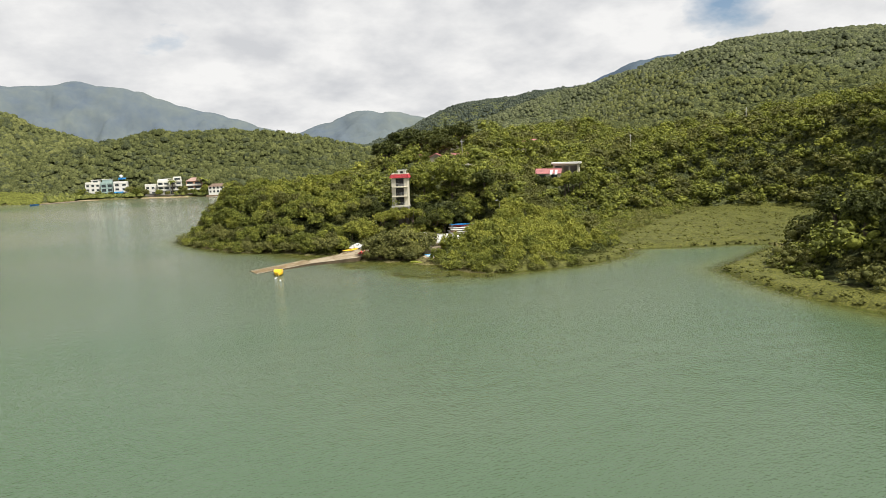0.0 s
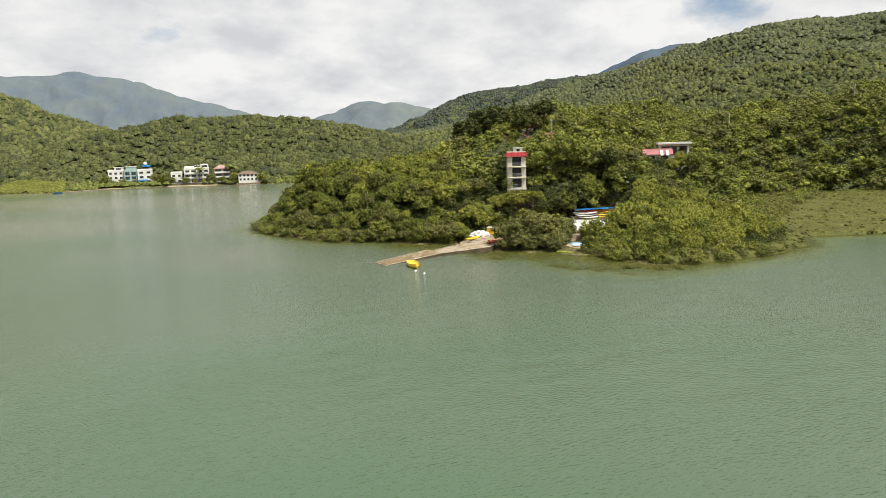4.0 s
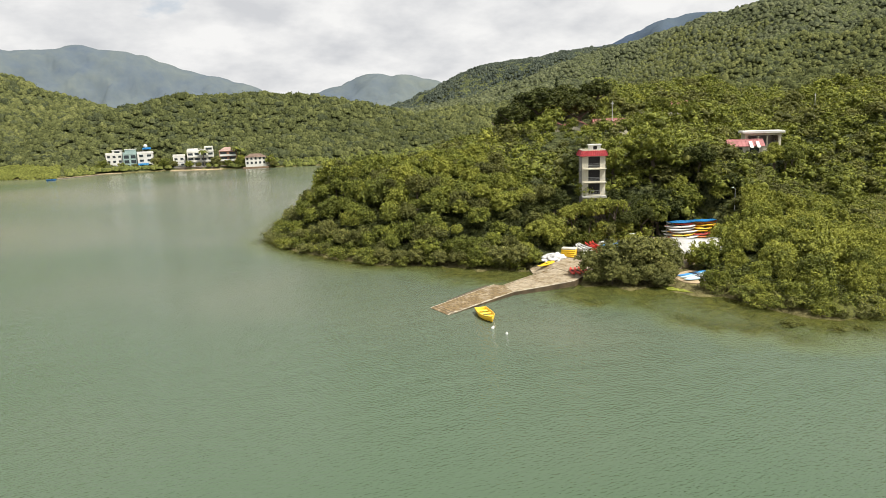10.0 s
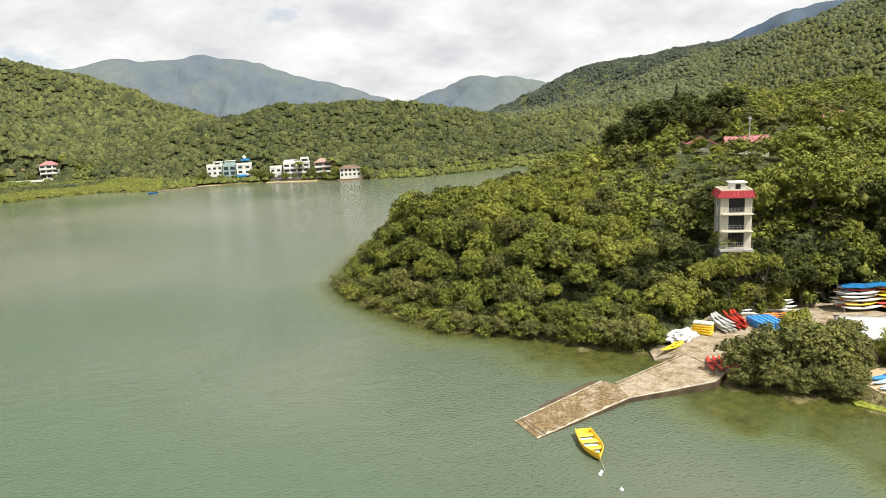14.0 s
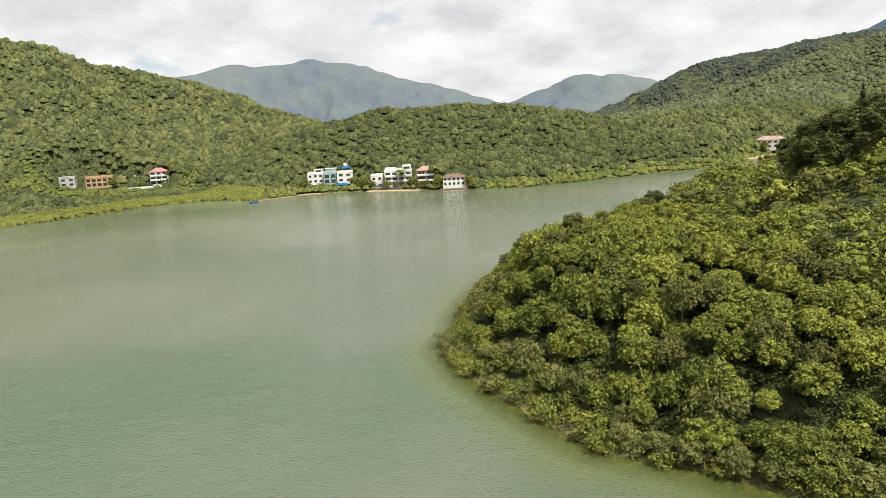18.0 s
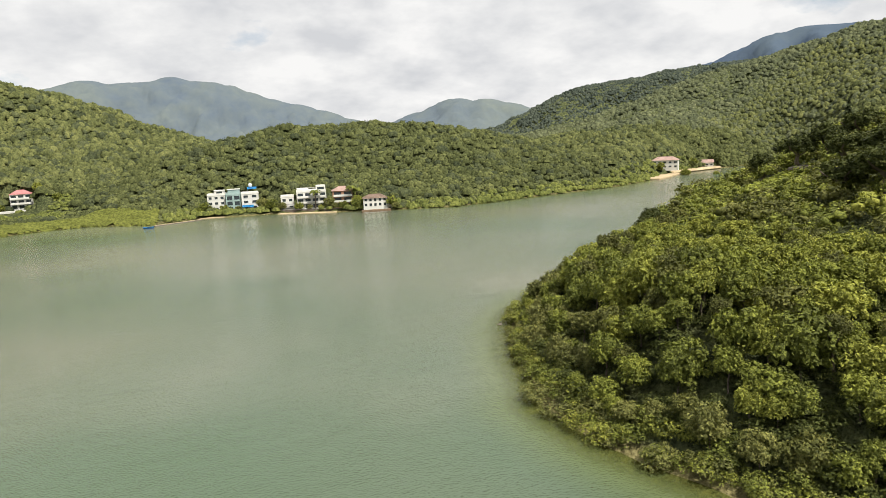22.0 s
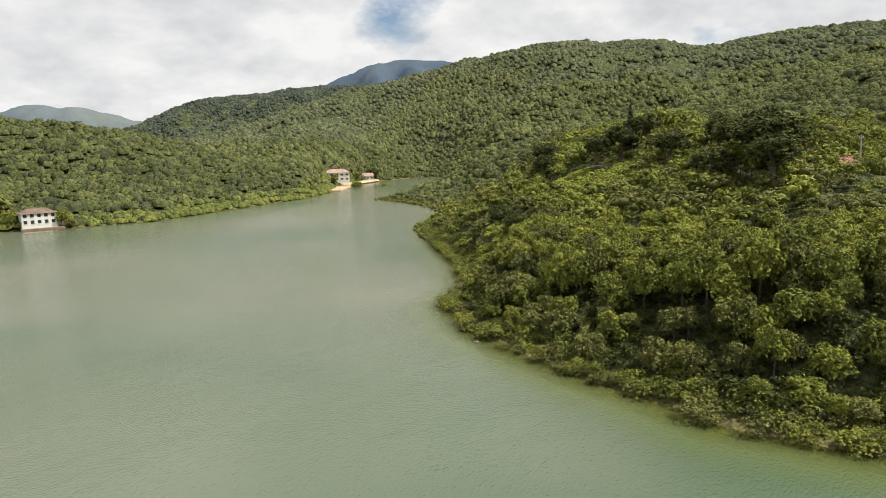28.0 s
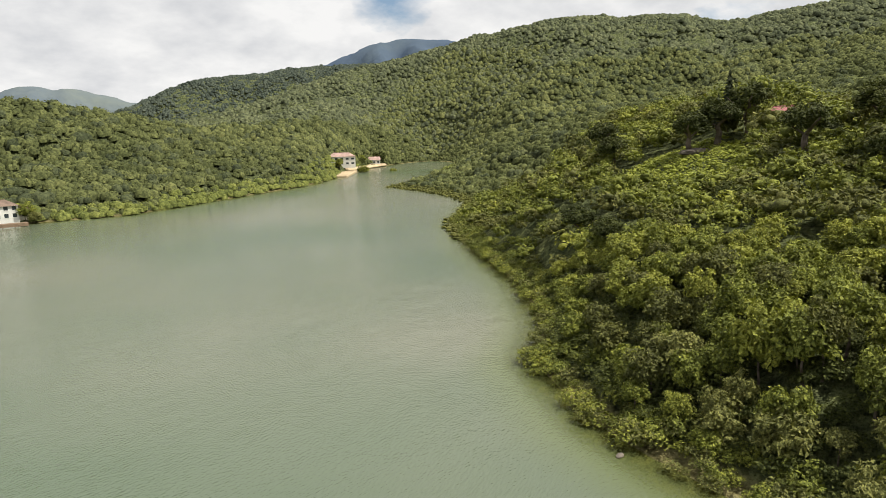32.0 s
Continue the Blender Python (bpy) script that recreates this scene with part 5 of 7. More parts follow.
for lev in range(6):
    for k in range(8):
        key = ("yellow", "orange", "yellow", "red", "yellow")[(lev * 2 + k) % 5] if k % 2 else ("white", "red", "white", "yellow", "orange", "white", "white")[(lev * 3 + k) % 7]
        m = RACK @ pose(-2.2 + 4.5 * (k % 2) + RB.uniform(-0.5, 0.5), -0.86 + 0.56 * (k // 2), 0.36 + 0.48 * lev, RB.uniform(-25, 25), RB.uniform(-1.5, 1.5), RB.uniform(-6, 6))
        e = m.to_euler()
        put_kayak(key, *m.translation, math.degrees(e.z), math.degrees(e.x), math.degrees(e.y), "stored on the steel rack", "kayaks on the rack")

# white canopy sheet over a boat shelter
shelter = thing("boat_shelter", pose(52.2, 160.6, APRON(54) - 0.1, 0, 0, -29), "low shelter with a white tarpaulin roof", "shelter")
for x in (-4.3, 0, 4.3):
    for y in (-1.9, 1.9):
        part("post", tube(bmesh.new(), (x, y, 0), (x, y, 0.92 if y < 0 else 2.28), 0.05), M_STEEL, shelter)
top = bmesh.new()
cells = [[top.verts.new((-4.7 + 9.4 * i / 14, -2.2 + 4.4 * j / 6, 0.86 + 0.27 * j - 0.03 * (j - 3) ** 2 * 0.3 + 0.05 * math.sin(i * 1.7) + 0.03 * math.sin(i * 0.7 + j * 2))) for j in range(7)] for i in range(15)]
for i in range(14):
    for j in range(6):
        top.faces.new((cells[i][j], cells[i + 1][j], cells[i + 1][j + 1], cells[i][j + 1]))
bmesh.ops.solidify(top, geom=top.faces, thickness=0.04)
part("roof_sheet", top, M_SHEET, shelter, "white tarpaulin roof", smooth=True)

# crumpled tarpaulin heap, stacked yellow floats, blue drums
heap = bmesh.new()
bmesh.ops.create_icosphere(heap, subdivisions=5, radius=1)
for v in heap.verts:
    f = 1 + 0.40 * noise.noise(v.co * 2.3) - 0.34 * abs(noise.noise(v.co * 3.7)) + 0.12 * abs(noise.noise(v.co * 8)) + 0.1
    v.co = Vector((v.co.x * 2.3 * f, v.co.y * 1.2 * f, max(0, v.co.z) * 0.95 * f))
heap_ob = new("tarpaulin", bpy.data.meshes.new("tarpaulin"))
heap.to_mesh(heap_ob.data); heap.free()
heap_ob.data.materials.append(M_TARP)
heap_ob.matrix_world = pose(33.4, 171.6, APRON(33) - 0.01, 0, 0, 15)
tagged(heap_ob, "crumpled white tarpaulin thrown over gear under the trees", "tarpaulin")
for k in range(5):
    fl = new("yellow_float", bpy.data.meshes.new("yellow_float"))
    bm = boxed(-0.55, 0.55, -1.2, 1.2, 0, 0.30, bevel=0.09)
    bm.to_mesh(fl.data); bm.free()
    fl.data.materials.append(M_YELLOW if k < 4 else M_CREAM)
    fl.matrix_world = pose(36.5 + 0.03 * k, 171.9, APRON(37) + 0.002 + 0.302 * k, 0, 0, 28 + 3 * k)
    tagged(fl, "yellow plastic float stacked in the yard" if k < 4 else "faded cream plastic float on top of a yellow stack", "float", "floats stacked in the yard")
DRUM = None
for i in range(5):
    for j in range(6):
        m = pose(43.4 + 0.64 * i + 0.12 * j, 169.6 + 0.62 * j - 0.12 * i, APRON(45) + 0.02, 0, 0, 37 * (i + j))
        if DRUM is None:
            DRUM = thing("drum", m, "blue plastic drum standing in rows in the yard", "drum", "blue drums in the yard")
            bm = bmesh.new()
            prof = [(0.0, 0), (0.27, 0), (0.30, 0.05), (0.30, 0.28), (0.315, 0.31), (0.30, 0.34), (0.30, 0.58), (0.315, 0.61), (0.30, 0.64), (0.30, 0.86), (0.26, 0.92), (0, 0.92)]
            rings = [[bm.verts.new((r_ * math.cos(6.2832 * k / 12), r_ * math.sin(6.2832 * k / 12), z_)) for k in range(12)] for r_, z_ in prof[1:-1]]
            for a, b in zip(rings, rings[1:]):
                for k in range(12):
                    bm.faces.new((a[k], a[(k + 1) % 12], b[(k + 1) % 12], b[k]))
            bm.faces.new(rings[0][::-1]); bm.faces.new(rings[-1])
            part("body", bm, M_HULLBLUE, DRUM)
            part("cap", tube(bmesh.new(), (0.16, 0, 0.915), (0.16, 0, 0.95), 0.04), M_HULLWHITE, DRUM, "white screw cap")
        else:
            copy_thing(DRUM, m)

# yellow rowing boat at its mooring
BOAT = pose(10.7, 152.3, -0.14, 0, 0, 79)
boat = thing("rowing_boat", BOAT, "yellow open rowing boat moored beside the pier", "boat")
bm = bmesh.new()
L, W, D, rows, sides = 5.0, 1.75, 0.72, 15, 12
rings = []
for k in range(rows):
    t = k / (rows - 1)
    w = W / 2 * (0.80 + 0.20 * math.sin(math.pi * min(1, t / 0.45) * 0.5)) if t < 0.45 else W / 2 * max(0.03, (1 - ((t - 0.45) / 0.55) ** 2.4))
    sheer = 0.10 * (2 * t - 0.8) ** 2
    rings.append([bm.verts.new(((0.5 - t) * L, -math.cos(math.pi * j / sides) * w, D + sheer - (D * (1 - 0.35 * max(0, t - 0.6))) * math.sin(math.pi * j / sides) ** 0.55)) for j in range(sides + 1)])
for a, b in zip(rings, rings[1:]):
    for j in range(sides):
        bm.faces.new((a[j], a[j + 1], b[j + 1], b[j]))
bm.faces.new(rings[0]); bm.faces.new(rings[-1][::-1])
bmesh.ops.recalc_face_normals(bm, faces=bm.faces)
bmesh.ops.solidify(bm, geom=bm.faces, thickness=0.05)
part("hull", bm, M_YELLOW, boat, smooth=True)
floor_bm = bmesh.new()
pts = [(2.2, -0.55), (2.2, 0.55), (0.6, 0.68), (-0.8, 0.55), (-1.7, 0.2), (-1.7, -0.2), (-0.8, -0.55), (0.6, -0.68)]
prism(floor_bm, pts, lambda x, y: 0.30, 0.26)
part("floor", floor_bm, M_PALEBLUE, boat, "blue painted floor")
for x, w in ((1.75, 0.74), (0.55, 0.84), (-0.7, 0.72)):
    part("thwart", boxed(x - 0.26, x + 0.26, -w, w, 0.44, 0.56, bevel=0.03), M_YELLOW, boat)
rail = bmesh.new()
for side in (0, sides):
    for a, b in zip(rings_pts := [((0.5 - k / (rows - 1)) * L, k) for k in range(rows)], rings_pts[1:]):
        def edge(k):
            t = k / (rows - 1)
            w = W / 2 * (0.80 + 0.20 * math.sin(math.pi * min(1, t / 0.45) * 0.5)) if t < 0.45 else W / 2 * max(0.03, (1 - ((t - 0.45) / 0.55) ** 2.4))
            return ((0.5 - t) * L, (w if side else -w), D + 0.10 * (2 * t - 0.8) ** 2 + 0.02)
        tube(rail, edge(a[1]), edge(b[1]), 0.045, sides=5)
part("gunwale", rail, M_YELLOW, boat)
part("mooring_line", tube(bmesh.new(), (-2.4, 0, 0.7), (-4.1, 0.1, 0.18), 0.018, sides=5), M_ROPE, boat)
for x, y, q in ((9.2, 148.0, 0.17), (9.5, 148.3, 0.15), (9.6, 145.4, 0.17)):
    ball = thing("mooring_buoy", pose(x, y, 0.03), "small white mooring buoy floating near the boat", "buoy", "mooring buoys")
    bm = bmesh.new()
    bmesh.ops.create_icosphere(bm, subdivisions=2, radius=q)
    for v in bm.verts:
        v.co.z *= 1.15
    part("float", bm, M_HULLWHITE, ball, smooth=True)
    part("eye", tube(bmesh.new(), (0, 0, q), (0, 0, q + 0.10), 0.03), M_STEEL, ball)

# yard lamp
lamp = thing("street_lamp", pose(69.4, 168.6, gz_at(69.4, 168.6) - 0.1, 0, 0, 205), "tall grey street lamp at the edge of the yard", "street lamp")
part("pole", tube(bmesh.new(), (0, 0, 0), (0, 0, 5.6), 0.09, 0.05), M_STEEL, lamp)
part("arm", tube(bmesh.new(), (0, 0, 5.5), (1.2, 0, 5.9), 0.04, 0.03), M_STEEL, lamp)
part("lamp_head", boxed(1.05, 1.75, -0.14, 0.14, 5.84, 5.98, bevel=0.04), M_HULLWHITE, lamp, "pale lamp head")


# ================= tower house =================
def tower_house():
    W, D, S = 4.0, 4.4, 2.35
    house = thing("tower_house", pose(45.2, 180.2, 9.7, 0, 0, -28), "narrow cream tower house, three storeys, with a red tiled roof fringe", "house")
    front = bmesh.new()
    holes = [(1.05, 3.05, 0.2 + S * k, 0.2 + S * k + 1.95) for k in range(3)]
    wall_with_holes(front, 0, W, 0, 3 * S, 0, 0.22, holes)
    part("front_wall", front, M_CREAM, house)
    side = bmesh.new()
    wall_with_holes(side, 0.222, D, 0, 3 * S, 0, 0.22, [(2.0, 2.9, 0.8 + S * k, 1.9 + S * k) for k in range(3)])
    w = part("side_wall", side, M_GREYWALL, house, "stained grey-cream side wall")
    w.matrix_local = Matrix(((0, 1, 0, 0), (1, 0, 0, 0), (0, 0, 1, 0), (0, 0, 0, 1)))
    part("side_wall", boxed(W - 0.22, W, 0.222, D, 0, 3 * S), M_CREAM, house)
    part("back_wall", boxed(0.222, W - 0.222, D - 0.22, D, 0, 3 * S), M_CREAM, house)
    for k in range(3):
        part("floor_slab", boxed(0.222, W - 0.222, 0.222, D - 0.222, S * k, S * k + 0.18), M_GREYWALL, house)
        # near-black panes paint the unlit rooms behind the balcony openings
        win = part("window", boxed(1.05, 3.05, 0.12, 0.16, 0.2 + S * k, 2.15 + S * k), M_DARK, house, "near-black pane standing in for the dark room behind the balcony")
        for x in (1.05, 1.69, 2.33, 2.97):
            part("window_frame", boxed(x, x + 0.08, 0.06, 0.20, 0.2 + S * k, 2.15 + S * k), M_DARK, win)
        part("side_window", boxed(0.10, 0.14, 2.0, 2.9, 0.8 + S * k, 1.9 + S * k), M_GLASS, house)
        if k:
            bal = part("balcony", boxed(0.15, W + 0.1, -0.7, -0.002, S * k - 0.06, S * k + 0.1, bevel=0.02), M_CREAM, house)
            rails = bmesh.new()
            for z in (0.4, 0.65, 0.92):
                tube(rails, (0.25, -0.64, S * k + z), (W, -0.64, S * k + z), 0.02, sides=5)
            for i in range(23):
                x = 0.25 + (W - 0.25) * i / 22
                tube(rails, (x, -0.64, S * k + 0.1), (x, -0.64, S * k + 0.92), 0.014, sides=4)
            part("railing", rails, M_STEEL, bal, "thin metal railing")
    gr = bmesh.new()
    for z in (0.55, 1.0):
        tube(gr, (0.2, -0.95, z), (W, -0.95, z), 0.02, sides=5)
    for i in range(15):
        x = 0.2 + (W - 0.2) * i / 14
        tube(gr, (x, -0.95, -0.05), (x, -0.95, 1.0), 0.016, sides=4)
    part("terrace_railing", gr, M_STEEL, house)
    part("terrace", boxed(-0.1, W + 0.15, -0.95, D, -0.3, -0.02), M_GREYWALL, house, "grey concrete terrace")
    part("footing", boxed(0.1, W - 0.1, -0.2, D - 0.1, -4.5, -0.302), M_GREYBOARD, house, "dark stained footing in the bank")
    H = 3 * S
    part("roof_slab", boxed(0, W, 0.0, D, H + 0.002, H + 0.2), M_CREAM, house)
    # sloping tiled fringe round the roof, with a rib for each column of tiles
    out, z0, z1 = 0.42, H - 0.12, H + 0.8
    for a, b, n in (((0, 0), (W, 0), (0, -1)), ((0, D), (0, 0), (-1, 0)), ((W, 0), (W, D), (1, 0)), ((W, D), (0, D), (0, 1))):
        bm = bmesh.new()
        a, b, n = Vector((*a, 0)), Vector((*b, 0)), Vector((*n, 0))
        t = (b - a).normalized()
        lo0, lo1 = a - t * out + n * out + Vector((0, 0, z0)), b + t * out + n * out + Vector((0, 0, z0))
        hi0, hi1 = a + Vector((0, 0, z1)), b + Vector((0, 0, z1))
        vs = [bm.verts.new(p) for p in (lo0, lo1, hi1, hi0)]
        bm.faces.new(vs)
        bmesh.ops.solidify(bm, geom=bm.faces, thickness=0.1)
        fr = part("roof_fringe", bm, M_REDTILE, house, "glossy red glazed tiles")
        ribs = bmesh.new()
        count = int((b - a).length / 0.28)
        for i in range(count + 1):
            f = i / count
            tube(ribs, lo0.lerp(lo1, f) + Vector((0, 0, 0.05)), hi0.lerp(hi1, f) + Vector((0, 0, 0.05)), 0.055, sides=6)
        part("tile_rib", ribs, M_REDTILE, fr)
    for args in ((0, W, 0, 0.16), (0, W, D - 0.16, D), (0, 0.16, 0.162, D - 0.162), (W - 0.16, W, 0.162, D - 0.162)):
        part("parapet", boxed(*args, H + 0.202, H + 1.0), M_CREAM, house)
    hut = bmesh.new()
    wall_with_holes(hut, 1.5, 3.4, H + 0.2, H + 1.7, 1.5, 1.66, [(2.1, 2.8, H + 0.4, H + 1.55)])
    for x in (1.5, 3.26):
        box(hut, x, x + 0.14, 1.662, 3.6, H + 0.2, H + 1.7)
    box(hut, 1.642, 3.258, 3.46, 3.6, H + 0.2, H + 1.7)
    h = part("stair_hut", hut, M_WHITE, house, "white roof hut")
    part("hut_roof", boxed(1.3, 3.6, 1.3, 3.8, H + 1.702, H + 1.83), M_WHITE, h)
    # near-black panel paints the hut's unlit inside in its doorway
    part("hut_door", boxed(2.1, 2.8, 1.56, 1.62, H + 0.3, H + 1.55), M_DARK, h, "dark doorway")
    for k in range(2):
        pipe = bmesh.new()
        tube(pipe, (-0.08, 0.8 + 2.5 * k, 0.0), (-0.08, 0.8 + 2.5 * k, H - 0.3), 0.06)
        part("drainpipe", pipe, M_GREYBOARD, house)
    return house


tower_house()


# ================= houses =================
def village_house(x, y, z, rz, W, D, storeys, wall, label, roof="flat", S=2.85, cols=3, balcony=False, trim=None, front_kind="window", tiles=None):
    """A small block seen from afar: walls with openings that go through the front, panes, slabs, parapet or tiled roof."""
    house = thing("house", pose(x, y, z, 0, 0, rz), label, "house")
    front, H = bmesh.new(), storeys * S
    holes = []
    for s_ in range(storeys):
        for c in range(cols):
            cx = -W / 2 + W * (c + 0.5) / cols
            half = W / cols * (0.36 if front_kind == "glazed" else 0.26)
            holes.append((cx - half, cx + half, S * s_ + (0.3 if front_kind == "glazed" else 0.95), S * s_ + 2.25))
    wall_with_holes(front, -W / 2, W / 2, -1.5, H, 0, 0.25, holes)
    part("front_wall", front, wall, house)
    for sx in (-W / 2, W / 2 - 0.25):
        part("side_wall", boxed(sx, sx + 0.25, 0.252, D, -1.5, H), wall, house)
    part("back_wall", boxed(-W / 2 + 0.252, W / 2 - 0.252, D - 0.25, D, -1.5, H), wall, house)
    for s_ in range(storeys):
        part("floor_slab", boxed(-W / 2 + 0.252, W / 2 - 0.252, 0.252, D - 0.252, S * s_ - 0.1, S * s_ + 0.1), wall, house)
    for h in holes:
        win = part("window", boxed(h[0], h[1], 0.14, 0.18, h[2], h[3]), M_GLASS, house)
        part("window_sill", boxed(h[0] - 0.1, h[1] + 0.1, -0.12, 0.10, h[2] - 0.14, h[2] - 0.002), trim or wall, win)
    if balcony:
        for s_ in range(1, storeys):
            b = part("balcony", boxed(-W / 2 + 0.3, W / 2 - 0.3, -1.2, -0.002, S * s_ - 0.12, S * s_ + 0.08), trim or wall, house)
            part("balustrade", boxed(-W / 2 + 0.3, W / 2 - 0.3, -1.2, -1.1, S * s_ + 0.082, S * s_ + 0.95), trim or wall, b)
    if roof == "flat":
        part("roof", boxed(-W / 2 - 0.15, W / 2 + 0.15, -0.15, D + 0.15, H + 0.002, H + 0.25), trim or wall, house)
        for a in ((-W / 2, W / 2, 0, 0.2), (-W / 2, W / 2, D - 0.2, D), (-W / 2, -W / 2 + 0.2, 0.202, D - 0.202), (W / 2 - 0.2, W / 2, 0.202, D - 0.202)):
            part("parapet", boxed(*a, H + 0.252, H + 1.0), wall, house)
    else:
        bm = bmesh.new()
        e, rise = 0.5, D * 0.26
        vs = [bm.verts.new(p) for p in ((-W / 2 - e, -e, H - 0.05), (W / 2 + e, -e, H - 0.05), (W / 2 + e, D + e, H - 0.05), (-W / 2 - e, D + e, H - 0.05), (-W / 2 - (e if roof == "gable" else -D * 0.4), D / 2, H + rise), (W / 2 + (e if roof == "gable" else -D * 0.4), D / 2, H + rise))]
        for f in ((0, 1, 5, 4), (1, 2, 5), (2, 3, 4, 5), (3, 0, 4), (3, 2, 1, 0)):
            bm.faces.new([vs[k] for k in f])
        r_ = part("roof", bm, tiles or M_REDROOF, house, "tiled roof")
        part("ridge", tube(bmesh.new(), vs_pos(W, D, H, e, rise, roof, -1), vs_pos(W, D, H, e, rise, roof, 1), 0.12), tiles or M_REDROOF, r_)
    return house


def vs_pos(W, D, H, e, rise, roof, side):
    return (side * (W / 2 + (e if roof == "gable" else -D * 0.4)), D / 2, H + rise)


# waterside row across the lagoon; their fronts look back over the water
FZ = 1.6
white = village_house(-36.5, 530.5, FZ, -4, 9.0, 9, 3, M_WHITE, "white three-storey village house by the water", cols=3)
part("roof_room", boxed(-1.0, 4.2, 3.0, 8.6, 8.802, 10.9), M_WHITE, white, "white roof room")
part("roof_room_top", boxed(-1.3, 4.5, 2.6, 8.9, 10.902, 11.1), M_WHITE, white)
part("roof_window", boxed(0.2, 3.0, 2.96, 3.0, 9.5, 10.5), M_GLASS, white)
teal = village_house(-28.0, 528.0, FZ, -4, 7.4, 9, 3, M_TEAL, "teal glazed three-storey house with a roof room", cols=2, front_kind="glazed")
part("roof_room", boxed(-2.6, 3.4, 2, 7.5, 8.9, 11.2), M_TEAL, teal, "teal glazed roof room")
part("roof_room_top", boxed(-2.9, 3.7, 1.7, 7.8, 11.202, 11.4), M_WHITE, teal)
wb = village_house(-19.6, 526.0, FZ, -4, 8.6, 9, 3, M_WHITE, "white house with blue awnings on the roof and ground floor", cols=2, balcony=False)
for y0, y1, z0, z1, nm in ((-3.0, -0.05, 2.0, 2.9, "ground_awning"), (1.0, 5.5, 11.0, 12.0, "roof_awning")):
    bm = bmesh.new()
    xa, xb = (-4.2, 1.6) if y0 < 0 else (-1.2, 3.6)
    vs = [bm.verts.new(p) for p in ((xa, y0, z0), (xb, y0, z0), (xb, y1, z1), (xa, y1, z1))]
    bm.faces.new(vs)
    bmesh.ops.solidify(bm, geom=bm.faces, thickness=0.08)
    aw = part(nm, bm, M_BLUE, wb, "bright blue awning")
    for x in (xa + 0.2, xb - 0.2):
        part("awning_post", tube(bmesh.new(), (x, y0 + 0.1, z0 - (1.9 if y0 < 0 else 2.1)), (x, y0 + 0.1, z0), 0.05), M_STEEL, aw)
dish = bmesh.new()
bmesh.ops.create_uvsphere(dish, u_segments=12, v_segments=8, radius=1.1)
for v in dish.verts:
    v.co.y *= 0.35
    v.co += Vector((0.5, 4.0, 13.0))
part("water_tank", dish, M_HULLWHITE, wb, "white round roof tank", smooth=True)
village_house(-1.6, 514.0, FZ, -6, 6.6, 8, 2, M_WHITE, "white two-storey house wing by the water", cols=2, S=3.1)
villa = village_house(10.2, 508.5, FZ, -6, 15.0, 10, 3, M_WHITE, "white three-storey villa with wide balconies", cols=4, balcony=True, front_kind="glazed")
part("stair_tower", boxed(2.6, 7.3, 1.0, 8.0, 8.802, 11.6), M_WHITE, villa, "white roof tower")
part("tower_window", boxed(3.2, 6.7, 0.95, 0.998, 9.4, 10.8), M_GLASS, villa)
part("roof_terrace", boxed(-7.2, -1.5, 3.5, 9.5, 8.802, 10.4), M_WHITE, villa, "white roof room set back")
part("pergola", boxed(-1.4, 2.5, 1.2, 1.35, 10.6, 10.75), M_WHITE, villa)
for x_ in (-1.4, 2.36):
    part("pergola_post", boxed(x_, x_ + 0.14, 1.2, 1.34, 8.802, 10.598), M_WHITE, villa)
village_house(25.0, 501.0, FZ, -8, 10.0, 8, 3, M_BRICK, "brick-red villa with white balconies", roof="hip", cols=2, balcony=True, trim=M_WHITE, front_kind="glazed", tiles=M_PINKTILE)
village_house(38.0, 484.0, FZ, -10, 11.6, 7, 2, M_WHITE, "small white waterside house with a weathered brown tiled roof", roof="hip", cols=5, S=2.4, tiles=M_BROWNTILE)
village_house(44.5, 484.5, FZ, -10, 5.0, 5, 1, M_CREAM, "low cream wing with a weathered tiled roof by the water", roof="gable", cols=2, tiles=M_BROWNTILE)
canopy = thing("awning", pose(-1.6, 512.4, FZ, 0, 0, -6), "white sheet awning before a waterside house", "awning")
bm = bmesh.new()
vs = [bm.verts.new(p) for p in ((-3.4, -2.6, 2.1), (3.2, -2.6, 2.1), (3.2, 0.6, 2.9), (-3.4, 0.6, 2.9))]
bm.faces.new(vs)
bmesh.ops.solidify(bm, geom=bm.faces, thickness=0.06)
part("sheet", bm, M_TARP, canopy)
for x_ in (-3.2, 3.0):
    part("post", tube(bmesh.new(), (x_, -2.5, -1.2), (x_, -2.5, 2.1), 0.06), M_STEEL, canopy)
part_dock = thing("dock", pose(37.0, 478.5, 0, 0, 0, -12), "brown timber dock in front of a white house", "dock")
part("deck", boxed(-7, 7, -1.6, 1.6, 1.0, 1.2), M_WOOD, part_dock)
for x in (-6.5, -3.3, 0, 3.3, 6.5):
    part("pile", tube(bmesh.new(), (x, -1.3, -1.5), (x, -1.3, 1.0), 0.14), M_WOOD, part_dock)
part("fascia", boxed(-7, 7, -1.7, -1.602, 0.2, 1.15), M_WOOD, part_dock)
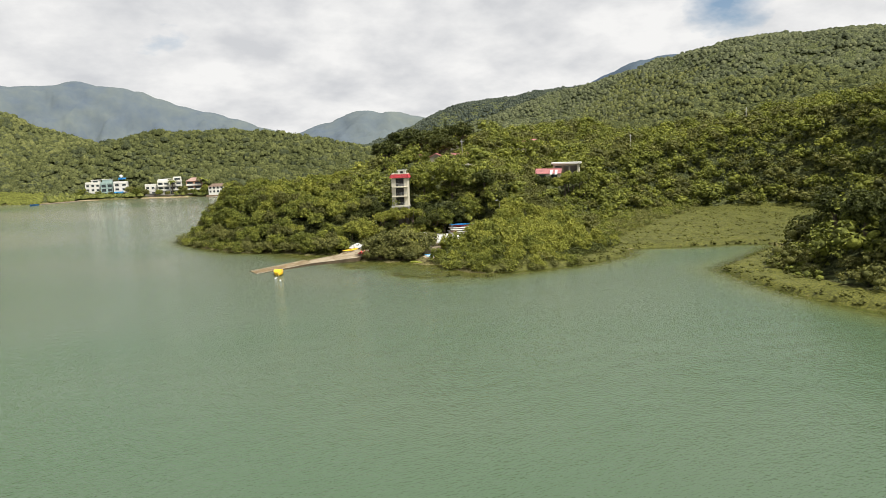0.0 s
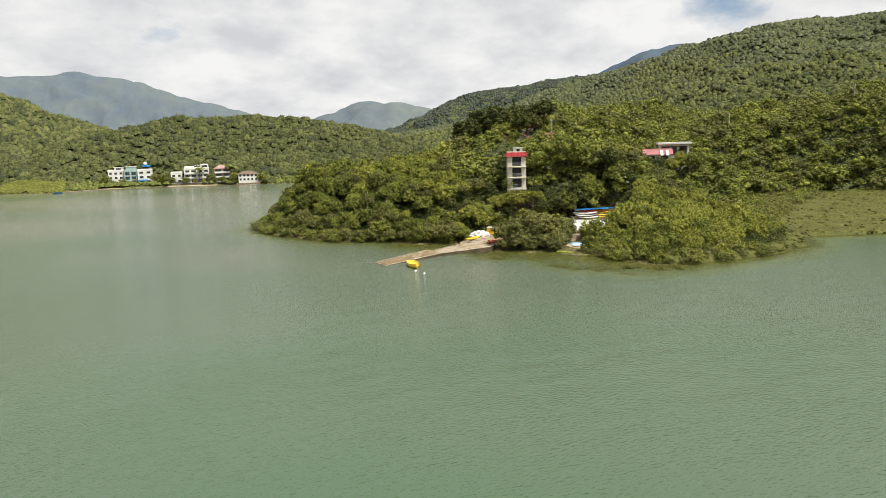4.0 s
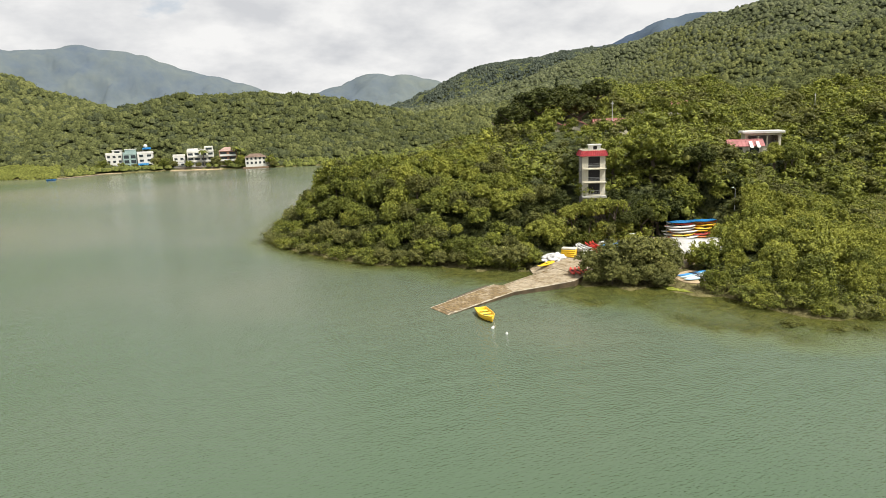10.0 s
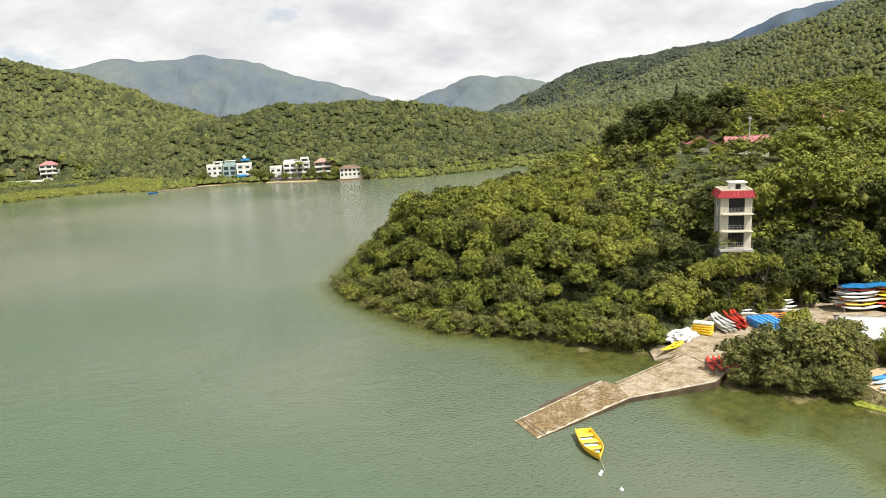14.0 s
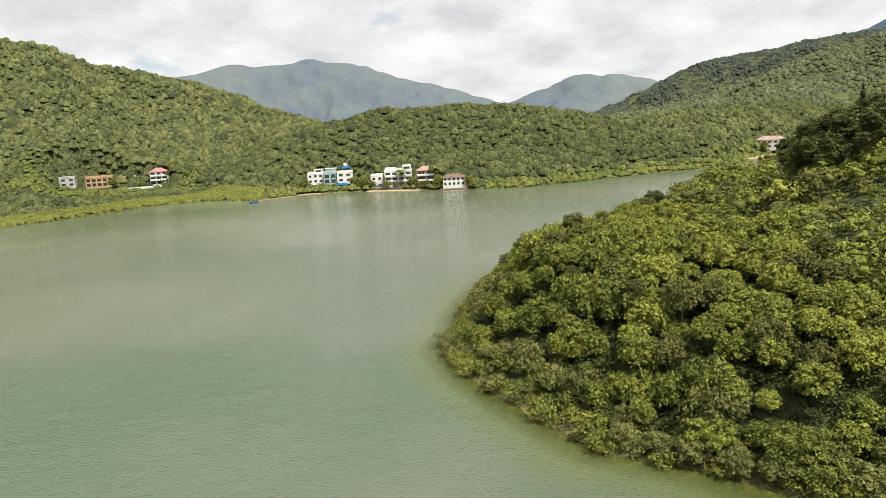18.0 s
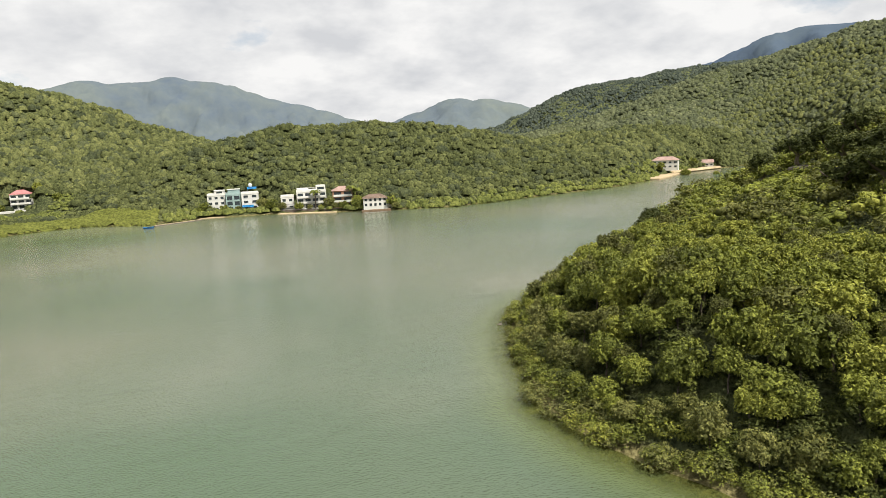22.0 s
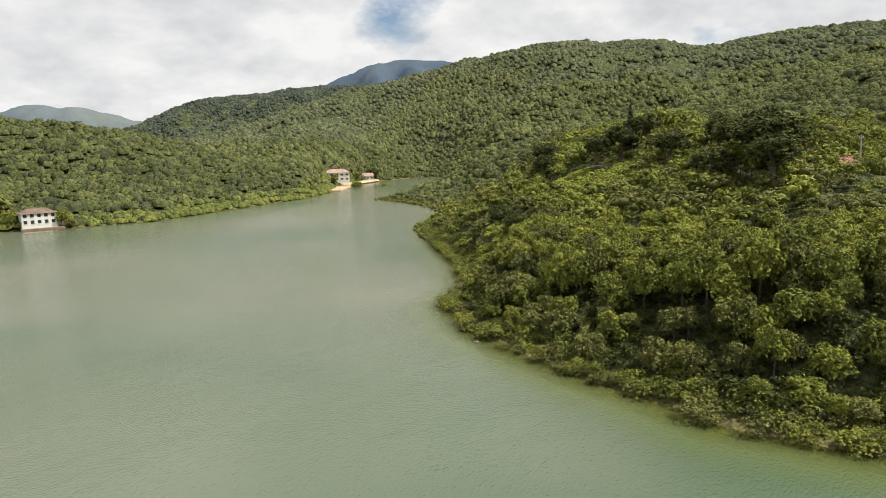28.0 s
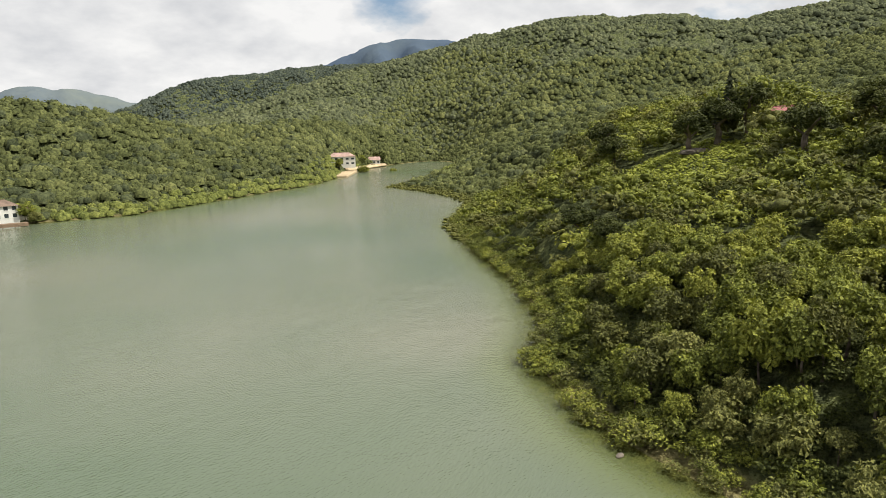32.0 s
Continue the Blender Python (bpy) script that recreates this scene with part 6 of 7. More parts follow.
for x0, y0, w, rz in ((-28, 517.5, 34, -3), (8, 503.0, 30, -26)):
    seawall = thing("sea_wall", pose(x0, y0, 0, 0, 0, rz), "low stone sea wall with a sandy strip before it", "wall")
    part("wall", boxed(-w / 2, w / 2, 0, 0.6, -1, 1.7), M_ROCK, seawall)
    part("coping", boxed(-w / 2 - 0.1, w / 2 + 0.1, -0.08, 0.7, 1.702, 1.85), M_GREYWALL, seawall)
    part("sand_strip", boxed(-w / 2, w / 2, -5.5, -0.002, -1, 0.35, bevel=0.15), M_SANDY, seawall, "pale sandy strip")

# houses above the far left shore
village_house(-143, 602, 6.0, 10, 11, 9, 3, M_WHITE, "white house with a red roof edge above the road", roof="hip", cols=3, balcony=True, front_kind="glazed")
village_house(-160, 599, 6.5, 10, 7, 7, 2, M_OCHRE, "small ochre house among trees", cols=2)
village_house(-178, 594, 7.5, 12, 16, 9, 2, M_OCHRE, "long tan half-built house with open bays among trees", cols=5, front_kind="glazed")
village_house(-196, 590, 8.5, 12, 9, 8, 2, M_GREYWALL, "grey concrete house among trees", cols=2)
roadw = thing("road_wall", pose(-139, 592, 0, 0, 0, 14), "pale concrete retaining wall below a road", "wall")
part("wall", boxed(-24, 22, 0, 0.8, 0, 5.2), M_WHITE, roadw)
part("parapet", boxed(-24, 22, -0.1, 0.35, 5.202, 5.9), M_WHITE, roadw)

# houses at the head of the inlet
village_house(287, 592, 5.0, -42, 19, 10, 2, M_WHITE, "white house with a faded pink tiled roof at the inlet's head", roof="hip", cols=5, S=3.2, tiles=M_PINKTILE)
village_house(354.5, 629.0, 2.4, -38, 13, 9, 1, M_WHITE, "low white house with a faded pink roof beside the beach", roof="gable", cols=4, S=3.4, tiles=M_PINKTILE)
sandy = thing("beach_bank", pose(262, 566, 0, 0, 0, 40), "pale sandy bank at the head of the inlet", "sand")
part("bank", boxed(-18, 42, -6, 6, -0.6, 1.4, bevel=0.6), M_SANDY, sandy)
strand = thing("beach_bank", pose(333, 615.5, 0, 0, 0, 21.8), "narrow sandy strand below the low house", "sand")
part("bank", boxed(-36, 40, -3, 20, -0.6, 2.3, bevel=1.6), M_SANDY, strand)


# ================= hilltop bungalows =================
def bungalow(x, y, z, rz, W, D, h, label, roof_material=M_REDROOF, wall=M_CREAM):
    house = thing("bungalow", pose(x, y, z, 0, 0, rz), label, "house", "hilltop bungalows")
    front = bmesh.new()
    cols = max(2, int(W / 3))
    holes = [(-W / 2 + W * (c + 0.22) / cols, -W / 2 + W * (c + 0.78) / cols, 1.0, h - 0.5) for c in range(cols)]
    wall_with_holes(front, -W / 2, W / 2, -2, h, 0, 0.2, holes)
    part("front_wall", front, wall, house)
    for q in holes:
        part("window", boxed(q[0], q[1], 0.1, 0.14, q[2], q[3]), M_GLASS, house)
    rise = D * 0.24
    for sx in (-W / 2, W / 2 - 0.2):
        bm = bmesh.new()
        vs = [bm.verts.new((sx, yy, zz)) for yy, zz in ((0.202, -2), (D - 0.202, -2), (D - 0.202, h), (D / 2, h + rise - 0.08), (0.202, h))]
        f = bm.faces.new(vs)
        bmesh.ops.solidify(bm, geom=bm.faces, thickness=-0.2)
        part("gable_wall", bm, wall, house)
    part("back_wall", boxed(-W / 2, W / 2, D - 0.2, D, -2, h), wall, house)
    for s_ in (0, 1):
        bm = bmesh.new()
        e = 0.45
        y0 = -e if s_ == 0 else D + e
        z0 = h - e * rise / (D / 2)
        vs = [bm.verts.new(p) for p in ((-W / 2 - e, y0, z0), (W / 2 + e, y0, z0), (W / 2 + e, D / 2, h + rise), (-W / 2 - e, D / 2, h + rise))]
        bm.faces.new(vs)
        bmesh.ops.recalc_face_normals(bm, faces=bm.faces)
        bmesh.ops.solidify(bm, geom=bm.faces, thickness=0.1)
        r_ = part("roof_slope", bm, roof_material, house)
        seams = bmesh.new()
        for k in range(int(W / 0.9) + 1):
            f = -W / 2 + k * 0.9
            tube(seams, (f, y0, z0 + 0.06), (f, D / 2, h + rise + 0.06), 0.05, sides=5)
        part("seam", seams, roof_material, r_)
    part("ridge_cap", tube(bmesh.new(), (-W / 2 - 0.45, D / 2, h + rise + 0.03), (W / 2 + 0.45, D / 2, h + rise + 0.03), 0.1), roof_material, house)
    return house


bungalow(81.0, 238.5, 18.2, 62, 7.5, 6, 2.9, "cream bungalow with a faded red roof under a large tree")
bungalow(85.6, 234.0, 18.2, 60, 7.5, 6, 2.9, "cream bungalow with a faded red metal roof")
bungalow(110.0, 269.5, gz_at(110, 269.5) + 0.3, 55, 5, 4.5, 2.6, "small bungalow with a faded red roof above the clearing")
bungalow(89.5, 228.0, 18.0, -30, 8.4, 6, 3.0, "long cream bungalow with a faded red metal roof")
bungalow(121.0, 238.0, 22.6, -28, 7, 5, 3.0, "small cream bungalow with a red roof")
pav = thing("pavilion", pose(110.2, 198.0, 14.6, 0, 0, -38), "white flat-roofed pavilion with a dark open front", "pavilion")
bm = bmesh.new()
wall_with_holes(bm, -4, 4, -2, 3.4, 0, 0.25, [(-3.4, 3.4, 0.4, 2.9)])
part("front_wall", bm, M_CREAM, pav)
for sx in (-4, 3.75):
    part("side_wall", boxed(sx, sx + 0.25, 0.252, 5, -2, 3.4), M_CREAM, pav)
part("back_wall", boxed(-3.748, 3.748, 4.75, 5, -2, 3.4), M_GREYWALL, pav)
part("roof_slab", boxed(-4.6, 4.6, -0.9, 5.6, 3.402, 3.95, bevel=0.05), M_WHITE, pav)
for x in (-1.0, 1.0):
    part("column", boxed(x - 0.15, x + 0.15, 0.02, 0.22, 0.4, 2.7), M_CREAM, pav)
terr = bungalow(101.5, 195.0, 13.0, -38, 7.0, 5, 2.6, "low bungalow with red and white striped roofing", M_REDROOF)
tagged(terr, group="hilltop bungalows")
for k in range(2):
    part("white_sheet", boxed(0.6 + 1.5 * k, 1.3 + 1.5 * k, -0.6, 2.4, 2.62 + 0.0, 2.68), M_WHITE, terr, "pale roofing sheet").rotation_euler = (math.atan2(1.2, 2.5), 0, 0)
shed = thing("arched_shed", pose(115, 245, 21.6, 0, 0, -40), "grey shed with an arched metal roof on the hill", "shed")
bm = bmesh.new()
arc = [(3 * math.cos(math.pi * k / 12), 2.6 + 1.5 * math.sin(math.pi * k / 12)) for k in range(13)]
a = [bm.verts.new((x, 0, z)) for x, z in arc]
b = [bm.verts.new((x, 5, z)) for x, z in arc]
for k in range(12):
    bm.faces.new((a[k], a[k + 1], b[k + 1], b[k]))
bmesh.ops.solidify(bm, geom=bm.faces, thickness=0.08)
part("roof", bm, M_STEEL, shed, "curved corrugated metal roof", smooth=True)
part("front_wall", boxed(-2.9, 2.9, 0.1, 0.3, -1.5, 3.3), M_GREYBOARD, shed, "grey front panel")
part("back_wall", boxed(-2.9, 2.9, 4.6, 4.8, -1.5, 3.3), M_GREYWALL, shed)
for sx in (-2.95, 2.75):
    part("side_wall", boxed(sx, sx + 0.2, 0.302, 4.598, -1.5, 2.7), M_GREYWALL, shed)
lean = thing("lean_to", pose(66.5, 196.5, 10.6, 0, 0, -35), "small lean-to with a pale sheet roof among the trees", "shed")
bm = bmesh.new()
vs = [bm.verts.new(p) for p in ((-2.2, -1.5, 2.3), (2.2, -1.5, 2.3), (2.2, 1.5, 2.8), (-2.2, 1.5, 2.8))]
bm.faces.new(vs)
bmesh.ops.solidify(bm, geom=bm.faces, thickness=0.07)
part("roof", bm, M_WHITE, lean)
for x in (-2, 2):
    for y, z in ((-1.3, 2.25), (1.3, 2.65)):
        part("post", tube(bmesh.new(), (x, y, -0.6), (x, y, z), 0.06), M_WOOD, lean)

# ================= single trees =================
DARK_CROWN = mesh_data("crown", *crown_mesh(301, 34, 3000, 0.058, 0.72, 0.7), M_BANYAN_SHADE)
BUSH_CROWNS = [mesh_data("crown", *crown_mesh(310 + k, 26, 2200, 0.058, 0.62), M_MANGROVE) for k in range(2)]
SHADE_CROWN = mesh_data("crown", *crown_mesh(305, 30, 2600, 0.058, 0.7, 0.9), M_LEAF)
BRIGHT_CROWN = mesh_data("crown", *crown_mesh(330, 26, 2200, 0.058, 0.62), M_LEAF_YOUNG)


def single_tree(x, y, z, rad, up, tall, mesh, label, category="tree", group="", thick=0.7):
    t = thing("tree" if category == "tree" else "bush", pose(x, y, z, 0, 0, (x * 37 + y * 11) % 360), label, category, group)
    tr = new("trunk", TRUNKS[int(x) % 3])
    tr.parent, tr.scale = t, (up * thick, up * thick, up)
    c = new("crown", mesh)
    c.parent, c.location, c.scale = t, (0, 0, up), (rad, rad, tall)
    return t


for x, y, rad, up, tall in ((73, 239, 7.5, 8.5, 5.5), (64, 236, 5.0, 7.0, 4.5), (82, 247, 5.5, 7.5, 4.5), (88, 240, 5.5, 8.0, 5.0), (92, 252, 5.0, 7.0, 4.5), (69, 248, 4.2, 6.0, 4.0), (98, 246, 5.2, 7.5, 4.8), (86, 262, 4.5, 6.5, 4.2), (103, 281, 4.8, 6.5, 4.6), (108, 277, 4.6, 6.5, 4.6), (98, 285, 4.2, 6.0, 4.2), (128, 318, 5.0, 6.0, 4.6), (122, 321, 3.4, 4.6, 3.6), (107, 306, 4.0, 5, 3.8), (60, 290, 3.2, 4.5, 3.2), (66, 268, 2.6, 3.2, 2.6), (52, 281, 2.8, 3.4, 2.8)):
    single_tree(x, y, gz_at(x, y), rad, up, tall, DARK_CROWN, "large dark green banyan tree with a broad dense crown", group="dark trees on the rise", thick=2.2)
for x, y, rad, up in ((57, 186, 5.0, 6.2), (63, 183, 5.2, 6.5), (60, 177, 4.6, 5.6), (70, 178, 3.4, 4.2), (52, 189, 4.2, 5.6), (54, 180, 4.4, 6.0), (57, 175.5, 3.4, 5.0), (65, 177, 4.2, 5.4), (54.4, 175.6, 3.2, 5.2), (51.6, 178.0, 3.0, 5.0), (40.8, 182.5, 3.2, 3.4), (41.6, 178.6, 2.2, 2.0)):
    single_tree(x, y, gz_at(x, y), rad, up, rad * 1.05, (DARK_CROWN, SHADE_CROWN)[int(x) % 2], "tall shady tree with deep green foliage behind the yard", group="shade trees behind the yard", thick=1.4)
for x, y, rad, up in ((32.2, 159.8, 2.9, 2.2), (35.0, 158.2, 3.6, 3.1), (38.2, 156.6, 3.8, 3.5), (41.4, 156.4, 3.0, 3.0), (33.4, 156.9, 2.5, 1.4), (36.8, 154.2, 2.5, 1.4), (45.0, 158.0, 2.3, 2.2), (46.4, 160.4, 2.3, 2.6), (39.6, 152.8, 1.8, 1.0), (31.2, 158.4, 1.7, 0.8), (35.0, 155.0, 1.9, 0.8), (38.2, 152.0, 1.7, 0.7), (33.6, 158.0, 2.4, 1.8), (36.6, 156.4, 2.6, 2.0), (39.8, 155.0, 2.5, 2.0), (42.6, 155.2, 2.1, 1.8), (34.6, 156.2, 2.2, 1.5), (37.6, 154.6, 2.2, 1.6), (40.4, 153.8, 1.9, 1.4)):
    single_tree(x, y, max(0.3, gz_at(x, y)), rad, up, rad * 0.95, BUSH_CROWNS[int(x) % 2], "grey-green mangrove bush at the water's edge", "bush", "bushes before the yard")
for x, y, rad, up in ((36.5, 177.5, 3.0, 3.4), (33.0, 175.5, 2.6, 2.8), (39.5, 179.0, 2.4, 2.6), (27.0, 174.0, 2.3, 1.5), (24.4, 175.8, 2.2, 1.4), (29.8, 174.2, 2.0, 1.5)):
    single_tree(x, y, gz_at(x, y), rad, up, rad * 1.0, BRIGHT_CROWN, "bright yellow-green tree beside the yard", group="bright trees by the yard")

for x, y, rad, up in ((10.6, 189.2, 2.0, 1.3), (13.0, 187.0, 1.8, 1.2), (15.4, 184.9, 2.2, 1.5), (18.0, 182.3, 1.9, 1.3), (20.6, 180.0, 2.2, 1.5), (23.0, 177.6, 2.3, 1.6), (25.2, 174.8, 2.7, 2.0), (27.4, 172.8, 2.8, 2.2), (29.4, 172.2, 2.1, 1.6), (17.0, 184.8, 2.4, 2.4), (21.8, 180.6, 2.5, 2.6)):
    single_tree(x, y, max(0.1, gz_at(x, y)), rad, up, rad * 0.95, (BUSH_CROWNS[0], SHADE_CROWN, BUSH_CROWNS[1])[int(x * 2) % 3], "dense green mangrove bush overhanging the water", "bush", "bushes along the headland's foot")
for x, y, rad, up in ((43.6, 181.6, 2.2, 1.8), (46.6, 181.0, 2.0, 1.6), (49.6, 179.8, 2.1, 1.8), (52.6, 178.4, 2.2, 1.8)):
    single_tree(x, y, gz_at(x, y), rad, up, rad * 1.1, SHADE_CROWN, "leafy shrub at the back of the yard", "bush", "shrubs at the back of the yard")

# shrubs on the steep bank below the tower house
RS = random.Random(8)
for k in range(30):
    u, o, zc, rad = -2.8 + 0.34 * k + RS.uniform(-0.5, 0.5), RS.uniform(1.0, 3.2), (6.7, 4.2, 2.0)[k % 3] + RS.uniform(-0.9, 0.6), RS.uniform(1.1, 2.1)
    x, y = 45.2 + 0.883 * u - 0.469 * o, 180.2 - 0.469 * u - 0.883 * o
    single_tree(x, y, 1.0, rad, zc, rad * 1.15, (BRIGHT_CROWN, SHADE_CROWN, DARK_CROWN)[(k * 2) % 3], "leafy shrub on the steep bank below the tower house", "bush", "shrubs below the tower house")
for k in range(16):
    u, o = -3.2 + 0.68 * k + RS.uniform(-0.3, 0.3), RS.uniform(2.3, 3.1)
    x, y, rad = 45.2 + 0.883 * u - 0.469 * o, 180.2 - 0.469 * u - 0.883 * o, RS.uniform(1.0, 1.5)
    single_tree(x, y, 1.0, rad, 0.7 + 2.3 * (k % 2) + RS.uniform(-0.2, 0.4), rad * 1.2, (BRIGHT_CROWN, BUSH_CROWNS[0])[k % 3 // 2], "bright low shrub at the foot of the bank", "bush", "shrubs below the tower house")

# dark trees and grey-green shrubs on the bank before the cove
for x, y, rad, up in ((101, 106, 4.4, 5.0), (97, 99, 4.6, 5.4), (93, 91, 4.4, 5.0), (105, 111, 3.8, 4.2), (103, 95, 4.6, 6.0), (90, 83, 4.2, 4.8), (99, 85, 4.6, 5.8)):
    single_tree(x, y, gz_at(x, y), rad, up, rad * 1.0, DARK_CROWN, "large dark green tree on the bank by the cove", group="dark trees by the cove", thick=1.6)
for x, y, rad, up in ((85, 101, 2.0, 1.3), (88, 97, 2.3, 1.6), (84, 94, 1.9, 1.1), (86, 89, 2.1, 1.4), (91, 104, 2.2, 1.6), (83, 84, 2.0, 1.2)):
    single_tree(x, y, gz_at(x, y), rad, up, rad * 0.9, BUSH_CROWNS[int(x) % 2], "pale grey-green shrub behind the marsh", "bush", "shrubs by the cove")

# shrubs on the slope behind the kayak rack
for k in range(16):
    x, y = 66.5 + 2.9 * (k % 5) + 0.9 * math.sin(k * 2.3), 172.5 + 3.1 * (k // 5) + 0.9 * math.cos(k * 1.7)
    single_tree(x, y, gz_at(x, y), 2.1 + 0.4 * math.sin(k), 1.7 + 0.5 * (k % 3), 2.3, (SHADE_CROWN, BRIGHT_CROWN, DARK_CROWN)[k % 3], "leafy shrub on the slope behind the kayak rack", "bush", "shrubs behind the rack")

# trees screening the bungalows
for x, y, rad, up in ((73.4, 236, 2.4, 3.2), (74.4, 242, 2.6, 4.0), (76.2, 230, 1.8, 1.8), (78.5, 246, 2.6, 4.6), (71.0, 229.5, 2.0, 2.2), (79.5, 225.5, 1.8, 1.7), (84.0, 222.5, 1.8, 1.6), (73.0, 222.5, 1.8, 1.6)):
    single_tree(x, y, gz_at(x, y), rad, up, rad * 1.1, (SHADE_CROWN, BRIGHT_CROWN)[int(y) % 2], "leafy tree screening the hilltop bungalows", group="trees by the bungalows")

for x, y in ((115, 232.5), (117.5, 229.5), (112.5, 236)):
    single_tree(x, y, gz_at(x, y), 3.1, 6.2, 3.6, SHADE_CROWN, "leafy tree screening the hilltop bungalows", group="trees by the bungalows")

for x, y, rad, top in ((95.6, 192.6, 2.3, 15.6), (98.0, 190.6, 2.5, 15.4), (100.4, 188.8, 2.4, 15.0), (103.2, 188.6, 2.6, 16.2), (105.6, 187.6, 2.5, 15.8), (108.2, 188.4, 2.6, 16.4), (110.6, 189.6, 2.5, 16.0), (106.4, 191.6, 1.9, 16.6)):
    ground_z = gz_at(x, y)
    single_tree(x, y, ground_z, rad, top - ground_z - rad, rad * 1.1, (SHADE_CROWN, BRIGHT_CROWN, DARK_CROWN)[int(x) % 3], "leafy tree before the hilltop pavilion", group="trees before the pavilion")

for x, y, rad, up in ((371, 637, 6.0, 6.0), (340, 627, 4.6, 5.0), (335, 622, 3.6, 3.6)):
    single_tree(x, y, 2.0, rad, up, rad * 1.05, (DARK_CROWN, SHADE_CROWN)[int(x) % 2 == 0], "large leafy tree beside the houses at the inlet's head", group="trees at the inlet's head", thick=1.6)

# garden trees between the waterside houses
for x, y, rad, up in ((-42.5, 524, 3.5, 3.2), (-33, 521.5, 2.7, 2.0), (-14, 518, 4.1, 3.8), (-9.5, 514.5, 3.5, 3.0), (-5, 510.5, 3.0, 2.2), (3.2, 505.5, 2.7, 1.9), (17.8, 500.5, 3.8, 3.2), (20.0, 497.5, 2.4, 1.5), (31.5, 497, 3.8, 3.5), (30.5, 491, 3.2, 2.2), (45.8, 484, 3.5, 3.0), (47.5, 480.5, 2.7, 1.6), (-26, 519.5, 2.2, 1.8), (-45.5, 521, 2.4, 1.8), (8.5, 503.5, 1.9, 1.4), (13.5, 501.0, 1.7, 1.2), (24.0, 495.0, 2.6, 1.8), (34.5, 494, 3.2, 3.0)):
    single_tree(x, y, max(0.6, gz_at(x, y)), rad, up, rad * 1.05, (SHADE_CROWN, BRIGHT_CROWN, BUSH_CROWNS[0])[int(abs(x)) % 3], "leafy garden tree between the waterside houses", group="garden trees by the houses")
for x, y, rad, up in ((279, 586, 3.6, 3.4), (297, 580, 4.2, 4.6), (300, 586, 3.4, 4.0), (317, 571, 3.0, 3.0), (-133, 597, 3.4, 3.0), (-152, 593, 3.0, 2.4), (-168, 588, 3.2, 2.8), (-122, 590, 2.8, 2.2)):
    single_tree(x, y, gz_at(x, y), rad, up, rad, (SHADE_CROWN, BRIGHT_CROWN)[int(abs(x)) % 2], "leafy tree beside the houses across the lagoon", group="trees by the far houses")

# conifers on the far slope
M_PINE = foliage("pine_needles", (0.016, 0.024, 0.010), (0.034, 0.044, 0.016), (0.056, 0.068, 0.022))
pine_v, pine_f, pc = [], [], 0
rp = np.random.default_rng(77)
for lev in range(16):
    z_, q = 0.12 + 0.055 * lev, 0.26 * (1 - lev / 17)
    for k in range(26):
        a = rp.uniform(0, 6.28)
        tip = np.array([math.cos(a) * q, math.sin(a) * q, z_ - 0.04])
        side = np.array([-math.sin(a), math.cos(a), 0]) * q * 0.22
        pine_v += [np.array([0, 0, z_ + 0.05]), tip * 0.6 + side + [0, 0, z_ * 0.4], tip, tip * 0.6 - side + [0, 0, z_ * 0.4]]
        pine_f += [[pc, pc + 1, pc + 2], [pc, pc + 2, pc + 3]]
        pc += 4
PINE = mesh_data("crown", np.array(pine_v), np.array(pine_f), M_PINE)
for x, y, h in ((108, 281, 12), (111, 284, 8)):
    t = thing("conifer", pose(x, y, gz_at(x, y) + 1.5), "dark pointed conifer standing above the woods", "tree", "conifers on the slope")
    tr = new("trunk", TRUNKS[0]); tr.parent, tr.scale = t, (h * 0.25, h * 0.25, h * 0.5)
    c = new("crown", PINE); c.parent, c.scale = t, (h, h, h)

# palms by the waterside houses
for x, y, h in ((11.5, 505.5, 9.5), (29, 499.5, 11), (32, 500.5, 9.5)):
    palm = thing("palm", pose(x, y, max(0.5, gz_at(x, y))), "tall palm with drooping fronds by the houses", "palm tree", "palms by the houses")
    part("trunk", tube(bmesh.new(), (0, 0, -0.5), (0.3, 0, h), 0.28, 0.2, 8), M_BARK, palm)
    for k in range(13):
        a, lift = 2.4 * k, 0.9 - 0.12 * (k % 8)
        bm = bmesh.new()
        prev = None
        for s_ in range(6):
            f = s_ / 5
            c = Vector((0.3 + math.cos(a) * 3.2 * f, math.sin(a) * 3.2 * f, h + lift * 2.2 * f - 2.6 * f * f))
            wv = Vector((-math.sin(a), math.cos(a), 0)) * (0.15 + 0.75 * math.sin(math.pi * min(0.97, f + 0.06)))
            row = [bm.verts.new(c - wv - Vector((0, 0, 0.25))), bm.verts.new(c), bm.verts.new(c + wv - Vector((0, 0, 0.25)))]
            if prev:
                bm.faces.new((prev[0], prev[1], row[1], row[0])); bm.faces.new((prev[1], prev[2], row[2], row[1]))
            prev = row
        part("frond", bm, M_LEAF, palm)

# utility poles on the slopes
for x, y, h in ((88, 226, 9), (150, 215, 9), (190, 200, 9), (215, 160, 9)):
    pole = thing("utility_pole", pose(x, y, gz_at(x, y), 0, 0, 30), "slim grey utility pole rising from the woods", "pole", "utility poles")
    part("mast", tube(bmesh.new(), (0, 0, -0.5), (0, 0, h), 0.16, 0.11), M_GREYWALL, pole)
    part("crossarm", boxed(-0.9, 0.9, -0.06, 0.06, h - 0.7, h - 0.58), M_GREYWALL, pole)
    for x_ in (-0.8, 0, 0.8):
        part("insulator", tube(bmesh.new(), (x_, 0, h - 0.58), (x_, 0, h - 0.36), 0.05), M_HULLWHITE, pole)

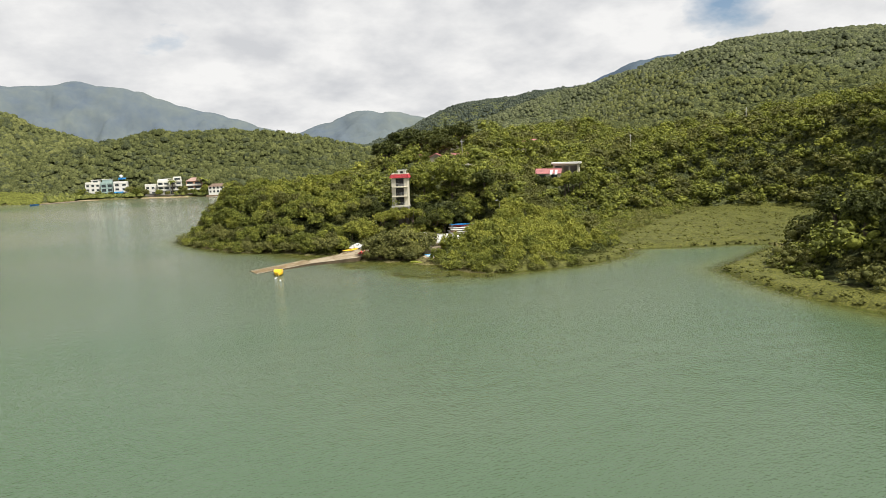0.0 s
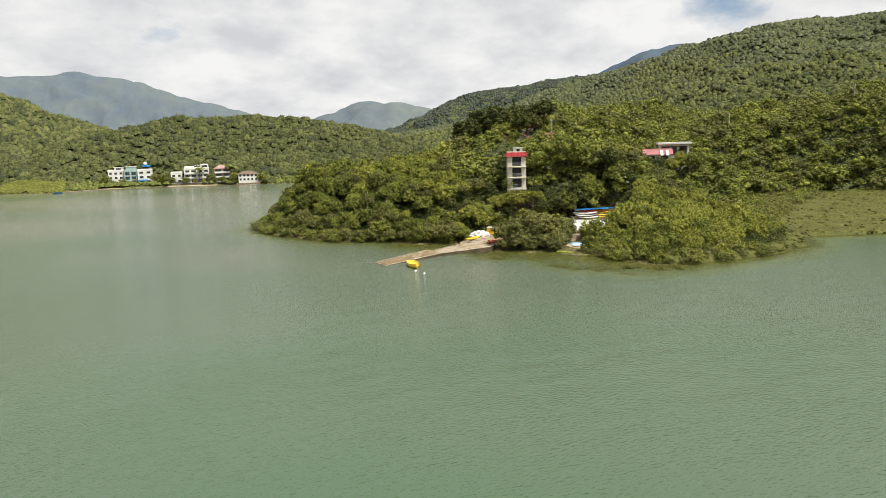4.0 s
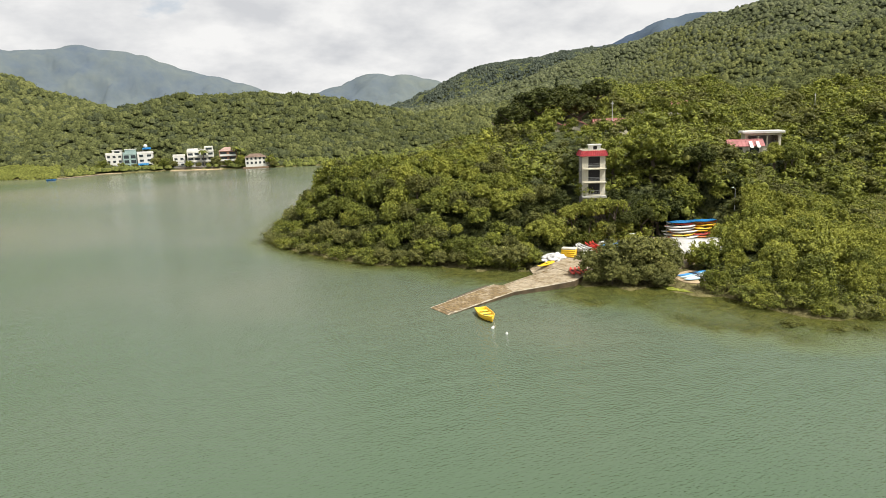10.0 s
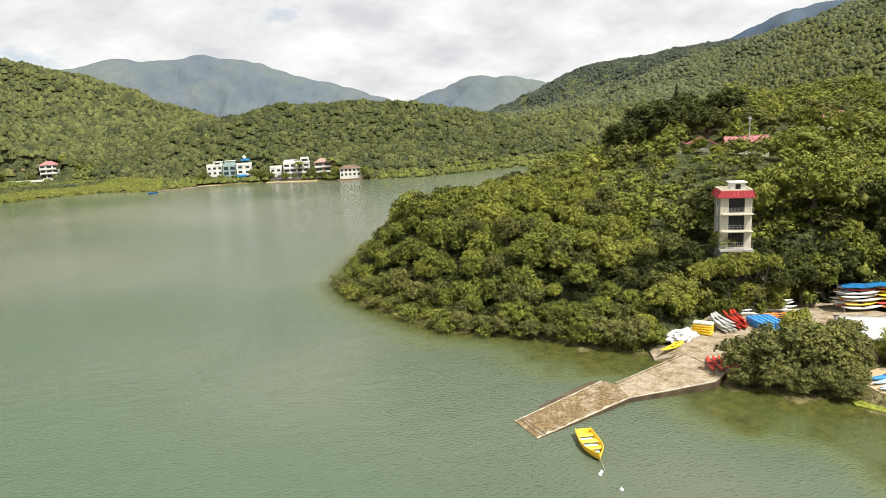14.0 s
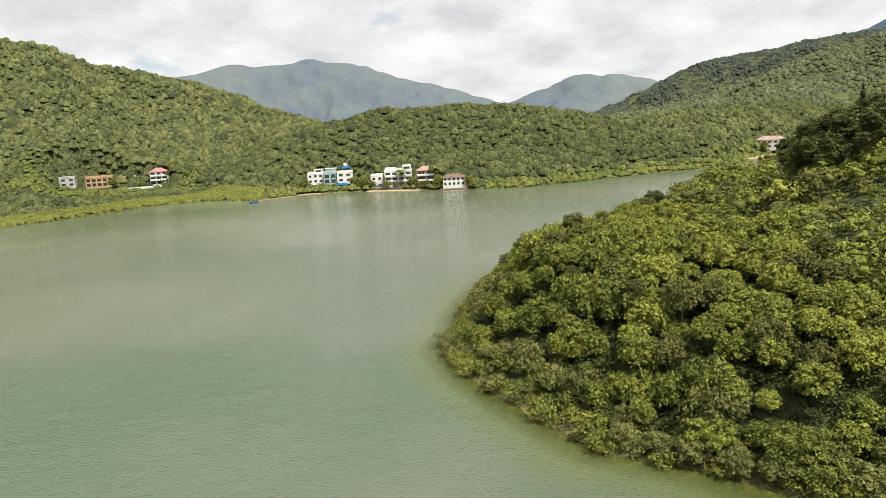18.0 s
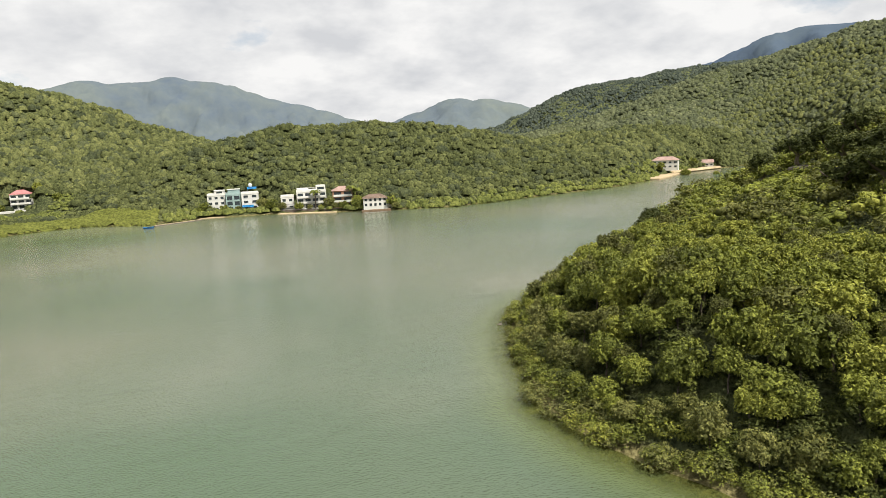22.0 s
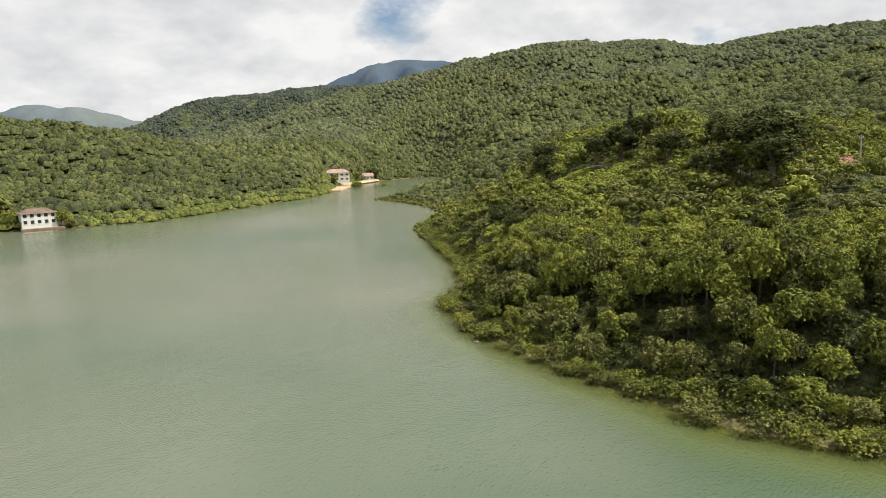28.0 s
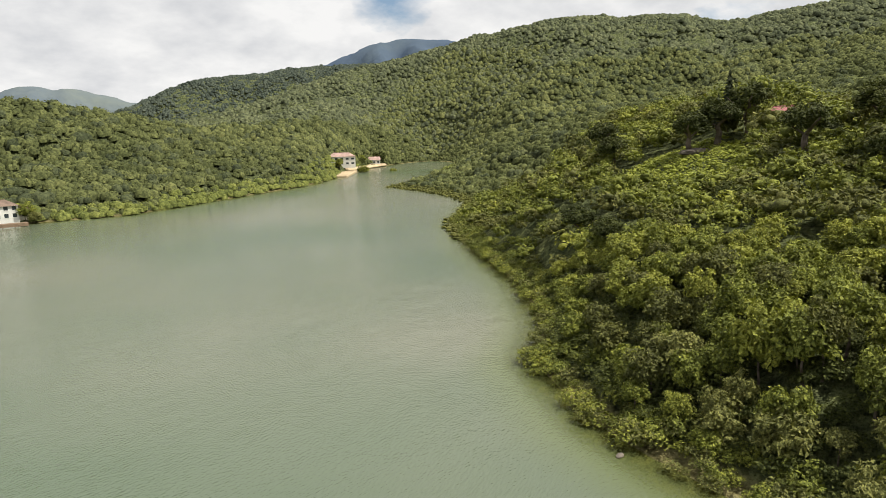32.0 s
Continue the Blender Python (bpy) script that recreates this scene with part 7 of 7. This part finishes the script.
# rocks at the headland's foot
for x, y, q, sx in ((16.4, 264.3, 0.6, 1.3), (14.9, 263.2, 0.5, 1.5), (8.0, 259.2, 0.28, 1.6), (11.2, 255.6, 0.35, 1.1)):
    rock = new("rock", bpy.data.meshes.new("rock"))
    bm = bmesh.new()
    bmesh.ops.create_icosphere(bm, subdivisions=3, radius=q)
    for v in bm.verts:
        f = 1 + 0.3 * noise.noise(v.co * 1.6 + Vector((x, y, 0))) + 0.1 * noise.noise(v.co * 5)
        v.co = Vector((v.co.x * f * sx, v.co.y * f, v.co.z * f * 0.6))
    bm.to_mesh(rock.data); bm.free()
    rock.data.materials.append(M_ROCK)
    rock.location = (x, y, 0.05)
    tagged(rock, "brown weathered rock at the water's edge", "rock", "rocks along the shore")

# small blue boat off the far jetty
skiff = thing("skiff", pose(-66, 484, -0.1, 0, 0, 10), "small blue boat lying off the far jetty", "boat")
bm, _ = hull_mesh(4.6, 1.6, 0.7)
bmesh.ops.solidify(bm, geom=bm.faces, thickness=0.05)
part("hull", bm, M_HULLBLUE, skiff, smooth=True)
for x in (-0.8, 0.6):
    part("thwart", boxed(x - 0.15, x + 0.15, -0.6, 0.6, 0.42, 0.48), M_HULLWHITE, skiff)
jetty = thing("jetty", pose(-54, 500, 0, 0, 0, 38), "low narrow stone jetty running out from the far shore", "jetty")
part("stonework", boxed(-13, 13, -0.8, 0.8, -1, 0.35, bevel=0.12), M_ROCK, jetty)
part("path", boxed(-12.8, 12.8, -0.6, 0.6, 0.352, 0.42), M_SANDY, jetty)

# marsh tufts standing in the shallows
for x, y, q in ((38.0, 132.2, 1.1), (39.3, 131.6, 0.7), (40.8, 128.2, 0.8), (43.5, 127.4, 0.9)):
    tuft = new("marsh_tuft", mesh_data("marsh_tuft", *crown_mesh(int(x * 10), 6, 500, 0.09, 0.7), M_MARSH))
    tuft.location, tuft.scale = (x, y, 0.05), (q, q, q * 0.6)
    tagged(tuft, "small yellow-green marsh tuft standing in the shallows", "shrub", kind="stuff")

# bare earth bank at the top of the clearing
bank = new("earth_bank", bpy.data.meshes.new("earth_bank"))
bm = bmesh.new()
bmesh.ops.create_icosphere(bm, subdivisions=3, radius=1)
for v in bm.verts:
    f = 1 + 0.25 * noise.noise(v.co * 2.1) + 0.1 * noise.noise(v.co * 6)
    v.co = Vector((v.co.x * 4 * f, v.co.y * 1.2 * f, v.co.z * 0.8 * f))
bm.to_mesh(bank.data); bm.free()
bank.data.materials.append(M_ROCK)
bank.matrix_world = pose(99, 284, gz_at(99, 284) + 0.4, 0, 0, -35)
tagged(bank, "bare brown earth bank at the top of the clearing", "bank")


# ================= cars before the waterside houses =================
M_TYRE = plain("tyre_rubber", (0.025, 0.025, 0.025), 0.8, 0.1, 3.0)
M_CARDARK = plain("dark_car_paint", (0.035, 0.04, 0.05), 0.25, 0.1, 2.0)


def parked_car(x, y, z, rz, paint, word):
    car = thing("parked_car", pose(x, y, z, 0, 0, rz), f"{word} car parked before the waterside houses", "car", "cars by the houses")
    bm = bmesh.new()
    side = [(-2.1, 0.3), (2.1, 0.3), (2.1, 0.75), (1.9, 0.9), (1.1, 0.98), (0.5, 1.45), (-1.2, 1.48), (-1.9, 1.0), (-2.1, 0.95)]
    a = [bm.verts.new((px_, -0.85 if pz_ < 1.1 else -0.7, pz_)) for px_, pz_ in side]
    b = [bm.verts.new((px_, 0.85 if pz_ < 1.1 else 0.7, pz_)) for px_, pz_ in side]
    bm.faces.new(a[::-1]); bm.faces.new(b)
    for k in range(len(side)):
        j = (k + 1) % len(side)
        bm.faces.new((a[k], a[j], b[j], b[k]))
    bmesh.ops.recalc_face_normals(bm, faces=bm.faces)
    bmesh.ops.bevel(bm, geom=list(bm.edges), offset=0.05, segments=1, affect="EDGES")
    part("body", bm, paint, car)
    for sy in (-0.80, 0.80):
        part("side_window", boxed(-1.2, 0.45, sy - 0.02, sy + 0.02, 1.02, 1.36), M_GLASS, car)
        for px_ in (-1.3, 1.3):
            wheel = part("wheel", tube(bmesh.new(), (px_, sy - 0.1, 0.32), (px_, sy + 0.1, 0.32), 0.32, sides=14), M_TYRE, car)
            part("rim", tube(bmesh.new(), (px_, sy - 0.11, 0.32), (px_, sy + 0.11, 0.32), 0.18, sides=10), M_STEEL, wheel)
    return car


for x, y, rz, paint, word in ((-21.5, 521.8, 4, M_CARDARK, "dark"), (-16.2, 520.4, -8, M_CARDARK, "dark"), (-30.5, 523.2, 0, M_HULLWHITE, "white"), (4.5, 507.0, -20, M_HULLWHITE, "white")):
    parked_car(x, y, max(0.4, gz_at(x, y)), rz, paint, word)
